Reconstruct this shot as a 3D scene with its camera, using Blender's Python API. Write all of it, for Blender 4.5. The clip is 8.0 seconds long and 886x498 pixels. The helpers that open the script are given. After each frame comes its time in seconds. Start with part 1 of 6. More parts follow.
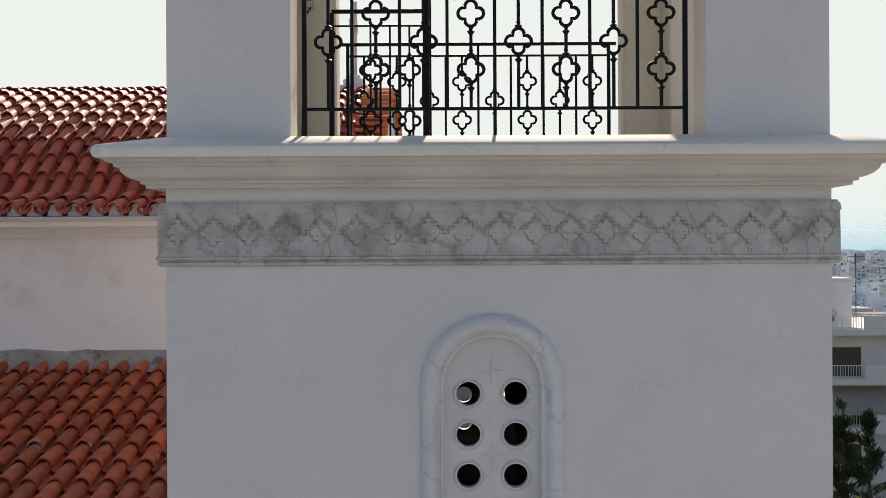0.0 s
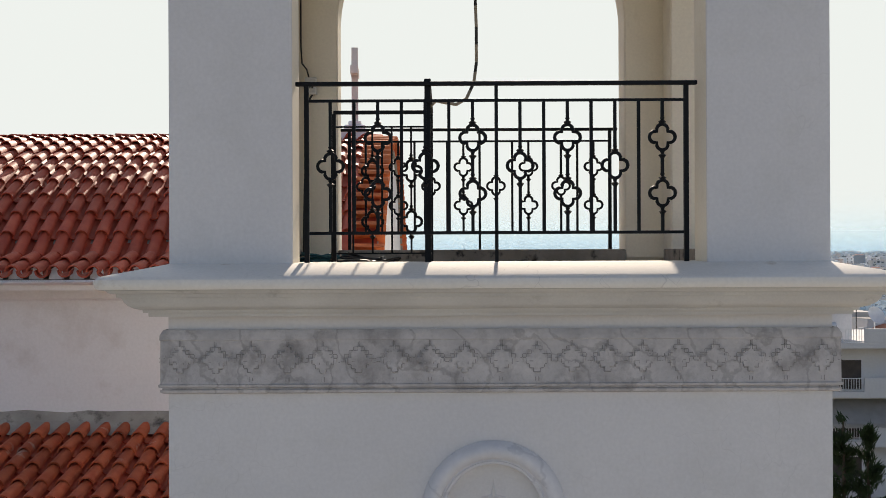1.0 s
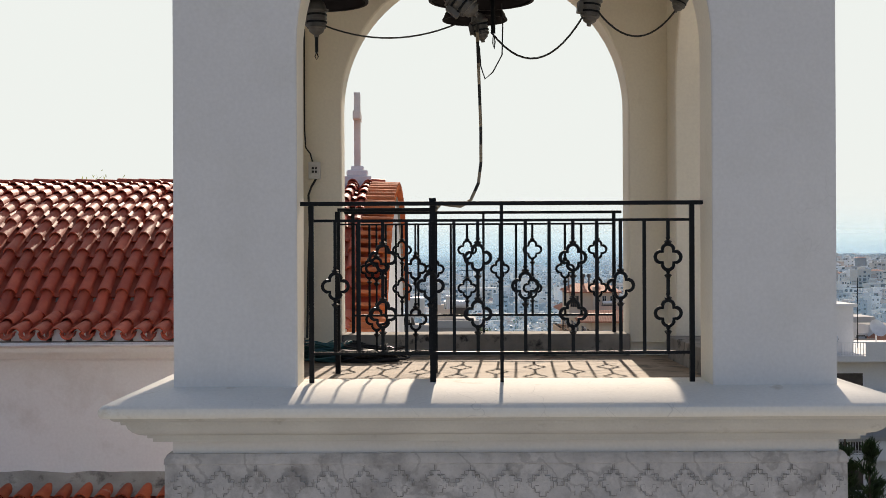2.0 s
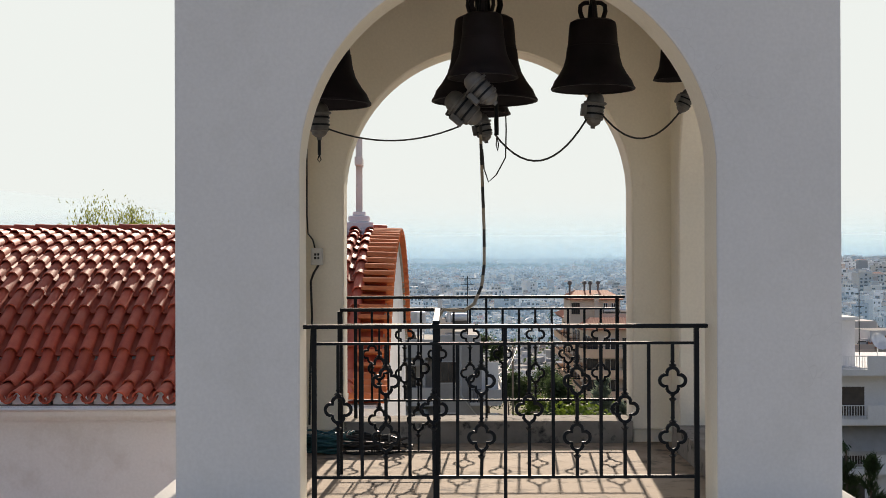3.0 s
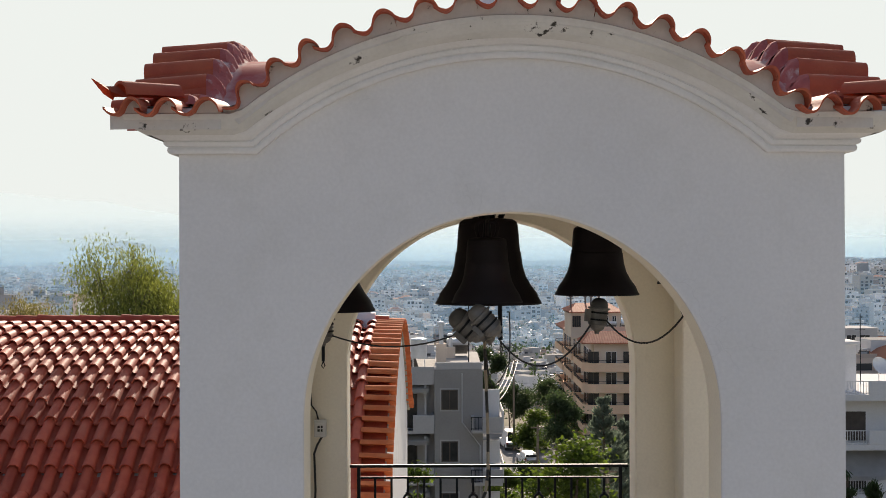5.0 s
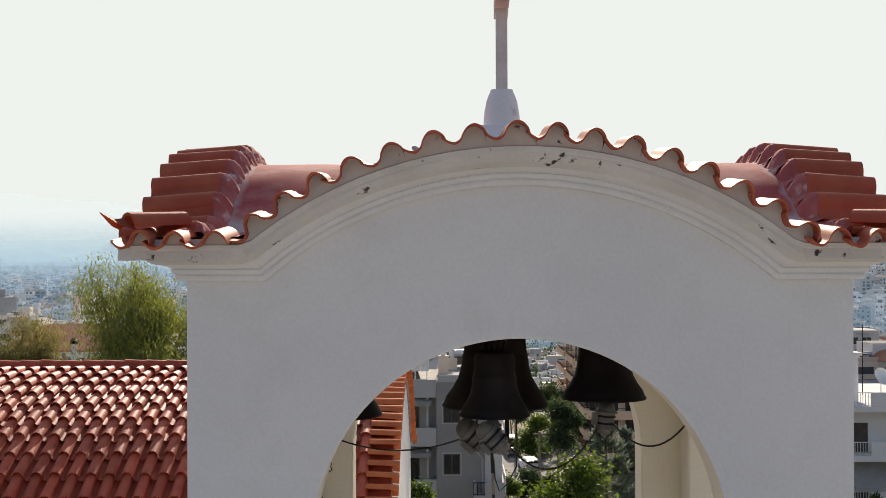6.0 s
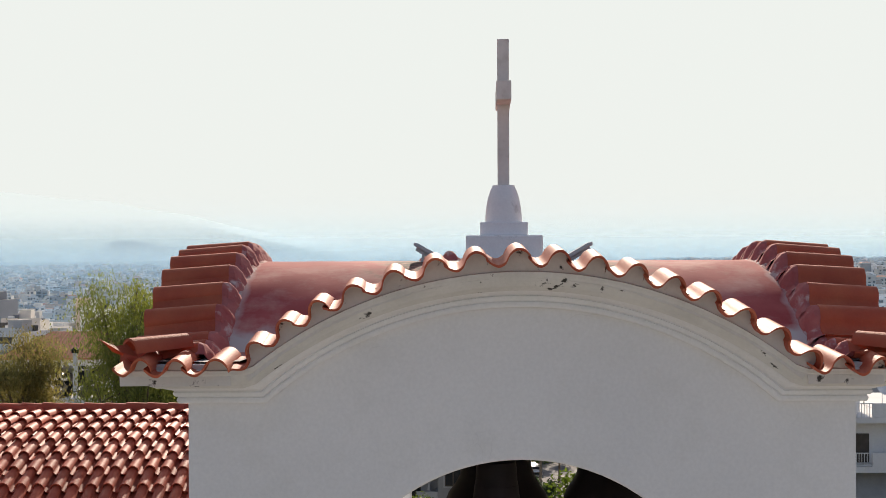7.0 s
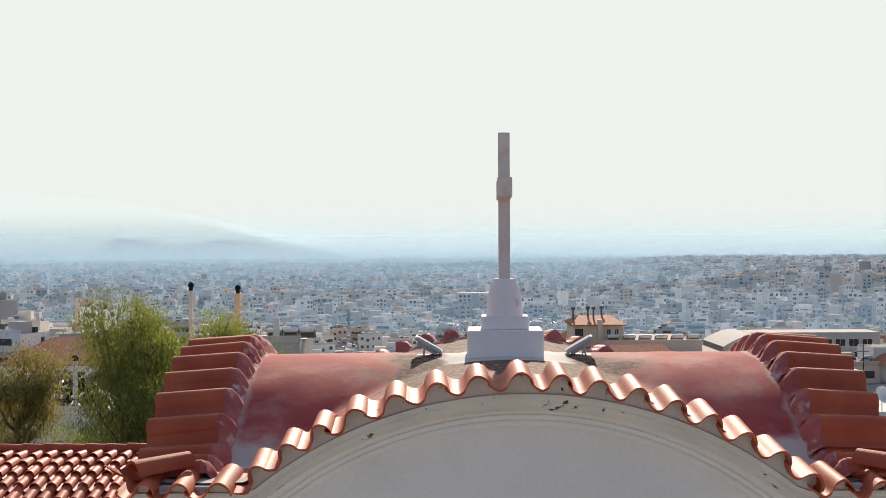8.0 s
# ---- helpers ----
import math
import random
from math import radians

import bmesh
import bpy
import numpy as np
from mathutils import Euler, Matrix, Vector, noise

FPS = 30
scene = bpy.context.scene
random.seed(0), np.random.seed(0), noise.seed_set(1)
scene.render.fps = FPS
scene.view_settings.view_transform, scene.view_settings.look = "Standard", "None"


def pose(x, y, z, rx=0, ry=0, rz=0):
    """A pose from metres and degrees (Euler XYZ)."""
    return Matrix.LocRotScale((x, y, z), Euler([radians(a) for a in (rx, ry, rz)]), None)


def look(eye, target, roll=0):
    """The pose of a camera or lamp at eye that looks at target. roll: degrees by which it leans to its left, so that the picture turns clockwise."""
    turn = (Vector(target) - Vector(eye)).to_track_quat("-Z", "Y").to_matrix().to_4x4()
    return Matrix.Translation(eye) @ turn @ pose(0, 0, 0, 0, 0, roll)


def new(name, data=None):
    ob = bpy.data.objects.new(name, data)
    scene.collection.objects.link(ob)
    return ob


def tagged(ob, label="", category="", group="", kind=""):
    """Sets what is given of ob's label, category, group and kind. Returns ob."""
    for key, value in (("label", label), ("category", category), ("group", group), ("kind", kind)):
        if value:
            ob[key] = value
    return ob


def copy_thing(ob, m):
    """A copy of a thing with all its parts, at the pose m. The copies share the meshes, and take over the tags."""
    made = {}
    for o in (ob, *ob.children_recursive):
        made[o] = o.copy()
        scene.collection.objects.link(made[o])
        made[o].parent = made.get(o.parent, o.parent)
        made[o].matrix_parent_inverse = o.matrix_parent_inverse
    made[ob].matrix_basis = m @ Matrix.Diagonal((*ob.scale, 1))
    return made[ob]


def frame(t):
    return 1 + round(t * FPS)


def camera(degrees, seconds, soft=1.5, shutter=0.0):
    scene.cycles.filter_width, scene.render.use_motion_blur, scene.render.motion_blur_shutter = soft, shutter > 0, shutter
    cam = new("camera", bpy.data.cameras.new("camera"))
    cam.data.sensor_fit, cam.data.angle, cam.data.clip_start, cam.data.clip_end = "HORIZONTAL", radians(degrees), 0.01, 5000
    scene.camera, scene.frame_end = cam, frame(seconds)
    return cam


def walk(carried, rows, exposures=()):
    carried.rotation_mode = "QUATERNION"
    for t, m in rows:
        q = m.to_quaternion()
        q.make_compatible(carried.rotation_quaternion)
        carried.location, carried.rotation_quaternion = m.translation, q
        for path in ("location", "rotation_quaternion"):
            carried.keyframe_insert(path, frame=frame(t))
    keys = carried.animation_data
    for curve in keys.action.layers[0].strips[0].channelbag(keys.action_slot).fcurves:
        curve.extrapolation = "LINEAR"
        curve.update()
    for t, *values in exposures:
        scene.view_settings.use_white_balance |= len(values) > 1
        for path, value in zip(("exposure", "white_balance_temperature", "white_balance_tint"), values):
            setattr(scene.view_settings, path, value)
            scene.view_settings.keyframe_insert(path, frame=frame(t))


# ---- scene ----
cam = camera(38.5, 8.0, soft=0.65)
METRES, EYE, TILT, LEAN, TURN = 5.68, 10.0, 0.0, 0.3, 0.0
ROWS = [
    (0.0, 0.0, 0.0, 0.0, -0.0, 0.0, 0.0),
    (0.5, 0.0003, 0.0003, 0.0632, -0.01, 0.02, -0.02),
    (1.0, -0.0017, -0.0038, 0.1277, 0.01, 0.03, -0.05),
    (1.5, -0.0049, -0.0028, 0.1899, 0.05, 0.04, -0.03),
    (2.0, -0.0062, -0.0004, 0.2503, 0.05, 0.11, -0.06),
    (3.5, -0.0097, 0.0071, 0.4387, 0.11, 0.21, -0.12),
    (4.0, -0.0099, 0.0049, 0.5003, 0.11, 0.26, -0.12),
    (5.5, -0.0168, 0.0045, 0.6916, 0.15, 0.23, -0.08),
    (6.0, -0.0203, 0.0055, 0.7552, 0.19, 0.22, -0.08),
    (6.5, -0.0211, 0.0072, 0.8171, 0.24, 0.2, -0.09),
    (7.0, -0.0213, 0.0065, 0.8776, 0.24, 0.19, -0.07),
    (7.5, -0.0196, 0.0037, 0.9373, 0.25, 0.16, -0.05),
    (8.0, -0.0234, 0.0024, 0.9988, 0.22, 0.08, -0.01),
]
walk(cam, [(t, pose(0, 0, EYE, TILT, LEAN, TURN) @ pose(METRES * x, METRES * y, METRES * z, 90 + pitch, roll, yaw)) for t, x, y, z, yaw, pitch, roll in ROWS],
     exposures=((0.0, 0.28, 7380, 16.0), (8.0, 0.28, 7380, 16.0)))


# ---- world and sun ----
SUN_EL, SUN_AZ = 24.5, 3.4          # degrees; azimuth to the right of +y
SKY_CAP = 4.92
world = bpy.data.worlds.new("world")
scene.world = world
world.use_nodes = True
wn, wl = world.node_tree.nodes, world.node_tree.links
wn.clear()
sky = wn.new("ShaderNodeTexSky")
sky.sky_type = "NISHITA"
sky.sun_disc = False
sky.sun_elevation, sky.sun_rotation = radians(SUN_EL), radians(SUN_AZ)
sky.altitude, sky.air_density, sky.dust_density, sky.ozone_density = 100, 0.8, 4.0, 0.6
bg = wn.new("ShaderNodeBackground")
bg.inputs["Strength"].default_value = 0.15
wo = wn.new("ShaderNodeOutputWorld")
cap = wn.new("ShaderNodeVectorMath")          # milky white veil near the sun: an even upper limit
cap.operation = "MINIMUM"
cap.inputs[1].default_value = (SKY_CAP * 0.87, SKY_CAP * 1.008, SKY_CAP * 1.05)
wl.new(sky.outputs[0], cap.inputs[0])
wl.new(cap.outputs[0], bg.inputs[0])
wl.new(bg.outputs[0], wo.inputs[0])
sun = new("sun", bpy.data.lights.new("sun", "SUN"))
sun.data.energy, sun.data.angle, sun.data.color = 4.7, radians(0.6), (1.0, 0.93, 0.82)
_az, _el = radians(SUN_AZ), radians(SUN_EL)
sun.matrix_world = look((0, 0, 0), (-math.sin(_az) * math.cos(_el), -math.cos(_az) * math.cos(_el), -math.sin(_el)))

# ---- materials ----
def mat(name, c1, c2=None, rough=0.8, metal=0.0, scale=3.0, fine=40.0, bump=0.15, rnd=0.0, island=0.0, spec=0.4, dist=0.01, stain=None, vein=None, crack=0.0):
    """Two-scale mottled surface. rnd / island: lightness spread from object to object or piece to piece."""
    m = bpy.data.materials.new(name)
    m.use_nodes = True
    n, l = m.node_tree.nodes, m.node_tree.links
    b = n["Principled BSDF"]
    b.inputs["Roughness"].default_value, b.inputs["Metallic"].default_value = rough, metal
    b.inputs["Specular IOR Level"].default_value = spec
    tc = n.new("ShaderNodeTexCoord")
    geo = n.new("ShaderNodeNewGeometry")
    big = n.new("ShaderNodeTexNoise")
    big.inputs["Scale"].default_value, big.inputs["Detail"].default_value = scale, 6
    small = n.new("ShaderNodeTexNoise")
    small.inputs["Scale"].default_value, small.inputs["Detail"].default_value = fine, 4
    for x in (big, small):
        l.new(geo.outputs["Position"], x.inputs["Vector"])
    ramp = n.new("ShaderNodeMapRange")
    ramp.inputs[1].default_value, ramp.inputs[2].default_value = 0.32, 0.68
    l.new(big.outputs[0], ramp.inputs[0])
    mix = n.new("ShaderNodeMix")
    mix.data_type = "RGBA"
    mix.inputs[6].default_value, mix.inputs[7].default_value = (*c1, 1), (*(c2 or c1), 1)
    l.new(ramp.outputs[0], mix.inputs[0])
    out = mix.outputs[2]
    if stain:
        # stain: (colour, scale, from, to) blotches with a soft edge
        col, sc, lo, hi = stain
        sn = n.new("ShaderNodeTexNoise")
        sn.inputs["Scale"].default_value, sn.inputs["Detail"].default_value = sc, 8
        sn.inputs["Roughness"].default_value = 0.65
        l.new(geo.outputs["Position"], sn.inputs["Vector"])
        sr = n.new("ShaderNodeMapRange")
        sr.inputs[1].default_value, sr.inputs[2].default_value = lo, hi
        l.new(sn.outputs[0], sr.inputs[0])
        sm = n.new("ShaderNodeMix")
        sm.data_type = "RGBA"
        sm.inputs[7].default_value = (*col, 1)
        l.new(sr.outputs[0], sm.inputs[0])
        l.new(out, sm.inputs[6])
        out = sm.outputs[2]
    if vein:
        # vein: (colour, scale, strength) thin wandering lines on a slant
        col, sc, stg = vein
        mp = n.new("ShaderNodeMapping")
        mp.inputs["Rotation"].default_value = (0, radians(38), 0)
        wv = n.new("ShaderNodeTexWave")
        wv.inputs["Scale"].default_value, wv.inputs["Distortion"].default_value = sc, 14.0
        wv.inputs["Detail"].default_value, wv.inputs["Detail Scale"].default_value = 6.0, 2.2
        l.new(geo.outputs["Position"], mp.inputs[0])
        l.new(mp.outputs[0], wv.inputs[0])
        vr_ = n.new("ShaderNodeMapRange")
        vr_.inputs[1].default_value, vr_.inputs[2].default_value, vr_.inputs[4].default_value = 0.93, 1.0, stg
        l.new(wv.outputs["Fac"], vr_.inputs[0])
        vm = n.new("ShaderNodeMix")
        vm.data_type = "RGBA"
        vm.inputs[7].default_value = (*col, 1)
        l.new(vr_.outputs[0], vm.inputs[0])
        l.new(out, vm.inputs[6])
        out = vm.outputs[2]
    if crack:
        # hairline cracks, only in patches
        wob = n.new("ShaderNodeTexNoise")
        wob.inputs["Scale"].default_value = 5.0
        l.new(geo.outputs["Position"], wob.inputs["Vector"])
        ma = n.new("ShaderNodeVectorMath")
        ma.operation = "MULTIPLY_ADD"
        ma.inputs[1].default_value = (0.25, 0.25, 0.25)
        l.new(wob.outputs["Color"], ma.inputs[0])
        l.new(geo.outputs["Position"], ma.inputs[2])
        vo = n.new("ShaderNodeTexVoronoi")
        vo.feature = "DISTANCE_TO_EDGE"
        vo.inputs["Scale"].default_value = 3.2
        l.new(ma.outputs[0], vo.inputs["Vector"])
        cr = n.new("ShaderNodeMapRange")
        cr.inputs[1].default_value, cr.inputs[2].default_value, cr.inputs[3].default_value, cr.inputs[4].default_value = 0.0, 0.009, crack, 0.0
        l.new(vo.outputs["Distance"], cr.inputs[0])
        pm = n.new("ShaderNodeMapRange")
        pm.inputs[1].default_value, pm.inputs[2].default_value = 0.52, 0.62
        pn = n.new("ShaderNodeTexNoise")
        pn.inputs["Scale"].default_value = 1.1
        l.new(geo.outputs["Position"], pn.inputs["Vector"])
        l.new(pn.outputs[0], pm.inputs[0])
        mu = n.new("ShaderNodeMath")
        mu.operation = "MULTIPLY"
        l.new(cr.outputs[0], mu.inputs[0])
        l.new(pm.outputs[0], mu.inputs[1])
        cm = n.new("ShaderNodeMix")
        cm.data_type = "RGBA"
        cm.inputs[7].default_value = (0.42, 0.40, 0.38, 1)
        l.new(mu.outputs[0], cm.inputs[0])
        l.new(out, cm.inputs[6])
        out = cm.outputs[2]
    hsv = n.new("ShaderNodeHueSaturation")
    l.new(out, hsv.inputs["Color"])
    val = n.new("ShaderNodeMath")
    val.operation = "MULTIPLY_ADD"
    val.inputs[1].default_value, val.inputs[2].default_value = 0.16, 0.92
    l.new(small.outputs[0], val.inputs[0])
    v = val.outputs[0]
    if rnd or island:
        r = n.new("ShaderNodeMath")
        r.operation = "MULTIPLY_ADD"
        r.inputs[1].default_value, r.inputs[2].default_value = (rnd or island), 1 - (rnd or island) / 2
        if rnd:
            oi = n.new("ShaderNodeObjectInfo")
            l.new(oi.outputs["Random"], r.inputs[0])
        else:
            l.new(geo.outputs["Random Per Island"], r.inputs[0])
        p = n.new("ShaderNodeMath")
        p.operation = "MULTIPLY"
        l.new(v, p.inputs[0])
        l.new(r.outputs[0], p.inputs[1])
        v = p.outputs[0]
    l.new(v, hsv.inputs["Value"])
    l.new(hsv.outputs[0], b.inputs["Base Color"])
    if bump:
        add = n.new("ShaderNodeMath")
        add.operation = "MULTIPLY_ADD"
        add.inputs[1].default_value = 0.5
        l.new(big.outputs[0], add.inputs[0])
        l.new(small.outputs[0], add.inputs[2])
        bp = n.new("ShaderNodeBump")
        bp.inputs["Strength"].default_value, bp.inputs["Distance"].default_value = bump, dist
        l.new(add.outputs[0], bp.inputs["Height"])
        l.new(bp.outputs[0], b.inputs["Normal"])
    return m


PLASTER = mat("plaster_white", (0.70, 0.692, 0.686), (0.755, 0.743, 0.73), 0.9, scale=0.9, fine=45, bump=0.05, stain=((0.68, 0.67, 0.65), 2.2, 0.5, 0.75), crack=0.16)
MORTAR = mat("stained_mortar", (0.57, 0.555, 0.52), (0.66, 0.645, 0.61), 0.9, scale=3, fine=40, bump=0.2, stain=((0.05, 0.045, 0.04), 9.0, 0.61, 0.65))
CHURCH_WHITE = mat("church_whitewash", (0.88, 0.855, 0.85), (0.91, 0.89, 0.885), 0.9, scale=0.7, fine=30, bump=0.05, stain=((0.74, 0.69, 0.66), 1.5, 0.55, 0.8))
CREAM = mat("plaster_cream", (0.84, 0.78, 0.655), (0.89, 0.84, 0.72), 0.9, scale=1.2, fine=45, bump=0.05, stain=((0.72, 0.65, 0.53), 1.8, 0.58, 0.82))
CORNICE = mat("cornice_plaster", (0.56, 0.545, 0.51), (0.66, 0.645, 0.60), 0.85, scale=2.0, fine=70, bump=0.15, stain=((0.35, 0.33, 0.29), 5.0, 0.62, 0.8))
FRIEZE = mat("grey_marble_carved", (0.45, 0.435, 0.43), (0.60, 0.575, 0.56), 0.75, scale=5.0, fine=40, bump=0.6, stain=((0.33, 0.31, 0.30), 6.0, 0.50, 0.72), vein=((0.24, 0.225, 0.215), 1.2, 0.42))
MARBLE = mat("white_marble", (0.62, 0.63, 0.66), (0.76, 0.76, 0.77), 0.45, scale=3.0, fine=30, bump=0.08, stain=((0.5, 0.51, 0.54), 3.0, 0.58, 0.8), vein=((0.38, 0.39, 0.42), 1.1, 0.35))
GRILLE = mat("window_slab_marble", (0.66, 0.65, 0.64), (0.74, 0.73, 0.71), 0.6, scale=5.0, fine=60, bump=0.1)
TILE = mat("terracotta", (0.42, 0.062, 0.032), (0.50, 0.10, 0.05), 0.6, spec=0.35, scale=6, fine=60, bump=0.25, rnd=0.35)
TILE_REST = mat("terracotta_rest", (0.42, 0.062, 0.032), (0.50, 0.10, 0.05), 0.6, spec=0.35, scale=6, fine=60, bump=0.25, island=0.35)
TILE_RED = mat("terracotta_painted", (0.40, 0.074, 0.040), (0.50, 0.122, 0.058), 0.62, spec=0.28, scale=4, fine=60, bump=0.2, rnd=0.2)
PINK = mat("roof_render_red", (0.35, 0.058, 0.062), (0.48, 0.125, 0.115), 0.8, spec=0.25, scale=2.2, fine=28, bump=0.06, stain=((0.58, 0.33, 0.29), 1.9, 0.50, 0.80))
FILLET = mat("pink_mortar", (0.36, 0.12, 0.11), (0.52, 0.36, 0.33), 0.9, scale=7, fine=40, bump=0.3, stain=((0.60, 0.53, 0.50), 6.0, 0.5, 0.62))
PINK_MORTAR = mat("painted_mortar", (0.36, 0.085, 0.08), (0.47, 0.17, 0.155), 0.9, scale=5, fine=40, bump=0.3, stain=((0.60, 0.50, 0.47), 7.0, 0.56, 0.68))
GROOVE_SHADE = mat("dirt_in_carving", (0.22, 0.21, 0.20), (0.38, 0.365, 0.355), 0.95, scale=9, fine=60, bump=0)
IRON = mat("black_iron", (0.006, 0.008, 0.010), (0.012, 0.014, 0.017), 0.5, 0.0, spec=0.14, scale=8, fine=90, bump=0.1)
BRONZE = mat("dark_bronze", (0.009, 0.007, 0.009), (0.017, 0.013, 0.016), 0.6, 0.0, spec=0.2, scale=6, fine=40, bump=0.1)
MOTOR = mat("grey_cast_metal", (0.10, 0.096, 0.09), (0.19, 0.185, 0.178), 0.5, 0.3, scale=9, fine=60, bump=0.1)
CONCRETE = mat("concrete", (0.30, 0.28, 0.25), (0.42, 0.40, 0.36), 0.9, scale=3, fine=40, bump=0.4, stain=((0.09, 0.08, 0.07), 4.0, 0.55, 0.7))
CURBM = mat("dirty_concrete", (0.20, 0.18, 0.155), (0.34, 0.31, 0.27), 0.95, scale=4, fine=30, bump=0.4, stain=((0.03, 0.028, 0.025), 7.0, 0.54, 0.66))
FLOORM = mat("terrace_floor", (0.31, 0.24, 0.175), (0.42, 0.335, 0.255), 0.85, scale=2, fine=40, bump=0.3, stain=((0.10, 0.08, 0.06), 5.0, 0.50, 0.66))
CEILING_SHADED = mat("ceiling_plaster", (0.34, 0.295, 0.24), (0.44, 0.39, 0.32), 0.95, scale=2.0, fine=30, bump=0.2, stain=((0.22, 0.19, 0.16), 3.0, 0.55, 0.75))
# pale cream base holds the sunlight's warmth; rust stains and cracks are the ledge's own
LEDGE_SUNNED = mat("ledge_paint", (0.79, 0.76, 0.69), (0.85, 0.82, 0.75), 0.85, scale=2.0, fine=50, bump=0.08, stain=((0.50, 0.40, 0.27), 2.6, 0.62, 0.80), crack=0.35)
CABLE = mat("cable_black", (0.02, 0.02, 0.02), (0.03, 0.03, 0.03), 0.5, bump=0)
CABLE_TEAL = mat("cable_teal", (0.02, 0.09, 0.10), (0.03, 0.12, 0.13), 0.5, bump=0)
PVC = mat("box_grey", (0.62, 0.62, 0.60), (0.68, 0.68, 0.66), 0.5, bump=0.05)
TIMBER = mat("old_timber", (0.20, 0.12, 0.05), (0.30, 0.19, 0.09), 0.8, scale=4, fine=40, bump=0.3)
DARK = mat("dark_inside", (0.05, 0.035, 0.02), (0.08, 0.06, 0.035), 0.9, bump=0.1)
WHITEWASH = mat("pedestal_whitewash", (0.83, 0.81, 0.82), (0.89, 0.88, 0.88), 0.85, scale=3.0, fine=60, bump=0.12, stain=((0.55, 0.53, 0.52), 6.0, 0.60, 0.75))
MARBLE_CROSS = mat("cross_marble", (0.66, 0.61, 0.58), (0.74, 0.69, 0.66), 0.6, scale=4, fine=40, bump=0.1, stain=((0.42, 0.36, 0.33), 5, 0.55, 0.75))

# ---- building helpers ----
WORLD = {}
SETTING = []


def thing(name, base=(0, 0, 0), label="", category="", group="", kind=""):
    ob = new(name)
    ob.location = base
    ob.empty_display_size = 0.2
    WORLD[ob.name] = Matrix.Translation(base)
    return tagged(ob, label, category, group, kind)


def to_mesh(name, bm, material, smooth=False):
    me = bpy.data.meshes.new(name)
    if smooth:
        for f in bm.faces:
            f.smooth = True
    bm.to_mesh(me)
    bm.free()
    me.materials.append(material)
    if smooth:
        me.set_sharp_from_angle(angle=radians(32))
    return me


def part(name, bm, material=None, parent=None, label="", m=None, smooth=False):
    """One mesh object; bm may be a bmesh or a ready mesh. m: its pose in the world."""
    me = bm if isinstance(bm, bpy.types.Mesh) else to_mesh(name, bm, material, smooth)
    ob = new(name, me)
    m = m or Matrix()
    if parent:
        ob.parent = parent
        ob.matrix_parent_inverse = WORLD[parent.name].inverted()
    ob.matrix_basis = m
    WORLD[ob.name] = m.copy()
    return tagged(ob, label)


def box(bm, x0, x1, y0, y1, z0, z1, bev=0.0):
    g = bmesh.ops.create_cube(bm, size=1)
    vs = g["verts"]
    bmesh.ops.scale(bm, vec=(x1 - x0, y1 - y0, z1 - z0), verts=vs)
    bmesh.ops.translate(bm, vec=((x0 + x1) / 2, (y0 + y1) / 2, (z0 + z1) / 2), verts=vs)
    if bev:
        es = list({e for v in vs for e in v.link_edges})
        bmesh.ops.bevel(bm, geom=es, offset=bev, segments=2, affect="EDGES", profile=0.5)


def boxm(*a, bev=0.0):
    bm = bmesh.new()
    box(bm, *a, bev=bev)
    return bm


def tube(bm, pts, r, seg=8, closed=False, taper=None):
    """A round bar along points."""
    pts = [Vector(p) for p in pts]
    rings = []
    n = len(pts)
    ref = None
    for i, p in enumerate(pts):
        a = pts[i - 1] if (i or closed) else p
        b = pts[(i + 1) % n] if (i < n - 1 or closed) else p
        d = (b - a).normalized()
        if ref is None:
            ref = d.orthogonal().normalized()
        u = (ref - d * ref.dot(d)).normalized()
        ref = u
        w = d.cross(u)
        rr = r if taper is None else r + (taper - r) * i / (n - 1)
        rings.append([bm.verts.new(p + (u * math.cos(2 * math.pi * k / seg) + w * math.sin(2 * math.pi * k / seg)) * rr) for k in range(seg)])
    for i in range(n if closed else n - 1):
        A, B = rings[i], rings[(i + 1) % n]
        for k in range(seg):
            bm.faces.new((A[k], A[(k + 1) % seg], B[(k + 1) % seg], B[k]))
    if not closed:
        bm.faces.new(rings[0][::-1])
        bm.faces.new(rings[-1])


def lathe(bm, prof, seg=24, c=(0, 0, 0), cap=True):
    """Turns (radius, height) pairs about z."""
    rings = [[bm.verts.new((c[0] + r * math.cos(2 * math.pi * k / seg), c[1] + r * math.sin(2 * math.pi * k / seg), c[2] + z)) for k in range(seg)] for r, z in prof]
    for A, B in zip(rings, rings[1:]):
        for k in range(seg):
            bm.faces.new((A[k], A[(k + 1) % seg], B[(k + 1) % seg], B[k]))
    if cap:
        bm.faces.new(rings[0][::-1])
        bm.faces.new(rings[-1])


def fixn(bm):
    bmesh.ops.recalc_face_normals(bm, faces=bm.faces)
    return bm


def strips(bm, rows):
    """Quads between rows of points (each row equally long)."""
    vr = [[bm.verts.new(p) for p in row] for row in rows]
    for A, B in zip(vr, vr[1:]):
        for a0, a1, b1, b0 in zip(A, A[1:], B[1:], B):
            bm.faces.new((a0, a1, b1, b0))
    return vr


def catenary(a, b, sag, n=14):
    a, b = Vector(a), Vector(b)
    return [a.lerp(b, i / n) - Vector((0, 0, sag * 4 * (i / n) * (1 - i / n))) for i in range(n + 1)]


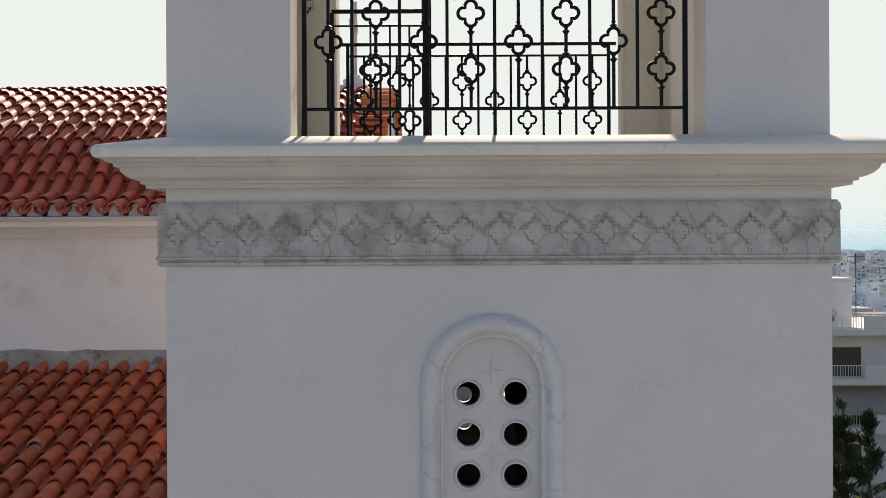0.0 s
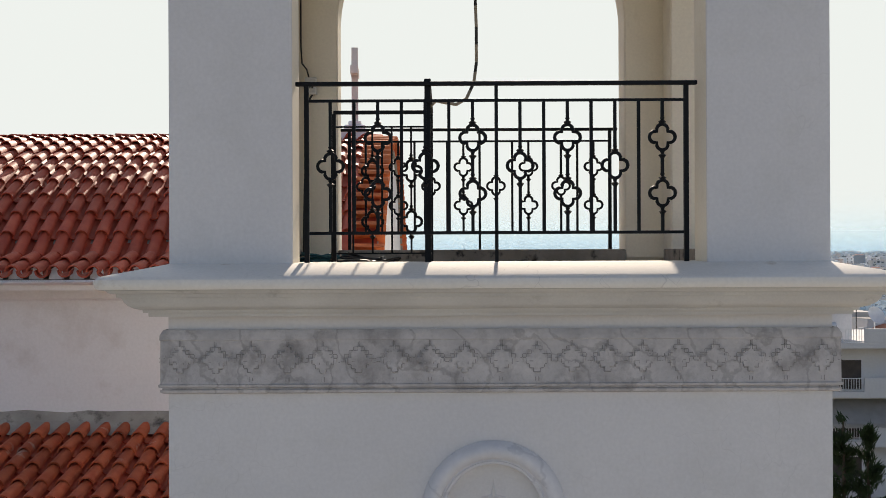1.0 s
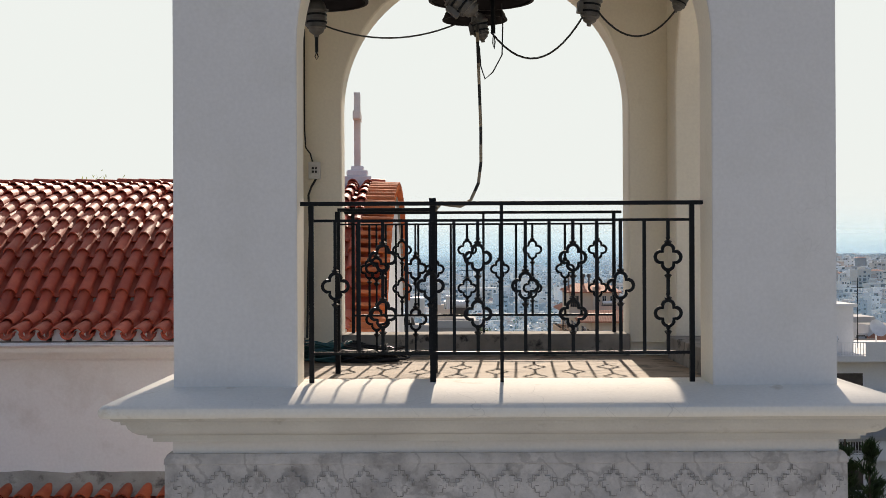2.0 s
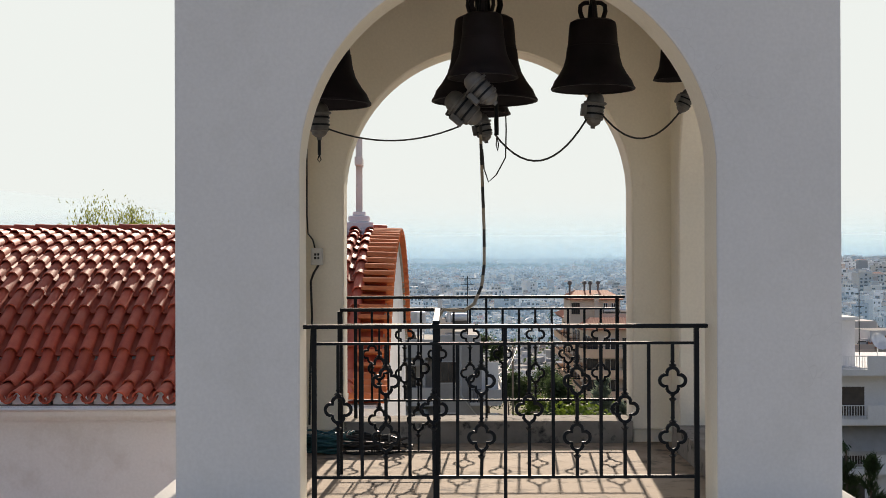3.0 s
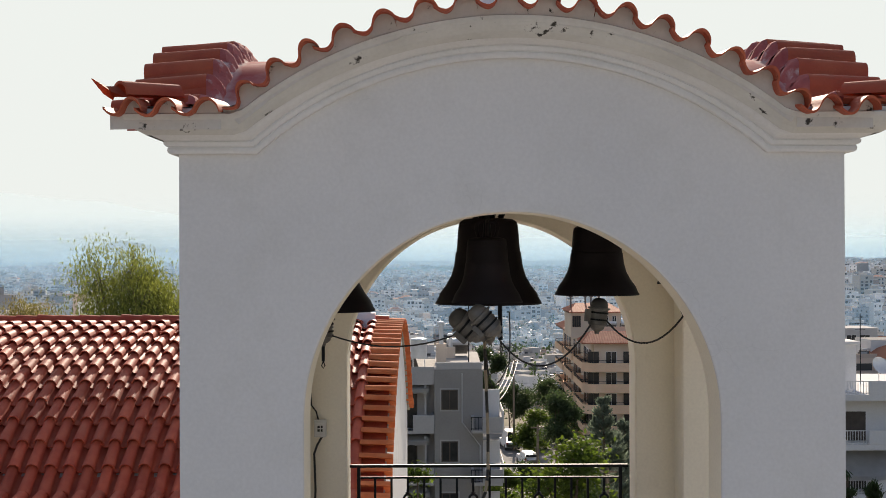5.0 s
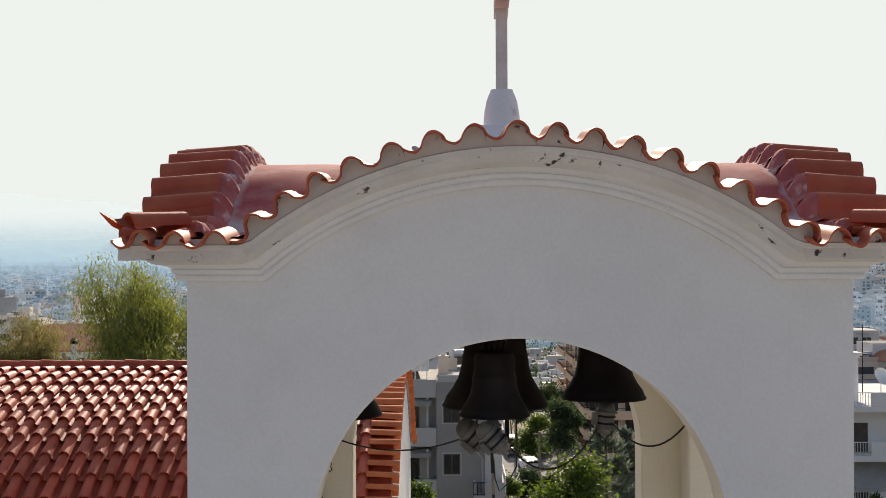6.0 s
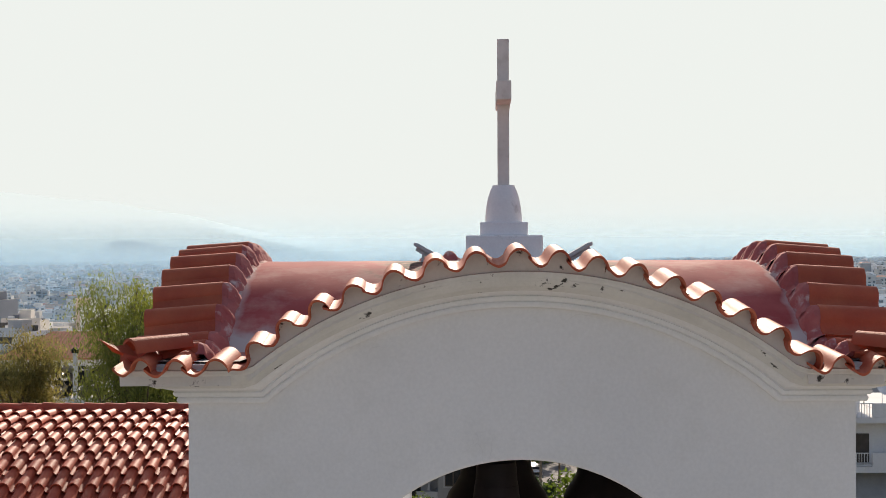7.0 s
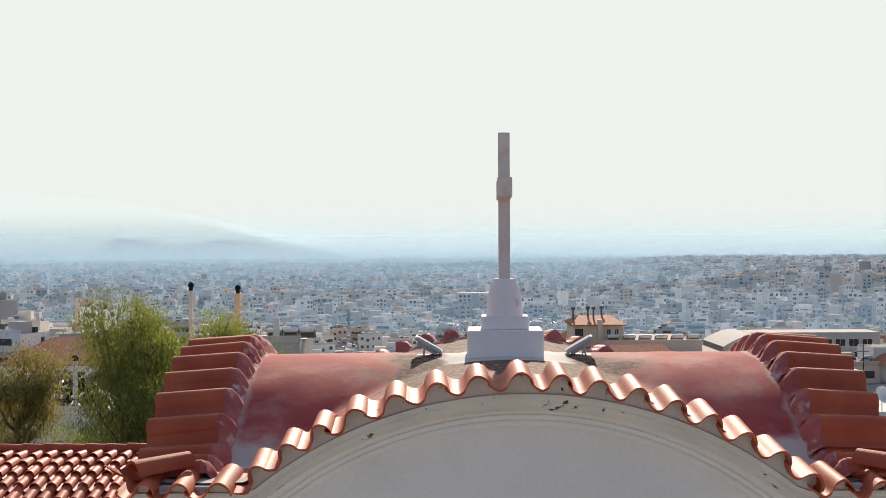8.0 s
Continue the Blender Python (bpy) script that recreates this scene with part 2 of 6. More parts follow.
# ---- bell tower ----
XC, YF, HW, TH = 0.32, 7.27, 1.90, 0.36
YB = YF + 2 * HW
YC = YF + HW
LEDGE, FLOOR_Z = 10.65, 10.54
KZ, CROWN = 14.14, 14.68              # foot and crown of the gable moulding
ARC_R = 2.217
ARC_C = CROWN - ARC_R


def gable(x, h):
    """Height of the gable line at x from its middle, h above the moulding's lower edge."""
    flat = KZ + h
    r = ARC_R + h
    return max(flat, ARC_C + math.sqrt(max(r * r - x * x, 0)) if abs(x) < r else flat)


tower = thing("bell_tower", (XC, YC, 0), "white plastered square bell tower with four arched openings", "bell tower")


def side_pose(k):
    """Front wall's local frame turned to side k about the tower's axis."""
    return Matrix.Translation((XC, YC, 0)) @ Matrix.Rotation(k * math.pi / 2, 4, "Z") @ Matrix.Translation((0, -HW, 0))


def arch_wall(half, hw, crown, z0):
    zs = crown - hw
    cham = 0.014
    inner = [hw * math.sin(math.pi / 2 * i / 24) for i in range(-24, 25)]
    bm = bmesh.new()

    def low(x, grow):
        r = hw + grow
        return zs + math.sqrt(max(r * r - x * x * (r / hw) ** 2, 0))

    top = lambda x: gable(x, 0.17)
    for y, grow in ((0.0, cham), (TH, cham)):
        f = (hw + grow) / hw
        xs = [x * f for x in inner]
        strips(bm, [[(x, y, zs + math.sqrt(max((hw + grow) ** 2 - x * x, 0))) for x in xs], [(x, y, top(x)) for x in xs]])
        for s in (-1, 1):
            a = s * (hw + grow)
            outs = [a + (s * half - a) * i / 8 for i in range(9)]
            strips(bm, [[(x, y, z0) for x in outs], [(x, y, zs) for x in outs], [(x, y, top(x)) for x in outs]])
    prof = [(-1, z0)] + [(x / hw, None) for x in inner] + [(1, z0)]

    def rim(grow, y):
        out = [(-(hw + grow), y, z0)]
        out += [((hw + grow) * x / hw, y, zs + math.sqrt(max((hw + grow) ** 2 * (1 - (x / hw) ** 2), 0))) for x in inner]
        return out + [((hw + grow), y, z0)]
    strips(bm, [rim(cham, 0), rim(0.004, 0.004), rim(0, cham), rim(0, TH - cham), rim(cham, TH)])
    xs = [-half + 2 * half * i / 40 for i in range(41)]
    strips(bm, [[(x, 0, top(x)) for x in xs], [(x, TH, top(x)) for x in xs]])
    for s in (-1, 1):
        strips(bm, [[(s * half, 0, z0), (s * half, TH, z0)], [(s * half, 0, gable(half, 0.17)), (s * half, TH, gable(half, 0.17))]])
    bmesh.ops.remove_doubles(bm, verts=bm.verts, dist=0.0005)
    return fixn(bm)


def two_tone(ob, test, second):
    """Second material on the faces that pass the test."""
    ob.data.materials.append(second)
    for p in ob.data.polygons:
        if test(p):
            p.material_index = 1


for k, (half, hw, crown) in enumerate(((HW, 1.191, 13.804), (HW - TH, 1.19, 13.82), (HW, 1.212, 13.855), (HW - TH, 1.19, 13.82))):
    ob = part("wall", arch_wall(half, hw, crown, LEDGE - 0.14), PLASTER, tower, m=side_pose(k))
    two_tone(ob, lambda p: p.center.y > 0.02, CREAM)

# body below the ledge, with an opening for the pierced window
WX, WHW, WTOP, WBOT = 0.278 - XC, 0.31, 9.56, 8.05
bm = bmesh.new()
zs = WTOP - WHW
arc = [(WX + WHW * math.sin(math.pi / 2 * i / 12), zs + WHW * math.cos(math.pi / 2 * i / 12)) for i in range(-12, 13)]
Z0, Z1, BH = -0.5, 10.36, HW + 0.006
strips(bm, [[(x, -0.006, z) for x, z in arc], [(x, -0.006, Z1) for x, z in arc]])
strips(bm, [[(x, -0.006, Z0) for x, z in arc], [(x, -0.006, WBOT) for x, z in arc]])
for s in (-1, 1):
    strips(bm, [[(a, -0.006, z) for a in (s * BH, WX + s * WHW)] for z in (Z0, WBOT, zs, Z1)])
rim = [(WX - WHW, WBOT)] + arc + [(WX + WHW, WBOT)]
strips(bm, [[(x, y, z) for x, z in rim] for y in (-0.006, 0.3)])
strips(bm, [[(WX - WHW, y, WBOT), (WX + WHW, y, WBOT)] for y in (-0.006, 0.3)])
for s in (-1, 1):
    strips(bm, [[(s * BH, -0.006, z), (s * BH, 2 * HW + 0.006, z)] for z in (Z0, Z1)])
YR = 2 * HW + 0.006
RW, RZ0, RZ1 = 0.29, 8.382, 9.09               # opening in the rear wall
for a, c in ((-BH, -RW), (RW, BH)):
    strips(bm, [[(a, YR, z), (c, YR, z)] for z in (Z0, RZ0, RZ1, Z1)])
strips(bm, [[(-RW, YR, z), (RW, YR, z)] for z in (Z0, RZ0)])
strips(bm, [[(-RW, YR, z), (RW, YR, z)] for z in (RZ1, Z1)])
strips(bm, [[(-BH, y, Z1) for y in (-0.006, 2 * HW + 0.006)], [(BH, y, Z1) for y in (-0.006, 2 * HW + 0.006)]])
bmesh.ops.remove_doubles(bm, verts=bm.verts, dist=0.0005)
part("body", fixn(bm), PLASTER, tower, m=side_pose(0))


def ring_moulding(prof, zline, name, material, label="", half=HW, n=1, parent=None):
    """A profile (projection, height) carried round the four sides with mitred corners. zline(x, h) gives the height."""
    bm = bmesh.new()
    for k in range(4):
        m = side_pose(k)
        rows = []
        for p, h in prof:
            row = []
            e = half + p
            for i in range(n + 1):
                x = -e + 2 * e * i / n
                row.append(m @ Vector((x, -p + (HW - half), zline(x, h))))
            rows.append(row)
        strips(bm, rows)
    bmesh.ops.remove_doubles(bm, verts=bm.verts, dist=0.0005)
    return part(name, fixn(bm), material, parent or tower, label, smooth=True)


CORN = [(-0.02, 10.352), (0.098, 10.352), (0.100, 10.374), (0.124, 10.376), (0.126, 10.392), (0.140, 10.394), (0.165, 10.402), (0.192, 10.418), (0.212, 10.440), (0.222, 10.464),
        (0.244, 10.466), (0.246, 10.486), (0.268, 10.488), (0.282, 10.494), (0.292, 10.506), (0.310, 10.508), (0.328, 10.512), (0.340, 10.526), (0.345, 10.546), (0.340, 10.566), (0.322, 10.583), (0.0, LEDGE), (-0.40, LEDGE + 0.004)]
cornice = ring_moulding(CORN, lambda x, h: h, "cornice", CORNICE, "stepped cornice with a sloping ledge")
# upward part of the cornice gets the sun-tinted, lighter colour
two_tone(cornice, lambda p: p.center.z > 10.517, LEDGE_SUNNED)

# upper gable moulding
GM = [(-0.02, 0.0), (0.046, 0.0), (0.052, 0.006), (0.056, 0.018), (0.054, 0.03), (0.050, 0.033), (0.050, 0.038), (0.064, 0.042), (0.072, 0.052), (0.074, 0.064), (0.068, 0.068), (0.070, 0.074), (0.086, 0.080),
      (0.118, 0.090), (0.140, 0.108), (0.150, 0.126), (0.150, 0.134), (0.172, 0.136), (0.178, 0.146), (0.178, 0.158), (0.172, 0.162), (0.174, 0.168), (0.204, 0.174), (0.222, 0.182), (0.232, 0.198), (0.234, 0.235), (0.0, 0.24)]


def gable_ring():
    bm = bmesh.new()
    for k in range(4):
        m = side_pose(k)
        rows = []
        for p, h in GM:
            r, fl = ARC_R + h, KZ + h
            kx = math.sqrt(r * r - (fl - ARC_C) ** 2)
            am = math.asin(kx / r)
            line = [(-HW - p, fl)] + [(r * math.sin(am * i / 20), ARC_C + r * math.cos(am * i / 20)) for i in range(-20, 21)] + [(HW + p, fl)]
            rows.append([m @ Vector((x, -p, z)) for x, z in line])
        strips(bm, rows)
    bmesh.ops.remove_doubles(bm, verts=bm.verts, dist=0.0005)
    return fixn(bm)


gm = part("gable_moulding", gable_ring(), PLASTER, tower, "curved plaster moulding under the tiles", smooth=True)
two_tone(gm, lambda p: max(abs(p.center.x - XC), abs(p.center.y - YC)) > HW + 0.228, MORTAR)

# roof shell: two crossing barrels
bm = bmesh.new()
N, E = 72, HW + 0.2
rows = []
for i in range(N + 1):
    y = -E + 2 * E * i / N
    rows.append([(XC + x, YC + y, max(gable(x, 0.25), gable(y, 0.25)) + 0.006 * noise.noise((x * 3, y * 3, 1))) for x in (-E + 2 * E * j / N for j in range(N + 1))])
strips(bm, rows)


def shell_material():
    """Red render; bare grey-brown concrete round the plinth, whitewash splashed against it and left in the corners."""
    m = PINK.copy()
    m.name = "roof_render_worn"
    n, l = m.node_tree.nodes, m.node_tree.links
    b = n["Principled BSDF"]
    src = b.inputs["Base Color"].links[0].from_socket
    geo = n.new("ShaderNodeNewGeometry")
    off = n.new("ShaderNodeVectorMath")
    off.operation = "SUBTRACT"
    off.inputs[1].default_value = (XC, YC, 0)
    l.new(geo.outputs["Position"], off.inputs[0])
    sep = n.new("ShaderNodeSeparateXYZ")
    l.new(off.outputs[0], sep.inputs[0])
    nz = n.new("ShaderNodeTexNoise")
    nz.inputs["Scale"].default_value, nz.inputs["Detail"].default_value = 3.5, 7
    l.new(geo.outputs["Position"], nz.inputs["Vector"])

    def calc(op, a, c=None):
        q = n.new("ShaderNodeMath")
        q.operation = op
        for k, v in enumerate((a, c)):
            if v is None:
                continue
            if isinstance(v, (int, float)):
                q.inputs[k].default_value = v
            else:
                l.new(v, q.inputs[k])
        return q.outputs[0]

    def step(v, lo, hi):
        q = n.new("ShaderNodeMapRange")
        q.inputs[1].default_value, q.inputs[2].default_value = lo, hi
        l.new(v, q.inputs[0])
        return q.outputs[0]

    def blend(f, a, col):
        q = n.new("ShaderNodeMix")
        q.data_type = "RGBA"
        q.inputs[7].default_value = (*col, 1)
        l.new(f, q.inputs[0])
        l.new(a, q.inputs[6])
        return q.outputs[2]
    ax, ay = calc("ABSOLUTE", sep.outputs[0]), calc("ABSOLUTE", sep.outputs[1])
    wob = calc("MULTIPLY", calc("SUBTRACT", nz.outputs[0], 0.5), 1.3)
    # bare concrete: a band along the front-to-back barrel, wider than it is deep
    d1 = calc("ADD", calc("MAXIMUM", calc("MULTIPLY", ax, 1.0), calc("MULTIPLY", ay, 0.36)), wob)
    c0 = blend(calc("MULTIPLY", step(d1, 1.05, 0.75), 0.6), src, (0.40, 0.25, 0.20))
    grit = n.new("ShaderNodeTexNoise")
    grit.inputs["Scale"].default_value, grit.inputs["Detail"].default_value = 26.0, 6
    l.new(geo.outputs["Position"], grit.inputs["Vector"])
    c1 = blend(calc("MULTIPLY", step(d1, 0.86, 0.66), step(grit.outputs[0], 0.30, 0.52)), c0, (0.085, 0.062, 0.048))
    d2 = calc("ADD", calc("MAXIMUM", ax, ay), calc("MULTIPLY", wob, 0.35))
    c2 = blend(step(d2, 0.50, 0.42), c1, (0.62, 0.60, 0.58))
    d3 = calc("ADD", calc("MINIMUM", ax, ay), calc("MULTIPLY", wob, 0.25))
    c3 = blend(step(d3, 1.34, 1.42), c2, (0.52, 0.49, 0.47))
    d4 = calc("ABSOLUTE", calc("SUBTRACT", calc("ADD", calc("MAXIMUM", ax, ay), calc("MULTIPLY", wob, 0.12)), 1.75))
    c4 = blend(calc("MULTIPLY", step(d4, 0.05, 0.01), 0.55), c3, (0.58, 0.48, 0.46))
    l.new(c4, b.inputs["Base Color"])
    b.inputs["Specular IOR Level"].default_value = 0.13
    b.inputs["Roughness"].default_value = 0.85
    return m


part("roof_shell", fixn(bm), shell_material(), tower, "red-painted rendered barrel roof, worn grey at the top", smooth=True)
# soffit over the bells; its colour is darkened to give the deep shade up there
part("ceiling_slab", boxm(XC - HW + TH - 0.02, XC + HW - TH + 0.02, YF + TH - 0.02, YB - TH + 0.02, 14.27, 14.30), CEILING_SHADED, tower, "ceiling plaster coloured grey-brown for the deep shade")
part("belfry_floor", boxm(XC - HW + 0.05, XC + HW - 0.05, YF + 0.1, YB - 0.1, 10.4, FLOOR_Z), FLOORM, tower, "dusty beige terrace floor")
for k in (1, 2, 3):
    part("curb", boxm(-1.21, 1.21, 0.02, TH + 0.06, FLOOR_Z - 0.02, LEDGE + 0.075, bev=0.01), CURBM, tower, "dirty concrete curb", m=side_pose(k))

# frieze: band with stepped crosses in relief
FZ0, FZ1 = 9.906, 10.272
FR = [(-0.02, FZ0), (0.024, FZ0), (0.044, FZ0 + 0.008), (0.048, FZ0 + 0.022), (0.036, FZ0 + 0.028), (0.036, FZ0 + 0.034), (0.054, FZ0 + 0.040), (0.057, FZ0 + 0.052), (0.046, FZ0 + 0.058),
      (0.044, FZ1 - 0.062), (0.050, FZ1 - 0.056), (0.048, FZ1 - 0.03), (0.038, FZ1 - 0.012), (0.03, FZ1), (-0.02, FZ1)]
frieze = ring_moulding(FR, lambda x, h: h, "frieze", FRIEZE, "grey veined marble frieze carved with stepped crosses")


def stepped_cross(a, d):
    """Low plate in the shape of a stepped cross of unit a, d deep, facing -y."""
    bm = bmesh.new()

    def outline(u, y):
        q = [(0.5, 2.5), (0.5, 1.5), (1.5, 1.5), (1.5, 0.5), (2.5, 0.5)]
        pts = []
        for sx, sz, seq in ((1, 1, q), (1, -1, q[::-1]), (-1, -1, q), (-1, 1, q[::-1])):
            pts += [(sx * x * u, y, sz * z * u) for x, z in seq]
        return pts
    vr = [[bm.verts.new(p) for p in lp] for lp in (outline(a, 0), outline(a * 0.95, -d))]
    A, B = vr
    for i in range(len(A)):
        j = (i + 1) % len(A)
        bm.faces.new((A[i], A[j], B[j], B[i]))
    bm.faces.new(B)
    return fixn(bm)


def carved_line(seed):
    """Flat dark strips painting the shade in one cross's worn grooves: a stair from its tip to the valley on each side,
    the lower outline, short stubs.
    """
    r = random.Random(seed)
    bm = bmesh.new()

    def run(pts, wear=0.14):
        for (xa, za), (xb, zb) in zip(pts, pts[1:]):
            if r.random() < wear:
                continue
            w = r.uniform(0.001, 0.003)
            xa, xb = sorted((xa, xb))
            za, zb = sorted((za, zb))
            e = r.uniform(-0.005, 0.001)
            if xb - xa > zb - za:
                strips(bm, [[(xa - e, -0.0003, za - w), (xb + e, -0.0003, za - w)], [(xa - e, -0.0003, za + w), (xb + e, -0.0003, za + w)]])
            else:
                strips(bm, [[(xa - w, -0.0003, za - e), (xa + w, -0.0003, za - e)], [(xa - w, -0.0003, zb + e), (xa + w, -0.0003, zb + e)]])
    for sx in (-1, 1):
        for x0, z0, wear in ((0.004, 0.108, 0.1), (0.006, 0.086, 0.3)):
            pts, x, z = [(sx * x0, z0), (sx * x0, z0 - 0.034)], x0, z0 - 0.034
            for _ in range(3):
                pts += [(sx * (x + 0.026), z), (sx * (x + 0.026), z - 0.022)]
                x, z = x + 0.026, z - 0.022
            pts += [(sx * (x + 0.018), z)]
            run(pts, wear)
        run([(sx * 0.062, 0.004), (sx * 0.062, -0.028), (sx * 0.042, -0.028), (sx * 0.042, -0.052), (sx * 0.02, -0.052), (sx * 0.02, -0.074), (0, -0.074)])
        run([(sx * 0.044, -0.012), (sx * 0.02, -0.012), (sx * 0.02, -0.032)], 0.4)
        run([(sx * 0.009, -0.098), (sx * 0.009, -0.128)])
        run([(sx * 0.05, 0.028), (sx * 0.034, 0.028)], 0.4)
    return bm


plate = to_mesh("stepped_cross", stepped_cross(0.031, 0.009), FRIEZE)
line_kinds = [carved_line(q) for q in range(7)]
gv, gf = [], []
for k in (0, 1, 3):
    for i in range(-9, 10):
        z = (FZ0 + FZ1) / 2 + 0.012 + random.uniform(-0.003, 0.003)
        xx = i * 0.2035 + random.uniform(-0.004, 0.004)
        part("stepped_cross", plate, parent=frieze, m=side_pose(k) @ pose(xx, -0.044, z - 0.002))
        mm = side_pose(k) @ pose(xx, -0.0534, z, 0, random.uniform(-1.2, 1.2), 0)
        src, o = line_kinds[(i * 3 + k) % 7], len(gv)
        src.verts.index_update()
        gv += [tuple(mm @ v.co) for v in src.verts]
        gf += [tuple(o + v.index for v in f.verts) for f in src.faces]
# dark strips laid on the relief paint the shade of its grooves
groove_me = bpy.data.meshes.new("grooving")
groove_me.from_pydata(gv, [], gf)
groove_me.materials.append(GROOVE_SHADE)
tagged(part("grooving", groove_me, parent=frieze), "dark lines painted for the shade in the grooves round the stepped crosses", kind="stuff")

# pierced window with marble surround
window = thing("tower_window", (XC + WX, YF, WBOT), "arched marble window slab pierced with round holes", "window", kind="structure")


def arch_frame(prof, hw0, top, bot, name, material, label=""):
    """Profile (outward from the opening, projection) carried round an arch."""
    bm = bmesh.new()
    rows = []
    for o, p in prof:
        r = hw0 + o
        z = top - hw0
        line = [(-r, bot)] + [(r * math.sin(math.pi / 2 * i / 20), z + r * math.cos(math.pi / 2 * i / 20)) for i in range(-20, 21)] + [(r, bot)]
        rows.append([(WX + x, -p, zz) for x, zz in line])
    strips(bm, rows)
    return part(name, fixn(bm), material, window, label, m=side_pose(0), smooth=True)


arch_frame([(-0.012, -0.12), (-0.012, 0.012), (-0.004, 0.022), (0.006, 0.024), (0.010, 0.018), (0.020, 0.020), (0.024, 0.034), (0.036, 0.054), (0.055, 0.068), (0.078, 0.070), (0.098, 0.060), (0.114, 0.040), (0.124, 0.016), (0.128, -0.01)],
           0.29, 9.505, WBOT, "surround", MARBLE, "veined white marble surround")
part("sill", boxm(WX - 0.46, WX + 0.46, -0.09, 0.12, WBOT - 0.07, WBOT, bev=0.01), MARBLE, window, m=side_pose(0))
# slab with holes
bm = bmesh.new()
PITCH, HX, HR = 0.2365, 0.136, 0.068
ztop = 9.164
cells = []
ROWS_H = 5
zcent = [ztop - PITCH * i for i in range(ROWS_H)]


def holed_quad(cx, cz, w, h, ylist, bm):
    seg = 32
    for yi, y in enumerate(ylist):
        ring, outer = [], []
        for k in range(seg):
            a = 2 * math.pi * k / seg + math.pi / 4
            ca, sa = math.cos(a), math.sin(a)
            s = 1 / max(abs(ca), abs(sa))
            ring.append(((cx + HR * ca, y, cz + HR * sa)))
            outer.append((cx + ca * s * w / 2, y, cz + sa * s * h / 2))
        rv, ov = [bm.verts.new(p) for p in ring], [bm.verts.new(p) for p in outer]
        for k in range(seg):
            bm.faces.new((rv[k], rv[(k + 1) % seg], ov[(k + 1) % seg], ov[k]))
        cells.append(rv)
    A, B = cells[-2], cells[-1]
    for k in range(seg):
        bm.faces.new((A[k], A[(k + 1) % seg], B[(k + 1) % seg], B[k]))


for cz in zcent:
    for s in (-1, 1):
        holed_quad(WX + s * HX, cz, 2 * HX, PITCH, (0.05, 0.10), bm)
SL = 0.30
zlow = zcent[-1] - PITCH / 2
for y in (0.05, 0.10):
    for s in (-1, 1):
        strips(bm, [[(WX + s * 2 * HX, y, z), (WX + s * SL, y, z)] for z in (WBOT, zlow, ztop + PITCH / 2)])
    strips(bm, [[(WX - SL, y, ztop + PITCH / 2), (WX + SL, y, ztop + PITCH / 2)], [(WX - SL, y, 9.53), (WX + SL, y, 9.53)]])
    strips(bm, [[(WX - 2 * HX, y, WBOT), (WX + 2 * HX, y, WBOT)], [(WX - 2 * HX, y, zlow), (WX + 2 * HX, y, zlow)]])
slab = part("slab", fixn(bm), GRILLE, window, "pale carved slab with six rows of round holes", m=side_pose(0))
bm = bmesh.new()
for q in range(3):
    for s in (-1, 1):
        holed_quad(s * 0.145, 8.972 - 0.236 * q, 0.29, 0.236, (YR - 0.06, YR + 0.004), bm)
part("rear_slab", fixn(bm), GRILLE, window, "pierced slab in the rear wall", m=side_pose(0))
# added dark sheet: its colour stands for the unlit interior below the holes
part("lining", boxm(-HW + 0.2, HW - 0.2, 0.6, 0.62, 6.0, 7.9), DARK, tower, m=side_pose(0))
part("timber_post", boxm(0.20, 0.28, 1.9, 1.98, 6.0, 10.3, bev=0.006), TIMBER, tower, "old brown timber inside the tower", m=side_pose(0))
part("timber_beam", boxm(-HW + 0.02, HW - 0.02, 1.98, 2.06, 8.18, 8.28, bev=0.006), TIMBER, tower, m=side_pose(0))
# raised rims and four-pointed stars
for cz in zcent:
    for s in (-1, 1):
        bm = bmesh.new()
        n = 28
        vr = []
        for r, y in ((HR, 0.05), (HR + 0.002, 0.04), (HR + 0.010, 0.038), (HR + 0.014, 0.047), (HR + 0.02, 0.042), (HR + 0.026, 0.05)):
            vr.append([bm.verts.new((WX + s * HX + r * math.cos(2 * math.pi * k / n), y, cz + r * math.sin(2 * math.pi * k / n))) for k in range(n)])
        for A, B in zip(vr, vr[1:]):
            for k in range(n):
                bm.faces.new((A[k], A[(k + 1) % n], B[(k + 1) % n], B[k]))
        part("hole_rim", fixn(bm), GRILLE, slab, m=side_pose(0), smooth=True)
for i, cz in enumerate([zcent[0] + 0.13, zcent[1] - PITCH / 2, zcent[3] - PITCH / 2]):
    bm = bmesh.new()
    c = bm.verts.new((WX, 0.036, cz))
    q = []
    for k in range(8):
        a = math.pi / 4 * k
        r = (0.11 if k % 4 == 2 else 0.075) if k % 2 == 0 else 0.022
        q.append(bm.verts.new((WX + r * math.cos(a), 0.049, cz + r * math.sin(a))))
    for k in range(8):
        bm.faces.new((c, q[k], q[(k + 1) % 8]))
    part("star", fixn(bm), GRILLE, slab, m=side_pose(0))

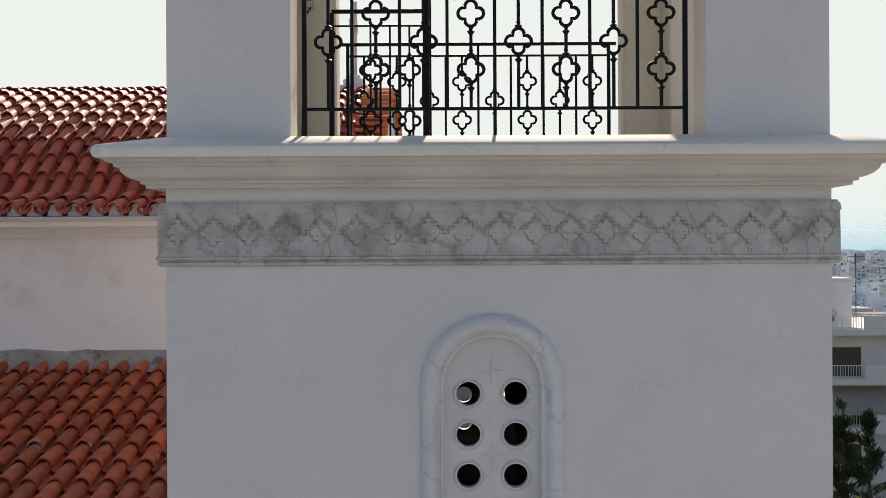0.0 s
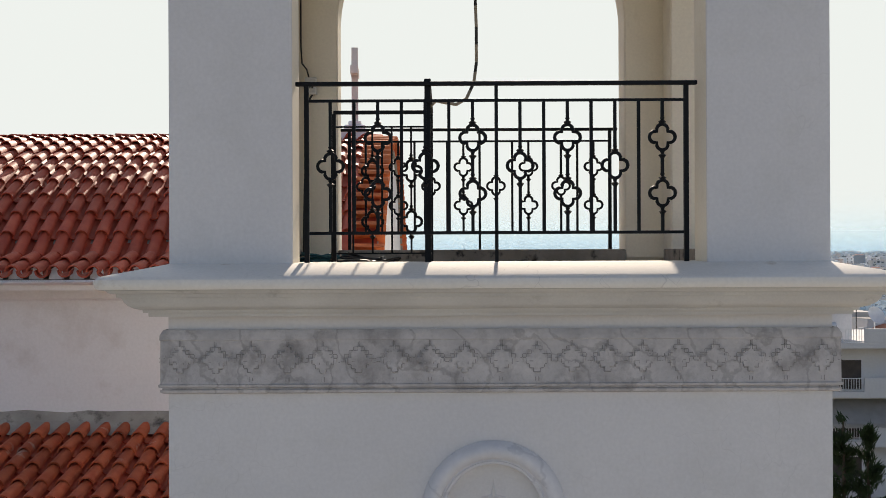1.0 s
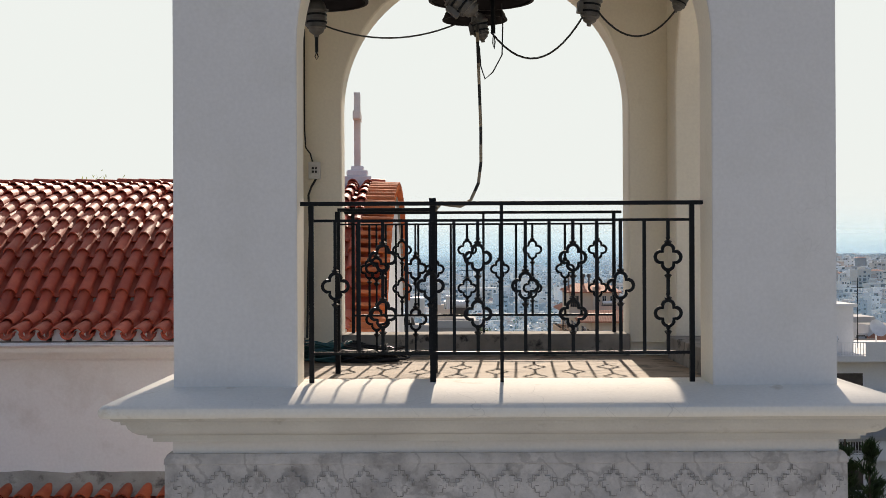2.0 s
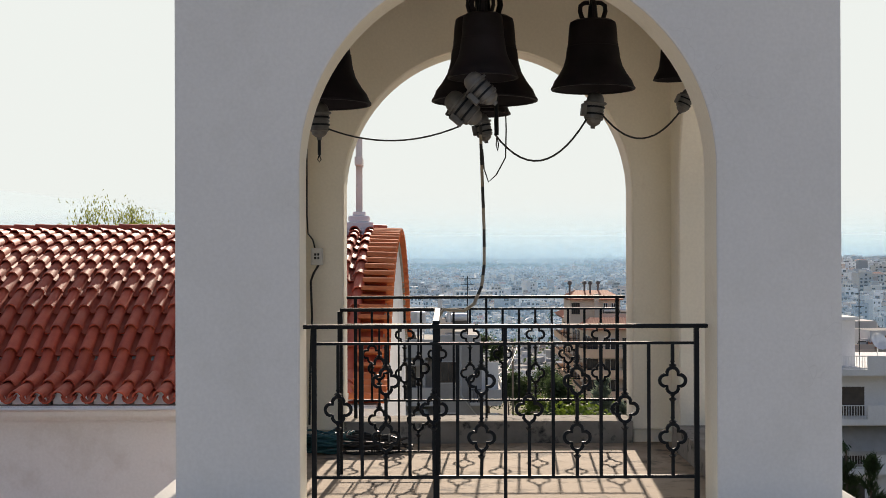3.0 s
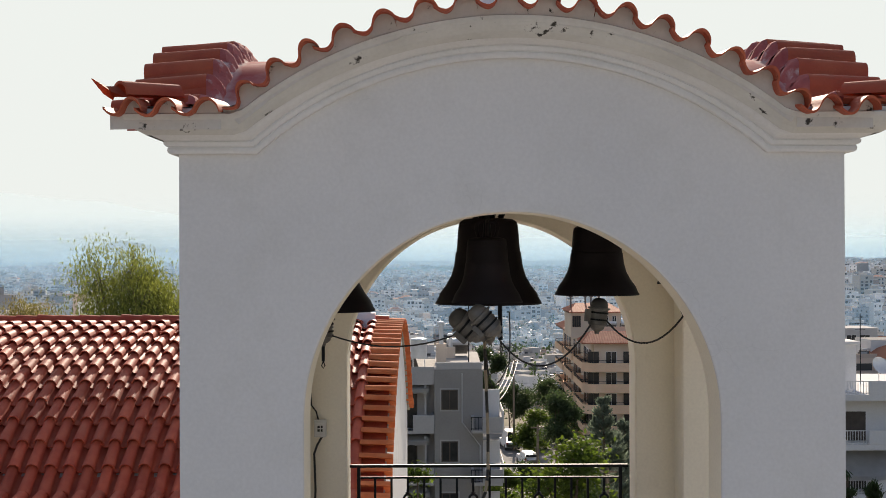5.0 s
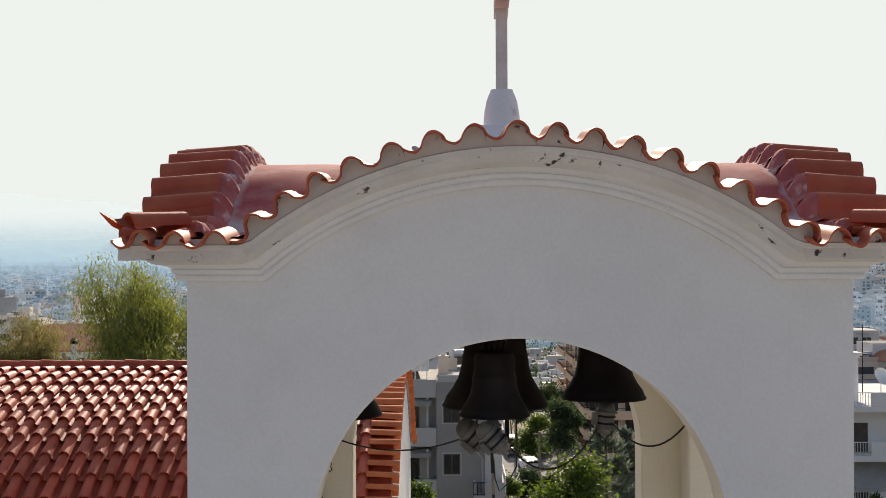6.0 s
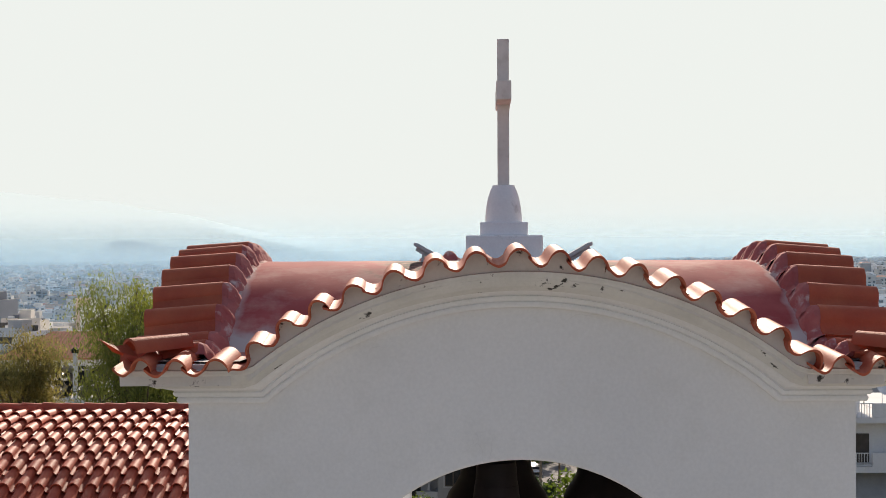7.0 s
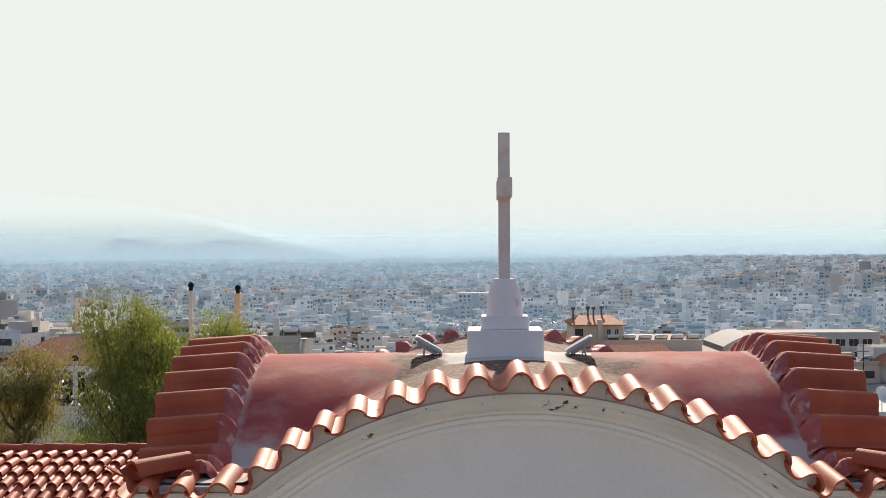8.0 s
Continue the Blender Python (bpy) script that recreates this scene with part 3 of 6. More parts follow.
# ---- roof tiles of the tower ----
def tile_mesh(name, r0, r1, length, thick, up, material, seg=8, spread=1.0):
    """Half-round tile along -y (its head at y = 0, mouth at y = -length). up: +1 cover, -1 pan."""
    bm = bmesh.new()
    rows = []
    for y, r in ((0.0, r0), (-length, r1)):
        o = [(r * spread * math.cos(math.pi * i / seg), y, up * r * math.sin(math.pi * i / seg)) for i in range(seg + 1)]
        q = r - thick
        n = [(q * spread * math.cos(math.pi * i / seg), y, up * q * math.sin(math.pi * i / seg)) for i in range(seg + 1)]
        rows.append(o + n[::-1])
    vr = [[bm.verts.new(p) for p in row] for row in rows]
    c = len(rows[0])
    for i in range(c):
        j = (i + 1) % c
        bm.faces.new((vr[0][i], vr[0][j], vr[1][j], vr[1][i]))
    for v in vr:
        for i in range(seg):
            bm.faces.new((v[i], v[i + 1], v[c - 2 - i], v[c - 1 - i]))
    return to_mesh(name, fixn(bm), material, True)


def s_line(f, pitch, n=28, u0=-0.50, u1=0.60):
    """Cross-section of the interlocking tile: a pan, then a roll."""
    pts = []
    for i in range(n + 1):
        u = u0 + (u1 - u0) * i / n
        z = 0.063 * f * math.sin(math.pi * min(u, 0.6) / 0.6) ** 0.6 if 0 < u < 0.6 else -0.025 * math.sin(math.pi * (u + 0.4 if u <= 0 else u - 0.6) / 0.4)
        z -= 0.005 * min(1.0, max(0.0, (-0.28 - u) / 0.1))
        pts.append((pitch * (u - 0.05), z))
    return pts


def s_tile(name, pitch, length, thick, material, n=28):
    """Interlocking tile with a pan and a roll, along -y; its mouth is a little wider."""
    bm = bmesh.new()
    rows = []
    for y, f in ((0.0, 0.94), (-length, 1.03)):
        o = s_line(f, pitch, n)
        rows.append([(x, y, z) for x, z in o] + [(x * 0.99, y, z - thick) for x, z in o[::-1]])
    vr = [[bm.verts.new(p) for p in row] for row in rows]
    c = len(rows[0])
    h = c // 2
    for i in range(c):
        j = (i + 1) % c
        bm.faces.new((vr[0][i], vr[0][j], vr[1][j], vr[1][i]))
    for v in vr:
        for i in range(h - 1):
            bm.faces.new((v[i], v[i + 1], v[c - 2 - i], v[c - 1 - i]))
    return to_mesh(name, fixn(bm), material, True)


PT = 0.2235
COVER = tile_mesh("cover_tile", 0.074, 0.082, 0.46, 0.016, 1, TILE_RED, 10)
bm = bmesh.new()
head = s_line(0.95, PT, 28, -0.52, 0.62)         # mortar closing the tile heads, sloping down to the shell
strips(bm, [[(x, -0.02, z - 0.006) for x, z in head], [(x, 0.004, z - 0.004) for x, z in head], [(x, 0.030 + 0.008 * math.sin(x * 70), z * 0.88 - 0.008) for x, z in head],
            [(x, 0.062 + 0.012 * math.sin(x * 45), z * 0.5 - 0.04) for x, z in head], [(x, 0.10, -0.11) for x, z in head]])
PLUG = to_mesh("mortar_plug", fixn(bm), PINK_MORTAR, True)
S_TILE = s_tile("roof_tile", PT, 0.44, 0.015, TILE_RED)
bm = bmesh.new()
edge = s_line(1.0, PT, 24, -0.46, 0.56)          # mortar packed up to the underside of the tile
strips(bm, [[(x, -0.318, z - 0.012) for x, z in edge], [(x, -0.320, min(z - 0.05, -0.045)) for x, z in edge], [(x, -0.322, -0.11) for x, z in edge]])
FILL = to_mesh("mortar_fill", fixn(bm), MORTAR)
H_T = 0.2


def gable_point(s):
    """Point and tangent angle on the tile line at length s from the middle."""
    r, fl = ARC_R + H_T, KZ + H_T
    kx = math.sqrt(r * r - (fl - ARC_C) ** 2)
    am = math.asin(kx / r)
    if abs(s) <= am * r:
        a = s / r
        return r * math.sin(a), ARC_C + r * math.cos(a), -a
    return math.copysign(kx + abs(s) - am * r, s), fl, 0.0


# tile places along the gable line: (length from the middle, width)
TILES = [(-0.0237, 0.2265)] + [(-0.0237 - 0.2265 * q, 0.2265) for q in range(1, 5)] + [(-0.9297 - 0.199 * q, 0.199) for q in range(1, 4)] + [(-1.80, 0.235), (-2.02, 0.215), (-2.21, 0.19)] + [(-0.0237 + 0.207 * q, 0.207) for q in range(1, 11)]
SIDE_TILES = [(0.06 + 0.258 * q, 0.258) for q in range(-8, 7)] + [(1.80, 0.22), (2.02, 0.22)]
for k in range(4):
    base = side_pose(k)
    for c, wd in (TILES, [(-c - 0.03, w) for c, w in SIDE_TILES], TILES, SIDE_TILES)[k]:
        x, z, a = gable_point(c - 0.25 * wd)
        lift = 0.097 + (0.04 if k % 2 else 0.008) - (0.05 if a == 0 else 0.012 * min(1.0, abs(c)))
        m = base @ pose(x + lift * math.sin(-a), 0.065, z + lift * math.cos(a)) @ Matrix.Rotation(-a, 4, "Y") @ pose(0, 0, 0.0, 5.0 + random.uniform(-0.8, 0.8), random.uniform(-1.0, 1.0), random.uniform(-0.8, 0.8)) @ Matrix.Diagonal((wd / PT, 1, 1, 1))
        part("roof_tile", S_TILE, parent=tower, m=m)
        part("mortar_plug", PLUG, parent=tower, m=m)
        part("mortar_fill", FILL, parent=tower, m=m)
    bm = bmesh.new()
    line = [gable_point(-2.3 + 4.6 * q / 60) for q in range(61)]
    strips(bm, [[(max(-HW + y, min(HW - y, x)), y, z + dz) for x, z, a in line] for y, dz in ((-0.150, -0.105), (-0.20, -0.078), (-0.232, -0.05), (-0.256, -0.02), (-0.264, 0.002), (-0.256, 0.006), (-0.20, 0.008), (-0.05, 0.012))])
    part("mortar_bed", fixn(bm), MORTAR, tower, "stained mortar bed under the tiles", m=base)
    # ragged fillet where the tiles meet the shell
    bm = bmesh.new()
    line = [gable_point(-1.75 + 3.5 * q / 140) for q in range(141)]
    strips(bm, [[(x, y + 0.02 * noise.noise((q * 0.31, y * 9, k)), z + dz + 0.014 * noise.noise((q * 0.45, dz * 30, k + 5.0))) for q, (x, z, a) in enumerate(line)] for y, dz in ((0.045, 0.052), (0.09, 0.075), (0.14, 0.068), (0.20, 0.03))])
    part("mortar_fillet", fixn(bm), FILLET, tower, "rough pinkish mortar along the tiles", m=base, smooth=True)
# corner tiles with an upturned horn
for k in range(4):
    m = side_pose(k) @ pose(-HW - 0.05, -0.05, KZ + 0.30, 3, 0, -45)
    part("corner_tile", COVER, parent=tower, m=m @ pose(0, 0.06, 0.02) @ Matrix.Diagonal((1, 0.80, 1, 1)))
    bm = bmesh.new()
    strips(bm, [[(-0.085, -0.30, 0.0), (0, -0.32, 0.07), (0.085, -0.30, 0.0)], [(-0.05, -0.38, 0.03), (0, -0.39, 0.068), (0.05, -0.38, 0.03)], [(-0.006, -0.475, 0.105), (0, -0.475, 0.108), (0.006, -0.475, 0.105)]])
    bmesh.ops.solidify(bm, geom=bm.faces[:], thickness=0.014)
    part("corner_horn", fixn(bm), TILE_RED, tower, m=m)


# ---- cross on the roof ----
def stone_cross(x, y, z, scale=1.0, turn=0.0, domed=True):
    t = thing("stone_cross", (x, y, z), "pale marble cross on a stepped white pedestal", "cross")
    m = pose(x, y, z, 0, 0, turn) @ Matrix.Scale(scale, 4)
    w, top = 0.042, 0.597
    if domed:
        part("plinth", boxm(-0.27, 0.27, -0.27, 0.27, -0.14, 0.235, bev=0.012), WHITEWASH, t, "white-painted plinth", m=m)
        part("step", boxm(-0.17, 0.17, -0.17, 0.17, 0.235, 0.33, bev=0.01), WHITEWASH, t, m=m)
        bm = bmesh.new()
        lathe(bm, [(0.133, 0.33), (0.131, 0.38), (0.125, 0.44), (0.112, 0.51), (0.095, 0.56), (0.083, 0.585), (0.08, 0.597)], 28)
        part("dome", fixn(bm), WHITEWASH, t, m=m, smooth=True)
    else:
        w, top = 0.055, 0.40
        part("plinth", boxm(-0.24, 0.24, -0.24, 0.24, -0.14, 0.22, bev=0.015), WHITEWASH, t, m=m)
        part("step", boxm(-0.18, 0.18, -0.18, 0.18, 0.22, 0.33, bev=0.03), WHITEWASH, t, m=m)
        part("collar", boxm(-0.11, 0.11, -0.11, 0.11, 0.33, top, bev=0.02), WHITEWASH, t, m=m)
    part("shaft", boxm(-w, w, -w, w, top, 1.65, bev=0.006), MARBLE_CROSS, t, m=m)
    a = w + 0.010
    for s in (-1, 1):
        part("arm", boxm(-a, a, min(s * a, s * 0.36), max(s * a, s * 0.36), 1.175, 1.31, bev=0.006), MARBLE_CROSS, t, m=m)
    return t


stone_cross(XC - 0.015, YC + 0.02, 14.875, 1.0, -1.6)

# ---- iron railings ----
QR = 0.030


def quatrefoil(bm, x, y, z, s=1.0):
    """Four open lobes with a point above and below."""
    c = []
    for i in range(33):
        a = 2 * math.pi * i / 32
        r = 0.046 + 0.030 * abs(math.cos(2 * a)) ** 0.8
        c.append((x + s * r * math.cos(a) * 1.0, y, z + s * r * math.sin(a)))
    tube(bm, c[:-1], 0.0108 * s, 6, closed=True)
    for u in (-1, 1):
        lathe(bm, [(0.011, 0.0), (0.016 * s, 0.008 * s), (0.024 * s, 0.018 * s), (0.009 * s, 0.028 * s), (0.014 * s, 0.04 * s), (0.006, 0.052 * s)][::u], 6, (x, y, z + u * 0.073 * s) if u > 0 else (x, y, z - 0.125 * s))


def railing(x0, x1, y, z_floor, n, posts, label, group="belfry railings", first=0):
    """Straight railing along x with n bays between the end posts."""
    t = thing("iron_railing", ((x0 + x1) / 2, y, z_floor), label, "railing", group)
    zt, z2, zb = z_floor + 1.02, z_floor + 0.92, z_floor + 0.14
    bm = bmesh.new()
    box(bm, x0 - 0.075, x1 + 0.065, y - 0.022, y + 0.022, zt - 0.012, zt + 0.012, bev=0.005)
    part("handrail", bm, IRON, t)
    part("upper_rail", boxm(x0, x1, y - 0.009, y + 0.009, z2 - 0.008, z2 + 0.008), IRON, t)
    part("lower_rail", boxm(x0, x1, y - 0.01, y + 0.01, zb - 0.009, zb + 0.009), IRON, t)
    for i in range(n + 1):
        x = x0 + (x1 - x0) * i / n
        if i in posts:
            w = 0.014 if i in (0, n) else 0.010
            part("post", boxm(x - w, x + w, y - w, y + w, z_floor - 0.10, zt - 0.01), IRON, t)
            continue
        kind = (i + first) % 4
        if kind in (0, 2):
            part("bar", boxm(x - 0.0095, x + 0.0095, y - 0.0095, y + 0.0095, zb, z2), IRON, t)
            continue
        bm = bmesh.new()
        mids = [z_floor + 0.535] if kind == 1 else [z_floor + 0.70, z_floor + 0.37]
        zz = [zb] + [q for mm in sorted(mids) for q in (mm - 0.115, mm + 0.115)] + [z2]
        for a, b in zip(zz[::2], zz[1::2]):
            box(bm, x - 0.0095, x + 0.0095, y - 0.0095, y + 0.0095, a, b)
        for mm in mids:
            quatrefoil(bm, x, y, mm)
        part("ornamental_bar", bm, IRON, t, smooth=True)
    return t


RY = YF + 0.186
rail = railing(-0.808, 1.428, RY, 10.684, 16, (0, 8, 16), "black wrought iron railing with quatrefoil bars in the arch")
copy_thing(rail, pose(0.31, YB - 0.19, 10.735))


# ---- church beside the tower ----
GX = -0.85                              # plane of the church's gable wall
EAVE_Y, RIDGE_Y, RIDGE_Z = 14.56, 20.4, 12.39
church = thing("church", (-5, 17, 0), "white church with a curved terracotta tile roof", "church")
X_LEFT = -11.0


SLOPE = [0.0]
for _i in range(1, 400):
    _d = _i * 0.02
    _deg = math.degrees(math.asin(_d / 7.7)) if _d < 4.95 else 13.0
    SLOPE.append(SLOPE[-1] + 0.02 * math.tan(radians(_deg)))


def vault(y):
    """Height of the roof bed at y: flat at the ridge, steeper below, flatter again over the last metre."""
    d = abs(y - RIDGE_Y) / 0.02
    k = min(int(d), 397)
    return RIDGE_Z - (SLOPE[k] + (SLOPE[k + 1] - SLOPE[k]) * (d - k))


ys = [RIDGE_Y - 5.84 + 11.68 * i / 48 for i in range(49)]
bm = bmesh.new()
strips(bm, [[(x, y, vault(y)) for y in ys] for x in (X_LEFT, GX + 0.04)])
strips(bm, [[(x, y, vault(y) - 0.03) for y in ys] for x in (X_LEFT, GX + 0.04)])
strips(bm, [[(GX + 0.04, y, vault(y) - dz) for y in ys] for dz in (0.0, 0.03)])
roof = part("roof_bed", fixn(bm), CONCRETE, church)
WY0, WY1 = 15.1, 25.7
bm = bmesh.new()
strips(bm, [[(X_LEFT, WY0, z), (GX, WY0, z)] for z in (0, 10.45)])
wy = [WY0 + (WY1 - WY0) * i / 40 for i in range(41)]
strips(bm, [[(GX, y, 0) for y in wy], [(GX, y, vault(y) - 0.02) for y in wy]])
strips(bm, [[(X_LEFT, WY1, z), (GX, WY1, z)] for z in (0, 10.45)])
bmesh.ops.remove_doubles(bm, verts=bm.verts, dist=0.0005)
part("wall", fixn(bm), CHURCH_WHITE, church)
bm = bmesh.new()
EV = [(0.0, 10.13), (0.02, 10.13), (0.025, 10.15), (0.05, 10.155), (0.06, 10.17), (0.06, 10.29), (0.09, 10.30), (0.16, 10.33), (0.3, 10.335), (0.44, 10.335), (0.54, 10.338), (0.64, 10.345), (0.685, 10.372)]
strips(bm, [[(X_LEFT, WY0 - p, z), (GX + 0.03, WY0 - p, z)] for p, z in EV])
part("eaves_moulding", fixn(bm), CHURCH_WHITE, church, smooth=True)

# arc positions down the slope, by tile course
COURSE, CPITCH = 0.435, 0.235


def slope_points():
    pts, y, z = [], RIDGE_Y - 0.12, vault(RIDGE_Y - 0.12)
    acc, last = 0.0, (y, z)
    pts.append(last)
    yy = y
    while yy > EAVE_Y - 0.04:
        yy -= 0.01
        q = (yy, vault(yy))
        acc += math.hypot(q[0] - last[0], q[1] - last[1])
        last = q
        if acc >= COURSE:
            pts.append(q)
            acc -= COURSE
    return pts


C_COVER = tile_mesh("cover_tile", 0.068, 0.083, 0.52, 0.016, 1, TILE, 6)
C_PAN = tile_mesh("pan_tile", 0.095, 0.083, 0.52, 0.016, -1, TILE, 5)


def join_copies(pairs):
    """One mesh from (mesh, matrix) pairs."""
    vs, fs, off = [], [], 0
    for me, m in pairs:
        co = [m @ v.co for v in me.vertices]
        vs += [tuple(c) for c in co]
        fs += [tuple(i + off for i in p.vertices) for p in me.polygons]
        off += len(co)
    out = bpy.data.meshes.new("joined_tiles")
    out.from_pydata(vs, [], fs)
    for p in out.polygons:
        p.use_smooth = True
    out.set_sharp_from_angle(angle=radians(40))
    return out


def lay_tiles(parent, pts, x_right, x_near, x_left, cover, pan, rest_mat):
    """Courses of cover and pan tiles down a slope; pts: heads of the courses (y, z), from the ridge down."""
    rest = []
    cols = int((x_right - x_left) / CPITCH)
    for c in range(cols):
        x = x_right - c * CPITCH
        for (y0, z0), (y1, z1) in zip(pts, pts[1:]):
            ang = math.degrees(math.atan2(z0 - z1, y0 - y1))
            for me, dx, lift in ((cover, 0, 0.075), (pan, CPITCH / 2, 0.085)):
                m = pose(x - dx + random.uniform(-0.006, 0.006), y0, z0 + lift, ang - 3.5 + random.uniform(-1, 1), random.uniform(-2, 2), random.uniform(-1.2, 1.2))
                if x > x_near and me is cover:
                    part(me.name, me, parent=parent, m=m)
                else:
                    rest.append((me, m))
    if rest:
        me = join_copies(rest)
        me.materials.append(rest_mat)
        tagged(part("further_tiles", me, parent=parent), kind="stuff")


pts = slope_points()
lay_tiles(church, pts, GX - 0.35, -5.0, X_LEFT, C_COVER, C_PAN, TILE_REST)
# pale mortar under the last course
ends = [ob.location.x for ob in church.children if ob.name.startswith("cover_tile") and ob.location.y < 15.2]
bm = bmesh.new()
box(bm, X_LEFT, GX + 0.02, 14.565, 14.80, 10.28, 10.392)
xe = max(ends)
while xe > X_LEFT:
    arc = [(xe + 0.09, 10.38)] + [(xe + 0.076 * math.cos(math.pi * q / 10), 10.475 + 0.07 * math.sin(math.pi * q / 10)) for q in range(11)] + [(xe - 0.09, 10.38)]
    bm.faces.new([bm.verts.new((x, 14.66, z)) for x, z in arc])
    xe -= CPITCH
part("eave_mortar", fixn(bm), CHURCH_WHITE, church, "pale mortar closing the tile ends at the eaves")
# ridge tiles and the row across the gable's edge
bm = bmesh.new()
box(bm, X_LEFT, GX - 0.1, RIDGE_Y - 0.07, RIDGE_Y + 0.07, vault(RIDGE_Y) - 0.02, vault(RIDGE_Y) + 0.13)
part("ridge_mortar", bm, TILE_REST, church)
for i in range(29):
    part("ridge_tile", C_COVER, parent=church, m=pose(GX - 0.72 - i * 0.336, RIDGE_Y - 0.03, vault(RIDGE_Y) + 0.15 + random.uniform(-0.006, 0.006), 4.5 + random.uniform(-0.8, 0.8), 0, 90 + random.uniform(-1.5, 1.5)) @ Matrix.Scale(1.15, 4))
TILE_NEW = mat("terracotta_new", (0.58, 0.145, 0.05), (0.66, 0.20, 0.075), 0.85, spec=0.25, scale=6, fine=60, bump=0.2, rnd=0.25)
VERGE = tile_mesh("verge_tile", 0.100, 0.110, 0.42, 0.016, 1, TILE_NEW, 7)
bm = bmesh.new()
strips(bm, [[(x, y, vault(y) + dz) for y in ys] for x, dz in ((GX - 0.34, 0.03), (GX + 0.02, 0.045), (GX + 0.02, -0.02))])
part("verge_bed", fixn(bm), TILE_REST, church)
d = []
yy = EAVE_Y + 0.05
while yy < RIDGE_Y * 2 - EAVE_Y:
    d.append(yy)
    slope = (vault(yy + 0.01) - vault(yy)) / 0.01
    yy += 0.238 / math.sqrt(1 + slope * slope)
for y in d:
    slope = math.atan((vault(y + 0.01) - vault(y - 0.01)) / 0.02)
    part("verge_tile", VERGE, parent=church, m=pose(GX - 0.30, y - 0.06 * math.sin(slope), vault(y) + 0.055) @ Matrix.Rotation(math.pi / 2, 4, "Z") @ Matrix.Rotation(slope, 4, "Y") @ pose(0, 0, 0, 3 + random.uniform(-1, 1)))
stone_cross(-1.42, RIDGE_Y + 0.05, 12.42, 0.95, 2.0, domed=False)

# lower aisle roof
aisle = thing("church_aisle", (-5, 13, 0), "low church aisle with weathered terracotta tiles", "church aisle")
part("roof_bed", boxm(X_LEFT, -1.0, 0, 4.6, -0.08, 0.0), CONCRETE, aisle, m=pose(0, 10.65, 7.58, math.degrees(math.atan2(1.0, 4.4)), 0, 0))
part("wall", boxm(X_LEFT + 0.1, -1.7, 11.0, 15.05, 0, 7.5), CHURCH_WHITE, aisle)
n = 10
apts = [(15.1 - 4.4 * i / n, 8.58 - 1.0 * i / n) for i in range(n + 1)]
TILE_OLD = mat("terracotta_weathered", (0.42, 0.072, 0.026), (0.50, 0.115, 0.045), 0.7, spec=0.4, scale=6, fine=60, bump=0.3, rnd=0.4, stain=((0.52, 0.36, 0.29), 2.4, 0.60, 0.70))
A_COVER = tile_mesh("cover_tile", 0.068, 0.083, 0.52, 0.016, 1, TILE_OLD, 8)
lay_tiles(aisle, apts, -1.65, -5.4, X_LEFT, A_COVER, C_PAN, TILE_REST)
bm = bmesh.new()
strips(bm, [[(X_LEFT + 0.25 * i, 15.1 - p, z + 0.03 * noise.noise((i * 0.9, p * 9, 0))) for i in range(40)] for p, z in ((0.0, 8.82), (0.02, 8.81), (0.10, 8.72), (0.2, 8.65), (0.3, 8.58))])
part("mortar_fillet", fixn(bm), CONCRETE, aisle, "grey mortar fillet along the wall")

# ---- ground ----
GRASS = mat("dry_ground", (0.10, 0.10, 0.06), (0.20, 0.17, 0.11), 0.95, scale=0.05, fine=1.5, bump=0.3)


def ground_z(x, y):
    """Hillside falling to the plain, rising on the far right."""
    def sm(a, b, v):
        u = min(max((v - a) / (b - a), 0), 1)
        return u * u * (3 - 2 * u)
    z = -9.7 * sm(18, 110, y) - 32.5 * sm(150, 480, y) + 27.0 * sm(2600, 4580, y)
    z += 13.0 * sm(45, 95, -x) * sm(150, 300, y) * (1 - sm(430, 700, y))
    z += 22.0 * sm(60, 360, x - 0.06 * y) * sm(550, 1300, y) * (1 - sm(2600, 4200, y))
    return z


gx = [-5000, -2500, -1200, -600] + [-420 + 24 * i for i in range(48)] + [800, 1100, 1600, 2500, 5000]
gy = [-600, -100, 0, 10, 18, 26, 34, 44, 54, 64, 75, 90, 120, 170] + [170 + 31 * i for i in range(1, 11)] + [520, 600, 720, 850, 1000, 1200, 1400, 1650, 1900, 2150, 2500, 2900, 3300, 3700, 4100, 4350, 4600]
bm = bmesh.new()
strips(bm, [[(x, y, ground_z(x, y)) for x in gx] for y in gy])
tagged(part("ground", fixn(bm), GRASS, smooth=True), "hillside and plain under the city", "ground", kind="structure")

PAVING = mat("pale_paving", (0.46, 0.44, 0.40), (0.58, 0.55, 0.50), 0.9, scale=0.4, fine=6, bump=0.1)
# out of view; added as a pale reflector for the shaded tower front
tagged(part("courtyard_pavement", boxm(-40, 40, -60, 17, -0.1, 0.06), PAVING), "unseen pale ground added to bounce sunlight up at the walls", "pavement", kind="structure")

# ---- city ----
CITY_WALLS = [mat("city_wall_" + n, c, tuple(q * 1.06 for q in c), 0.9, scale=0.02, fine=0.5, bump=0, island=0.6) for n, c in
              (("white", (0.74, 0.74, 0.735)), ("cream", (0.62, 0.58, 0.53)), ("grey", (0.42, 0.43, 0.45)), ("ochre", (0.56, 0.45, 0.38)))]
CITY_DARK = mat("city_openings", (0.05, 0.052, 0.057), (0.09, 0.092, 0.097), 0.4, scale=0.3, fine=2, bump=0)
CITY_ROOF = mat("city_roof_tiles", (0.40, 0.17, 0.10), (0.48, 0.22, 0.14), 0.85, scale=0.2, fine=2, bump=0, island=0.2)
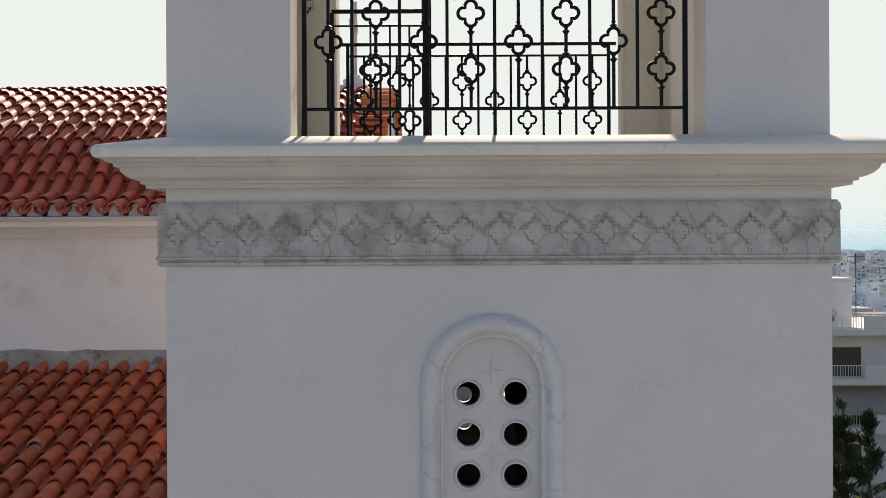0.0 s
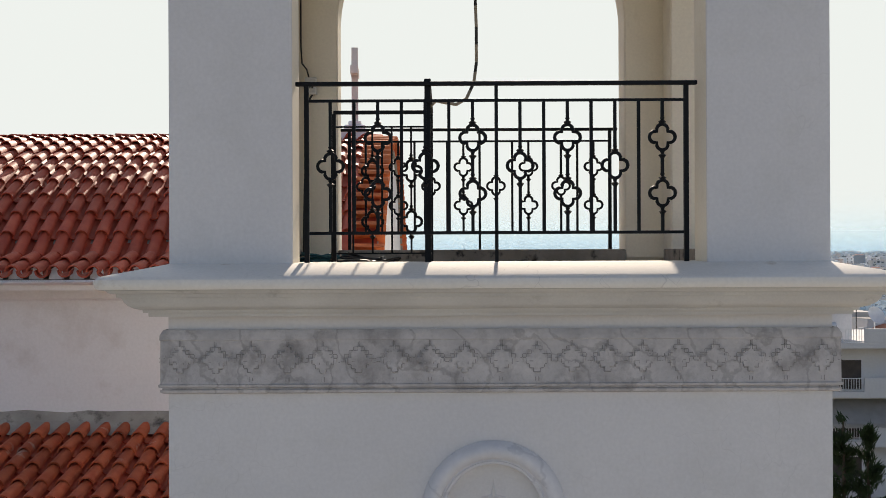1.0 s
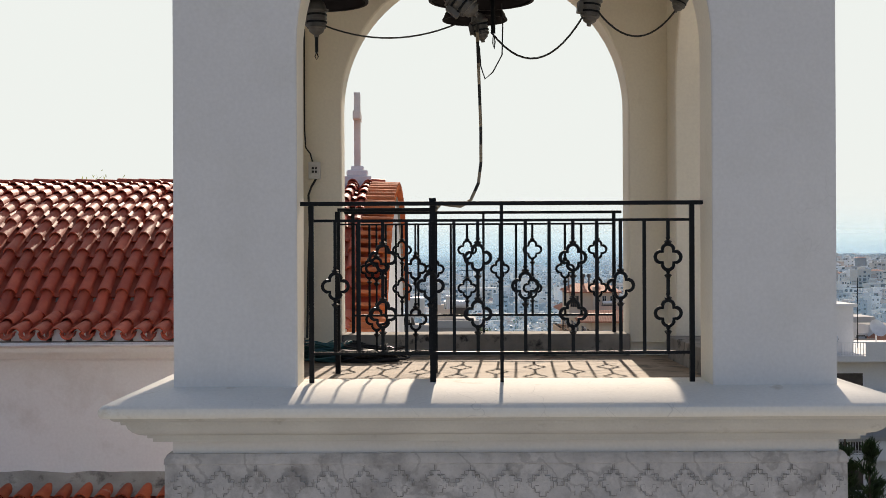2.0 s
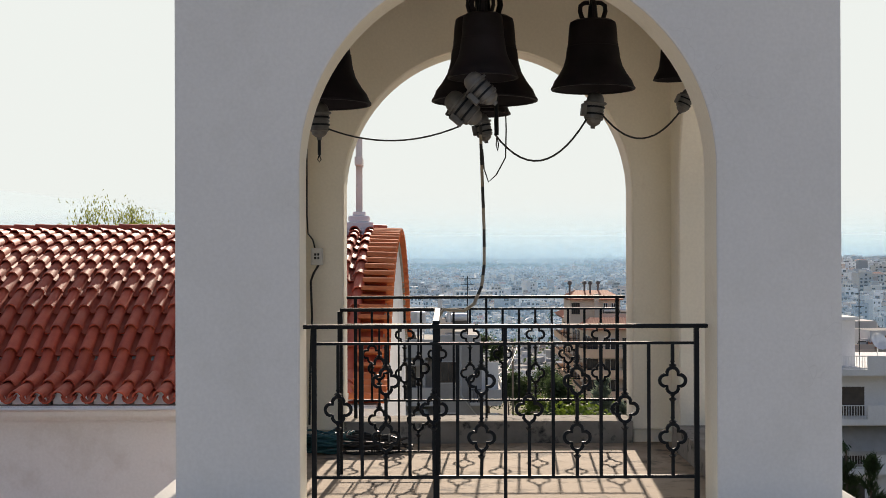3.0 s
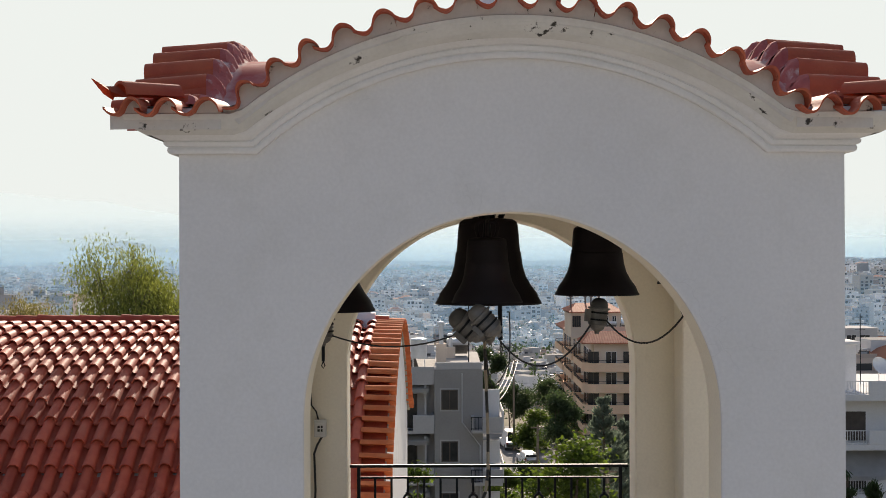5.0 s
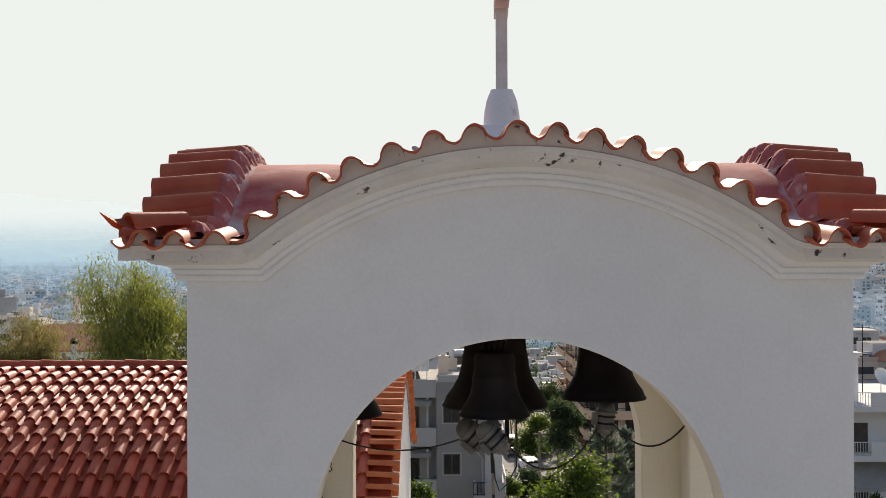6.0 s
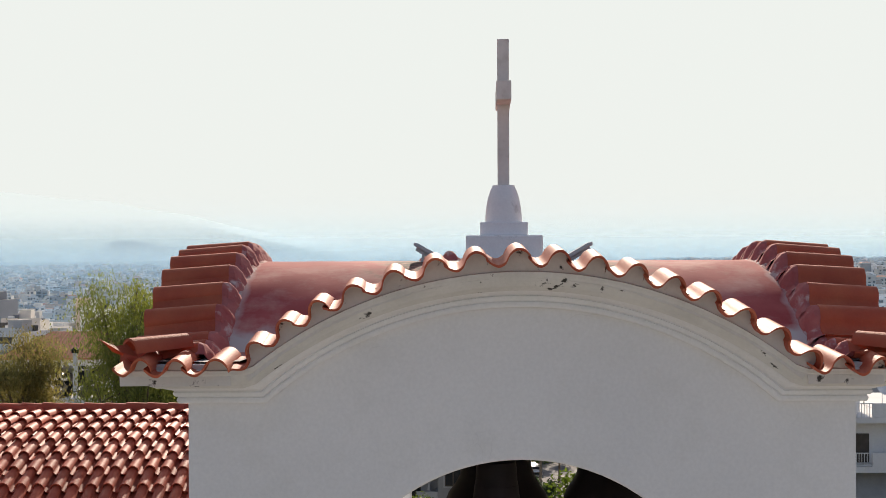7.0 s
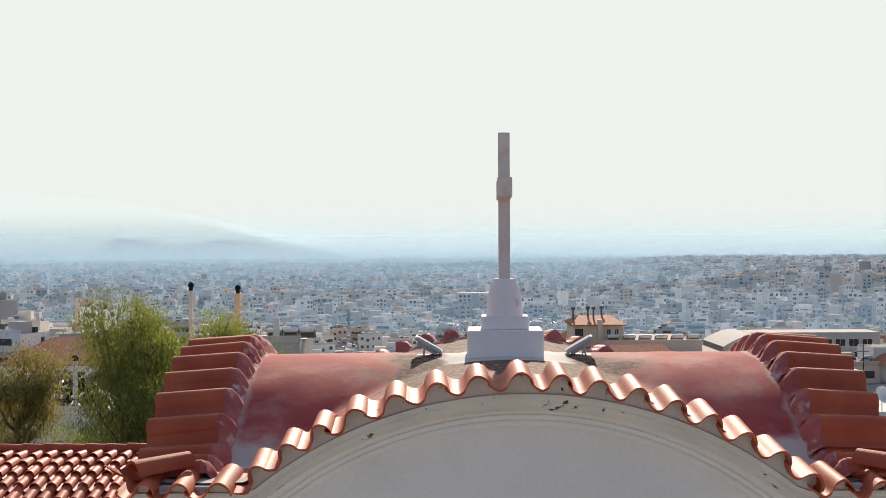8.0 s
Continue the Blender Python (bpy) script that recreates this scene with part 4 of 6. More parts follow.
CITY_FLAT = mat("city_flat_roofs", (0.18, 0.178, 0.175), (0.34, 0.335, 0.325), 0.9, scale=0.05, fine=0.8, bump=0, island=0.25)
CITY_MATS = [*CITY_WALLS[:3], CITY_DARK, CITY_ROOF, CITY_FLAT, CITY_WALLS[3]]


class Pile:
    """Collects boxes for one joined mesh."""
    def __init__(self):
        self.v, self.f, self.m = [], [], []

    def box(self, cx, cy, z0, w, d, h, turn, mi, mtop=None, px=0.0, py=0.0):
        c, s = math.cos(turn), math.sin(turn)
        o = len(self.v)
        for z in (z0, z0 + h):
            for a, b in ((-1, -1), (1, -1), (1, 1), (-1, 1)):
                lx, ly = px + a * w / 2, py + b * d / 2
                self.v.append((cx + c * lx - s * ly, cy + s * lx + c * ly, z))
        for q in ((0, 1, 5, 4), (1, 2, 6, 5), (2, 3, 7, 6), (3, 0, 4, 7)):
            self.f.append(tuple(o + i for i in q))
            self.m.append(mi)
        self.f.append((o + 4, o + 5, o + 6, o + 7))
        self.m.append(mi if mtop is None else mtop)

    def hip(self, cx, cy, z0, w, d, h, turn, mi):
        c, s = math.cos(turn), math.sin(turn)
        o = len(self.v)
        for lx, ly, z in ((-w / 2, -d / 2, 0), (w / 2, -d / 2, 0), (w / 2, d / 2, 0), (-w / 2, d / 2, 0), (-w / 5, 0, h), (w / 5, 0, h)):
            self.v.append((cx + c * lx - s * ly, cy + s * lx + c * ly, z0 + z))
        for q in ((0, 1, 5, 4), (1, 2, 5), (2, 3, 4, 5), (3, 0, 4)):
            self.f.append(tuple(o + i for i in q))
            self.m.append(mi)

    def finish(self, name, label, category, mats):
        me = bpy.data.meshes.new(name)
        me.from_pydata(self.v, [], self.f)
        for mm in mats:
            me.materials.append(mm)
        me.polygons.foreach_set("material_index", self.m)
        ob = new(name, me)
        return tagged(ob, label, category, kind="stuff")


rng = random.Random(5)


def block(p, x, y, w, d, storeys, turn, near):
    z0 = ground_z(x, y) - 1
    mi = rng.choices((0, 1, 2, 6), (6, 3, 3, 1) if y < 1800 else (8, 3, 1, 0))[0]
    h = storeys * 3.1 + 1
    p.box(x, y, z0, w, d, h, turn, mi, 5)
    # parapet and a lower or higher neighbour grown onto the block
    p.box(x, y, z0 + h, w, 0.25, 0.8, turn, mi, None, 0, -d / 2 + 0.12)
    for s in (-1, 1):
        if rng.random() < 0.55:
            hw = w * rng.uniform(0.35, 0.7)
            p.box(x, y, z0, hw, d * rng.uniform(0.6, 0.9), max(4.0, h + rng.choice((-3.1, -6.2, 3.1, -1.2))), turn, rng.choices((0, 1, 2, 6), (5, 3, 3, 1))[0], 5, s * (w + hw) / 2, rng.uniform(-1.5, 2.5))
    if rng.random() < 0.05:
        p.hip(x, y, z0 + h, w + 1, d + 1, 2.2, turn, 4)
    else:
        # stair head, water tanks, parapet
        p.box(x, y, z0 + h, w * rng.uniform(0.2, 0.4), d * 0.35, rng.uniform(2, 3), turn, mi, 5, rng.uniform(-0.25, 0.25) * w, rng.uniform(-0.2, 0.2) * d)
        if near or y < 2200:
            for _ in range(rng.randint(4, 11) if near else rng.randint(1, 4)):
                p.box(x, y, z0 + h, 1.2, 0.9, rng.uniform(0.8, 1.6), turn, rng.choice((0, 2, 3, 3)), None, rng.uniform(-0.42, 0.42) * w, rng.uniform(-0.42, 0.2) * d)
    if near == 0:
        if y < 2100:
            cols = rng.choice((2, 3, 3, 4))
            for k in range(storeys):
                for c in range(cols):
                    if rng.random() < 0.8:
                        p.box(x, y, z0 + 1.7 + k * 3.1, w / cols * rng.uniform(0.35, 0.8), 0.4, rng.choice((1.2, 1.9)), turn, 3, None, w * ((c + 0.5) / cols - 0.5), -d / 2)
        elif y < 3100 and rng.random() < 0.8:
            for k in range(storeys):
                p.box(x, y, z0 + 1.9 + k * 3.1, w * rng.uniform(0.4, 0.85), d * 1.01, 1.2, turn, 3, None, rng.uniform(-0.05, 0.05) * w)
        return
    banded = rng.random() < 0.6
    for k in range(storeys):
        zf = z0 + 1 + k * 3.1
        if banded:
            bw = w * rng.uniform(0.55, 0.98)
            bx = rng.uniform(-0.5, 0.5) * (w - bw)
            p.box(x, y, zf + 0.1, bw * 0.9, 0.2, 2.1, turn, 3, None, bx, -d / 2 + 0.02)
            p.box(x, y, zf - 0.15, bw, 1.4, 1.1, turn, mi if rng.random() < 0.8 else 2, None, bx, -d / 2 - 0.7)
            if rng.random() < 0.4:
                p.box(x, y, zf + 1.9, bw * rng.uniform(0.3, 0.8), 1.2, 0.5, turn, rng.choice((0, 1, 2)), None, bx, -d / 2 - 0.6)
        else:
            n = max(2, int(w / 2.6))
            for i in range(n):
                if rng.random() < 0.85:
                    px = (i + 0.5) / n * w - w / 2
                    p.box(x, y, zf + rng.choice((0.2, 0.9)), rng.choice((0.9, 1.3)), 0.2, 1.3, turn, 3, None, px, -d / 2 + 0.02)
        n = max(2, int(d / 3.6))
        for s in (-1, 1):
            for i in range(n):
                if rng.random() < 0.7:
                    py = (i + 0.5) / n * d - d / 2
                    p.box(x, y, zf + 0.9, 0.2, 1.2, 1.3, turn, 3, None, s * (w / 2 - 0.02), py)


def open_land(x, y):
    """Car park and park in the hollow beyond the street, woods on the plain."""
    b = (x + 0.11) / y
    return (y < 420 and 8 < x < 60) or (1000 < y < 1290 and 0.028 < b < 0.098) or (2950 < y < 3500 and -0.075 < b < 0.12 and 2950 < y < 2950 + 560 * (1 - abs(b - 0.03) / 0.12))


near_city, far_city = Pile(), Pile()
y = 235.0
while y < 900:
    step = 15 + y * 0.006
    half = y * 0.36 + 25
    x = -half + rng.uniform(0, 8)
    while x < half:
        b = x / y
        st = rng.choice((1, 2, 2, 3, 3)) if y < 320 else rng.choice((2, 3, 3, 4, 4, 5, 5, 6))
        if 0.0 < b < 0.12:
            st = min(st, 3)
        if rng.random() < 0.9 and not open_land(x, y):
            block(near_city, x, y + rng.uniform(-6, 6), rng.uniform(6, 12), rng.uniform(7, 11), st, rng.choice((0.1, 0.1, -0.35, 0.5)) + rng.uniform(-0.1, 0.1), 1)
        x += rng.uniform(8, 14)
    y += step
while y < 4480:
    step = 15 + (y - 900) * 0.0075
    half = y * 0.37 + 30
    x = -half
    while x < half:
        if rng.random() < 0.88 and not open_land(x, y):
            st = rng.choice((2, 3, 3, 4, 4, 5, 5, 6, 7)) if y < 3000 else rng.choice((1, 2, 2, 3, 3, 4, 5))
            block(far_city, x, y + rng.uniform(-6, 6), rng.uniform(7, 14), rng.uniform(8, 13), st, rng.choice((0.15, 0.15, -0.4, 0.6)) + rng.uniform(-0.15, 0.15), 0)
        x += rng.uniform(10, 17) * (1 + max(0, y - 1600) / 4200)
    y += step
near_city.finish("city_blocks", "white and cream flat-roofed apartment blocks of the town", "city", CITY_MATS)
far_city.finish("distant_city", "hazy distant city reaching the horizon", "city", CITY_MATS)

# ---- haze over the plain: added thin scattering sheets, with the haze tone in their colour ----
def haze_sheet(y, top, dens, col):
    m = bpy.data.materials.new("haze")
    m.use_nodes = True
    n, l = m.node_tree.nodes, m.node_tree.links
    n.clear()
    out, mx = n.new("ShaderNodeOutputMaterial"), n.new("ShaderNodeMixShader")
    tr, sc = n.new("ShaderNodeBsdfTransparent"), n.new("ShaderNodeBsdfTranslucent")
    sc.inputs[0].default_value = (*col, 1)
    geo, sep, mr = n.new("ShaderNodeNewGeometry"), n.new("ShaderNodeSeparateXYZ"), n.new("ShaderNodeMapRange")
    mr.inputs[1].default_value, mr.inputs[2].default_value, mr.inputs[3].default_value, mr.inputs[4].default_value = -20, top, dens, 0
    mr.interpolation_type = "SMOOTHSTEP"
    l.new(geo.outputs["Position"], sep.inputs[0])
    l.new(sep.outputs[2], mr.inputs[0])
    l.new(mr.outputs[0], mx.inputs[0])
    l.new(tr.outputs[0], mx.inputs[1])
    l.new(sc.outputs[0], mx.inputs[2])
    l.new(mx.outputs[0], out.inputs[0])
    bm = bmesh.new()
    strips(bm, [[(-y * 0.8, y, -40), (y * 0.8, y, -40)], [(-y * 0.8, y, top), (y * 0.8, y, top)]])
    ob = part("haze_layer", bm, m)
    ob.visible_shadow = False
    tagged(ob, "upright translucent sheet tinted pale blue to stand for haze", "haze", kind="structure")


# haze colour set by distance: far sheets are paler and denser
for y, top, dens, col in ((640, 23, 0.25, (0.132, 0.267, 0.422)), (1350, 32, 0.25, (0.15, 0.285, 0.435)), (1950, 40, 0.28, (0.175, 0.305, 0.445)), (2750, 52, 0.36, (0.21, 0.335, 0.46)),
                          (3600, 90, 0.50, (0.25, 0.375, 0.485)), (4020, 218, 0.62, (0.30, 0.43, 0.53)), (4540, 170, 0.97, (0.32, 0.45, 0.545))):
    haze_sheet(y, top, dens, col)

# ---- bells ----
def bell(name_label, x, y, z_rim, dia, height, group="bells", beam_z=14.27, block=False):
    """Cast bell with waist, sound bow, crown loops and a hanger to the slab."""
    t = thing("bell", (x, y, z_rim), name_label, "bell", group)
    R = dia / 2
    q = [(1.0, 0.0), (1.0, 0.02), (0.965, 0.05), (0.93, 0.10), (0.92, 0.12), (0.80, 0.22), (0.70, 0.33), (0.645, 0.45), (0.615, 0.60), (0.60, 0.61), (0.60, 0.64), (0.59, 0.65), (0.575, 0.80), (0.56, 0.90), (0.54, 0.955), (0.46, 0.985), (0.25, 1.0), (0.0, 1.005)]
    bm = bmesh.new()
    lathe(bm, [(r * R, h * height) for r, h in q[:-1]], 36, cap=False)
    lathe(bm, [(r * R * 0.94, h * height * 0.95) for r, h in q[:-1]], 36, cap=False)
    lathe(bm, [(R, 0), (R * 0.94, 0)], 36, cap=False)
    bm.faces.new([v for v in bm.verts if abs(v.co.z - height) < 1e-5])
    m = pose(x, y, z_rim)
    part("bell_body", fixn(bm), BRONZE, t, m=m, smooth=True)
    cr = height * 0.2
    for a in (0, 90, 180, 270):
        bm = bmesh.new()
        c, s_ = math.cos(radians(a)), math.sin(radians(a))
        tube(bm, [(c * R * u, s_ * R * u, height + cr * v) for u, v in ((0.22, -0.02), (0.26, 0.2), (0.30, 0.6), (0.29, 1.0), (0.2, 1.2), (0.08, 1.22))], R * 0.055, 8)
        part("crown_loop", bm, BRONZE, t, m=m, smooth=True)
    bm = bmesh.new()
    lathe(bm, [(R * 0.13, height * 0.99), (R * 0.1, height + cr), (0.02, height + cr * 1.05), (0.02, beam_z - z_rim)], 12)
    part("hanger", fixn(bm), IRON, t, m=m)
    if block:
        bm = bmesh.new()
        for sx in (-1, 1):
            w0, w1 = 0.085, 0.125
            strips(bm, [[(sx * 0.045, -0.06, height - 0.01), (sx * 0.045, 0.06, height - 0.01)], [(sx * w0, -0.06, height - 0.01), (sx * w0, 0.06, height - 0.01)], [(sx * w1, -0.06, height + 0.15), (sx * w1, 0.06, height + 0.15)],
                        [(sx * 0.075, -0.06, height + 0.15), (sx * 0.075, 0.06, height + 0.15)], [(sx * 0.045, -0.06, height - 0.01), (sx * 0.045, 0.06, height - 0.01)]])
        box(bm, -0.13, 0.13, -0.065, 0.065, height + 0.13, beam_z - z_rim)
        part("crown_yoke", fixn(bm), BRONZE, t, m=m)
    part("headstock", boxm(-R * 0.3, R * 0.3, -0.04, 0.04, max(height + cr * 1.0, beam_z - z_rim - 0.12), beam_z - z_rim, bev=0.006), IRON, t, m=m)
    return t


def striker(x, y, z, turn, tilt, s=1.0):
    """Electric bell striker: finned cylinder with a domed cap and a cable gland."""
    t = thing("bell_striker", (x, y, z), "grey cast metal electric bell striker under a bell", "striker", "bell strikers")
    m = pose(x, y, z, 0, tilt, turn) @ Matrix.Scale(s, 4)
    bm = bmesh.new()
    prof = [(0.060, -0.075), (0.068, -0.068)]
    for k in range(4):                           # cooling ribs between two clamp rings
        h = -0.055 + 0.026 * k
        prof += [(0.066, h - 0.005), (0.072, h - 0.005), (0.072, h + 0.005), (0.066, h + 0.005)]
    prof += [(0.070, 0.045), (0.084, 0.047), (0.084, 0.060), (0.070, 0.062)]
    lathe(bm, prof, 24)
    part("housing", fixn(bm), MOTOR, t, m=m, smooth=True)
    bm = bmesh.new()
    lathe(bm, [(0.066, 0.062), (0.064, 0.085), (0.054, 0.110), (0.034, 0.126), (0.004, 0.132)], 24)
    part("cap", fixn(bm), MOTOR, t, m=m, smooth=True)
    bm = bmesh.new()
    lathe(bm, [(0.055, -0.075), (0.050, -0.095), (0.030, -0.112), (0.018, -0.118), (0.016, -0.135)], 18)
    part("nose", fixn(bm), MOTOR, t, m=m, smooth=True)
    for h in (-0.030, 0.022):
        bm = bmesh.new()
        lathe(bm, [(0.067, h - 0.007), (0.0735, h - 0.006), (0.0735, h + 0.006), (0.067, h + 0.007)], 24)
        part("clamp_ring", fixn(bm), IRON, t, m=m)
    part("terminal_box", boxm(-0.10, -0.06, -0.03, 0.03, -0.05, 0.04, bev=0.006), MOTOR, t, m=m)
    if tilt == 0:
        bm = bmesh.new()
        tube(bm, [(0, 0, -0.13), (0, 0, -0.24)], 0.012, 8)
        tube(bm, [(0, 0, -0.24), (0.012, 0, -0.27), (0, 0, -0.29), (-0.012, 0, -0.27), (0, 0, -0.24)], 0.004, 6)
        part("hammer_rod", bm, IRON, t, m=m)
    return t


bell("large dark bronze bell hanging in the middle", 0.245, 9.05, 13.21, 0.755, 0.61, block=True)
bell("small dark bronze bell hanging in the front arch", 0.207, 8.16, 13.253, 0.455, 0.42)
bell("small dark bronze bell hanging behind the large one", 0.215, 9.72, 13.19, 0.50, 0.42)
bell("dark bronze bell with open crown loops", 1.0, 8.92, 13.275, 0.59, 0.49)
bell("dark bronze bell near the side arch", -0.915, 8.88, 13.17, 0.73, 0.58)
bell("small dark bronze bell in the side arch", 1.56, 9.0, 13.35, 0.25, 0.24)
striker(0.09, 8.42, 13.085, 0, -50, 1.1)
striker(0.19, 7.88, 13.145, 0, -45, 0.95)
striker(0.235, 9.05, 13.02, 0, -12, 0.8)
striker(1.01, 8.92, 13.13, 10, 6, 0.95)
striker(-0.915, 8.88, 13.06, 0, 0, 1.0)
striker(1.66, 9.0, 13.2, 0, 25, 0.7)

clapper = thing("bell_clapper", (0.325, 8.95, 12.93), "dark iron clapper rod with a rope loop", "clapper")
bm = bmesh.new()
tube(bm, [(0.318, 8.95, 13.75), (0.322, 8.95, 13.2), (0.325, 8.95, 12.96)], 0.016, 8)
part("rod", bm, IRON, clapper, smooth=True)
bm = bmesh.new()
tube(bm, [(0.325, 8.95, 12.96), (0.338, 8.95, 12.90), (0.332, 8.95, 12.85), (0.322, 8.95, 12.89)], 0.005, 6, closed=True)
part("loop", bm, CABLE, clapper, smooth=True)

# ---- cables of the belfry ----
def cable(name, pts, r, material, label, group=""):
    bm = bmesh.new()
    tube(bm, pts, r, 6)
    return tagged(part(name, bm, material, smooth=True), label, "cable", group)


BARE = mat("taped_cable", (0.30, 0.25, 0.18), (0.36, 0.31, 0.24), 0.6, bump=0)
cable("cable", catenary((-0.85, 8.86, 13.0), (0.06, 8.92, 13.02), 0.09), 0.006, CABLE, "thin dark cable slung between strikers", "striker cables")
cable("cable", catenary((0.31, 8.95, 12.97), (0.955, 8.90, 13.07), 0.24), 0.007, CABLE, "thin dark cable slung between strikers", "striker cables")
cable("cable", catenary((1.06, 8.90, 13.1), (1.64, 9.0, 13.15), 0.19), 0.007, CABLE, "thin dark cable slung between strikers", "striker cables")
cable("cable", [(0.385, 8.9, 13.16), (0.39, 8.9, 13.0), (0.385, 8.9, 12.80), (0.32, 8.9, 12.68), (0.265, 8.9, 12.63), (0.235, 8.9, 12.72), (0.225, 8.9, 12.86)], 0.005, CABLE, "loose end of a thin dark cable")
# main hanging cable bound with tape, in lengths
main = [(0.212, 8.95, 13.03), (0.215, 8.95, 12.90), (0.225, 8.95, 12.6), (0.235, 8.95, 12.3), (0.235, 8.95, 12.05), (0.215, 8.9, 11.90), (0.16, 8.85, 11.78), (0.09, 8.8, 11.735), (0.02, 8.75, 11.74), (-0.05, 8.7, 11.75), (-0.09, 8.6, 11.70)]
hang = thing("hanging_cable", (0.34, 8.95, 11.7), "black cable bound with pale tape hanging from the strikers", "cable")
dense = []
for a, b in zip(main, main[1:]):
    for i in range(4):
        dense.append(Vector(a).lerp(Vector(b), i / 4))
dense.append(Vector(main[-1]))
for i in range(0, len(dense) - 1, 2):
    bm = bmesh.new()
    tube(bm, dense[i:i + 3], 0.0115, 7)
    part("cable_length", bm, BARE if (i // 2) % 2 == 1 or i > 20 else CABLE, hang, smooth=True)

# junction box and its leads on the inner pier
jb = thing("junction_box", (-1.115, 10.70, 12.11), "small grey electric junction box on the cream pier", "junction box")
part("case", boxm(-1.165, -1.065, 10.64, 10.712, 12.035, 12.18, bev=0.008), PVC, jb)
part("cover_plate", boxm(-1.15, -1.08, 10.632, 10.64, 12.06, 12.155, bev=0.003), PVC, jb)
for dz in (0.0, 0.03):
    part("socket", boxm(-1.135, -1.115, 10.627, 10.632, 12.085 + dz, 12.105 + dz), CABLE, jb)
    part("socket", boxm(-1.107, -1.092, 10.627, 10.632, 12.085 + dz, 12.105 + dz), CABLE, jb)
cable("box_lead", [(-1.13, 10.68, 12.17), (-1.15, 10.67, 12.25), (-1.19, 10.68, 12.30), (-1.2, 10.69, 12.45), (-1.2, 10.69, 13.3)], 0.007, CABLE, "dark lead running up the pier from the box", "pier cables")
cable("box_lead", [(-1.10, 10.66, 12.04), (-1.14, 10.65, 11.97), (-1.165, 10.65, 11.9), (-1.155, 10.65, 11.6), (-1.17, 10.65, 11.2), (-1.18, 10.65, 10.7)], 0.010, CABLE, "black cable running down the pier from the box", "pier cables")

# coils of cable on the floor
rc = random.Random(3)
for cx, cy, mt, lab, n, sx in ((-1.0, 10.25, CABLE_TEAL, "tangled teal cable coil lying on the floor", 22, 0.19), (-0.62, 10.2, CABLE, "black cable coil lying on the floor", 16, 0.24)):
    bm = bmesh.new()
    strand = []
    for k in range(n):
        ax, ay = sx * rc.uniform(0.7, 1.25), 0.16 * rc.uniform(0.6, 1.2)
        ox, oy, oz = rc.uniform(-0.06, 0.06), rc.uniform(-0.06, 0.06), FLOOR_Z + 0.012 + 0.009 * k * rc.uniform(0.4, 1.0)
        ph, tl = rc.uniform(-0.4, 0.4), rc.uniform(-0.05, 0.05)
        for i in range(18):
            a = 2 * math.pi * i / 18
            strand.append((cx + ox + ax * math.cos(a + ph), cy + oy + ay * math.sin(a + ph), max(FLOOR_Z + 0.01, oz + tl * math.cos(a) + 0.012 * math.sin(3 * a + k))))
    tube(bm, strand, 0.009, 5)
    tagged(part("cable_coil", bm, mt, smooth=True), lab, "cable coil", "cable coils")

# ---- railing round the stair hatch ----
HXL, HXR, HY = -0.80, -0.095, 9.2
hatch = thing("hatch_railing", (HXR, HY, FLOOR_Z), "black iron railing bent round the stair hatch", "railing")
zt = 11.725
part("handrail", boxm(HXL, HXR, HY - 0.02, HY + 0.02, zt - 0.013, zt + 0.013, bev=0.004), IRON, hatch)
part("handrail", boxm(HXR - 0.02, HXR + 0.02, RY + 0.02, HY - 0.021, zt - 0.013, zt + 0.013, bev=0.004), IRON, hatch)
for z in (zt - 0.105, FLOOR_Z + 0.16):
    part("rail", boxm(HXL, HXR, HY - 0.007, HY + 0.007, z - 0.006, z + 0.006), IRON, hatch)
    part("rail", boxm(HXR - 0.007, HXR + 0.007, RY + 0.02, HY - 0.01, z - 0.006, z + 0.006), IRON, hatch)
for x, y in ((HXL, HY), (HXR, HY), (HXR, RY + 0.03)):
    part("post", boxm(x - 0.018, x + 0.018, y - 0.018, y + 0.018, FLOOR_Z - 0.01, zt - 0.012), IRON, hatch)
for i in range(1, 5):
    x = HXL + (HXR - HXL) * i / 5
    bm = bmesh.new()
    if i % 2:
        box(bm, x - 0.007, x + 0.007, HY - 0.007, HY + 0.007, FLOOR_Z + 0.16, zt - 0.105)
    else:
        for a, b in ((FLOOR_Z + 0.16, 10.815), (11.045, 11.185), (11.415, zt - 0.105)):
            box(bm, x - 0.007, x + 0.007, HY - 0.007, HY + 0.007, a, b)
        quatrefoil(bm, x, HY, 10.93)
        quatrefoil(bm, x, HY, 11.30)
    part("bar", bm, IRON, hatch)
for i in range(1, 12):
    y = RY + 0.03 + (HY - RY - 0.03) * i / 12
    part("bar", boxm(HXR - 0.007, HXR + 0.007, y - 0.007, y + 0.007, FLOOR_Z + 0.16, zt - 0.105), IRON, hatch)

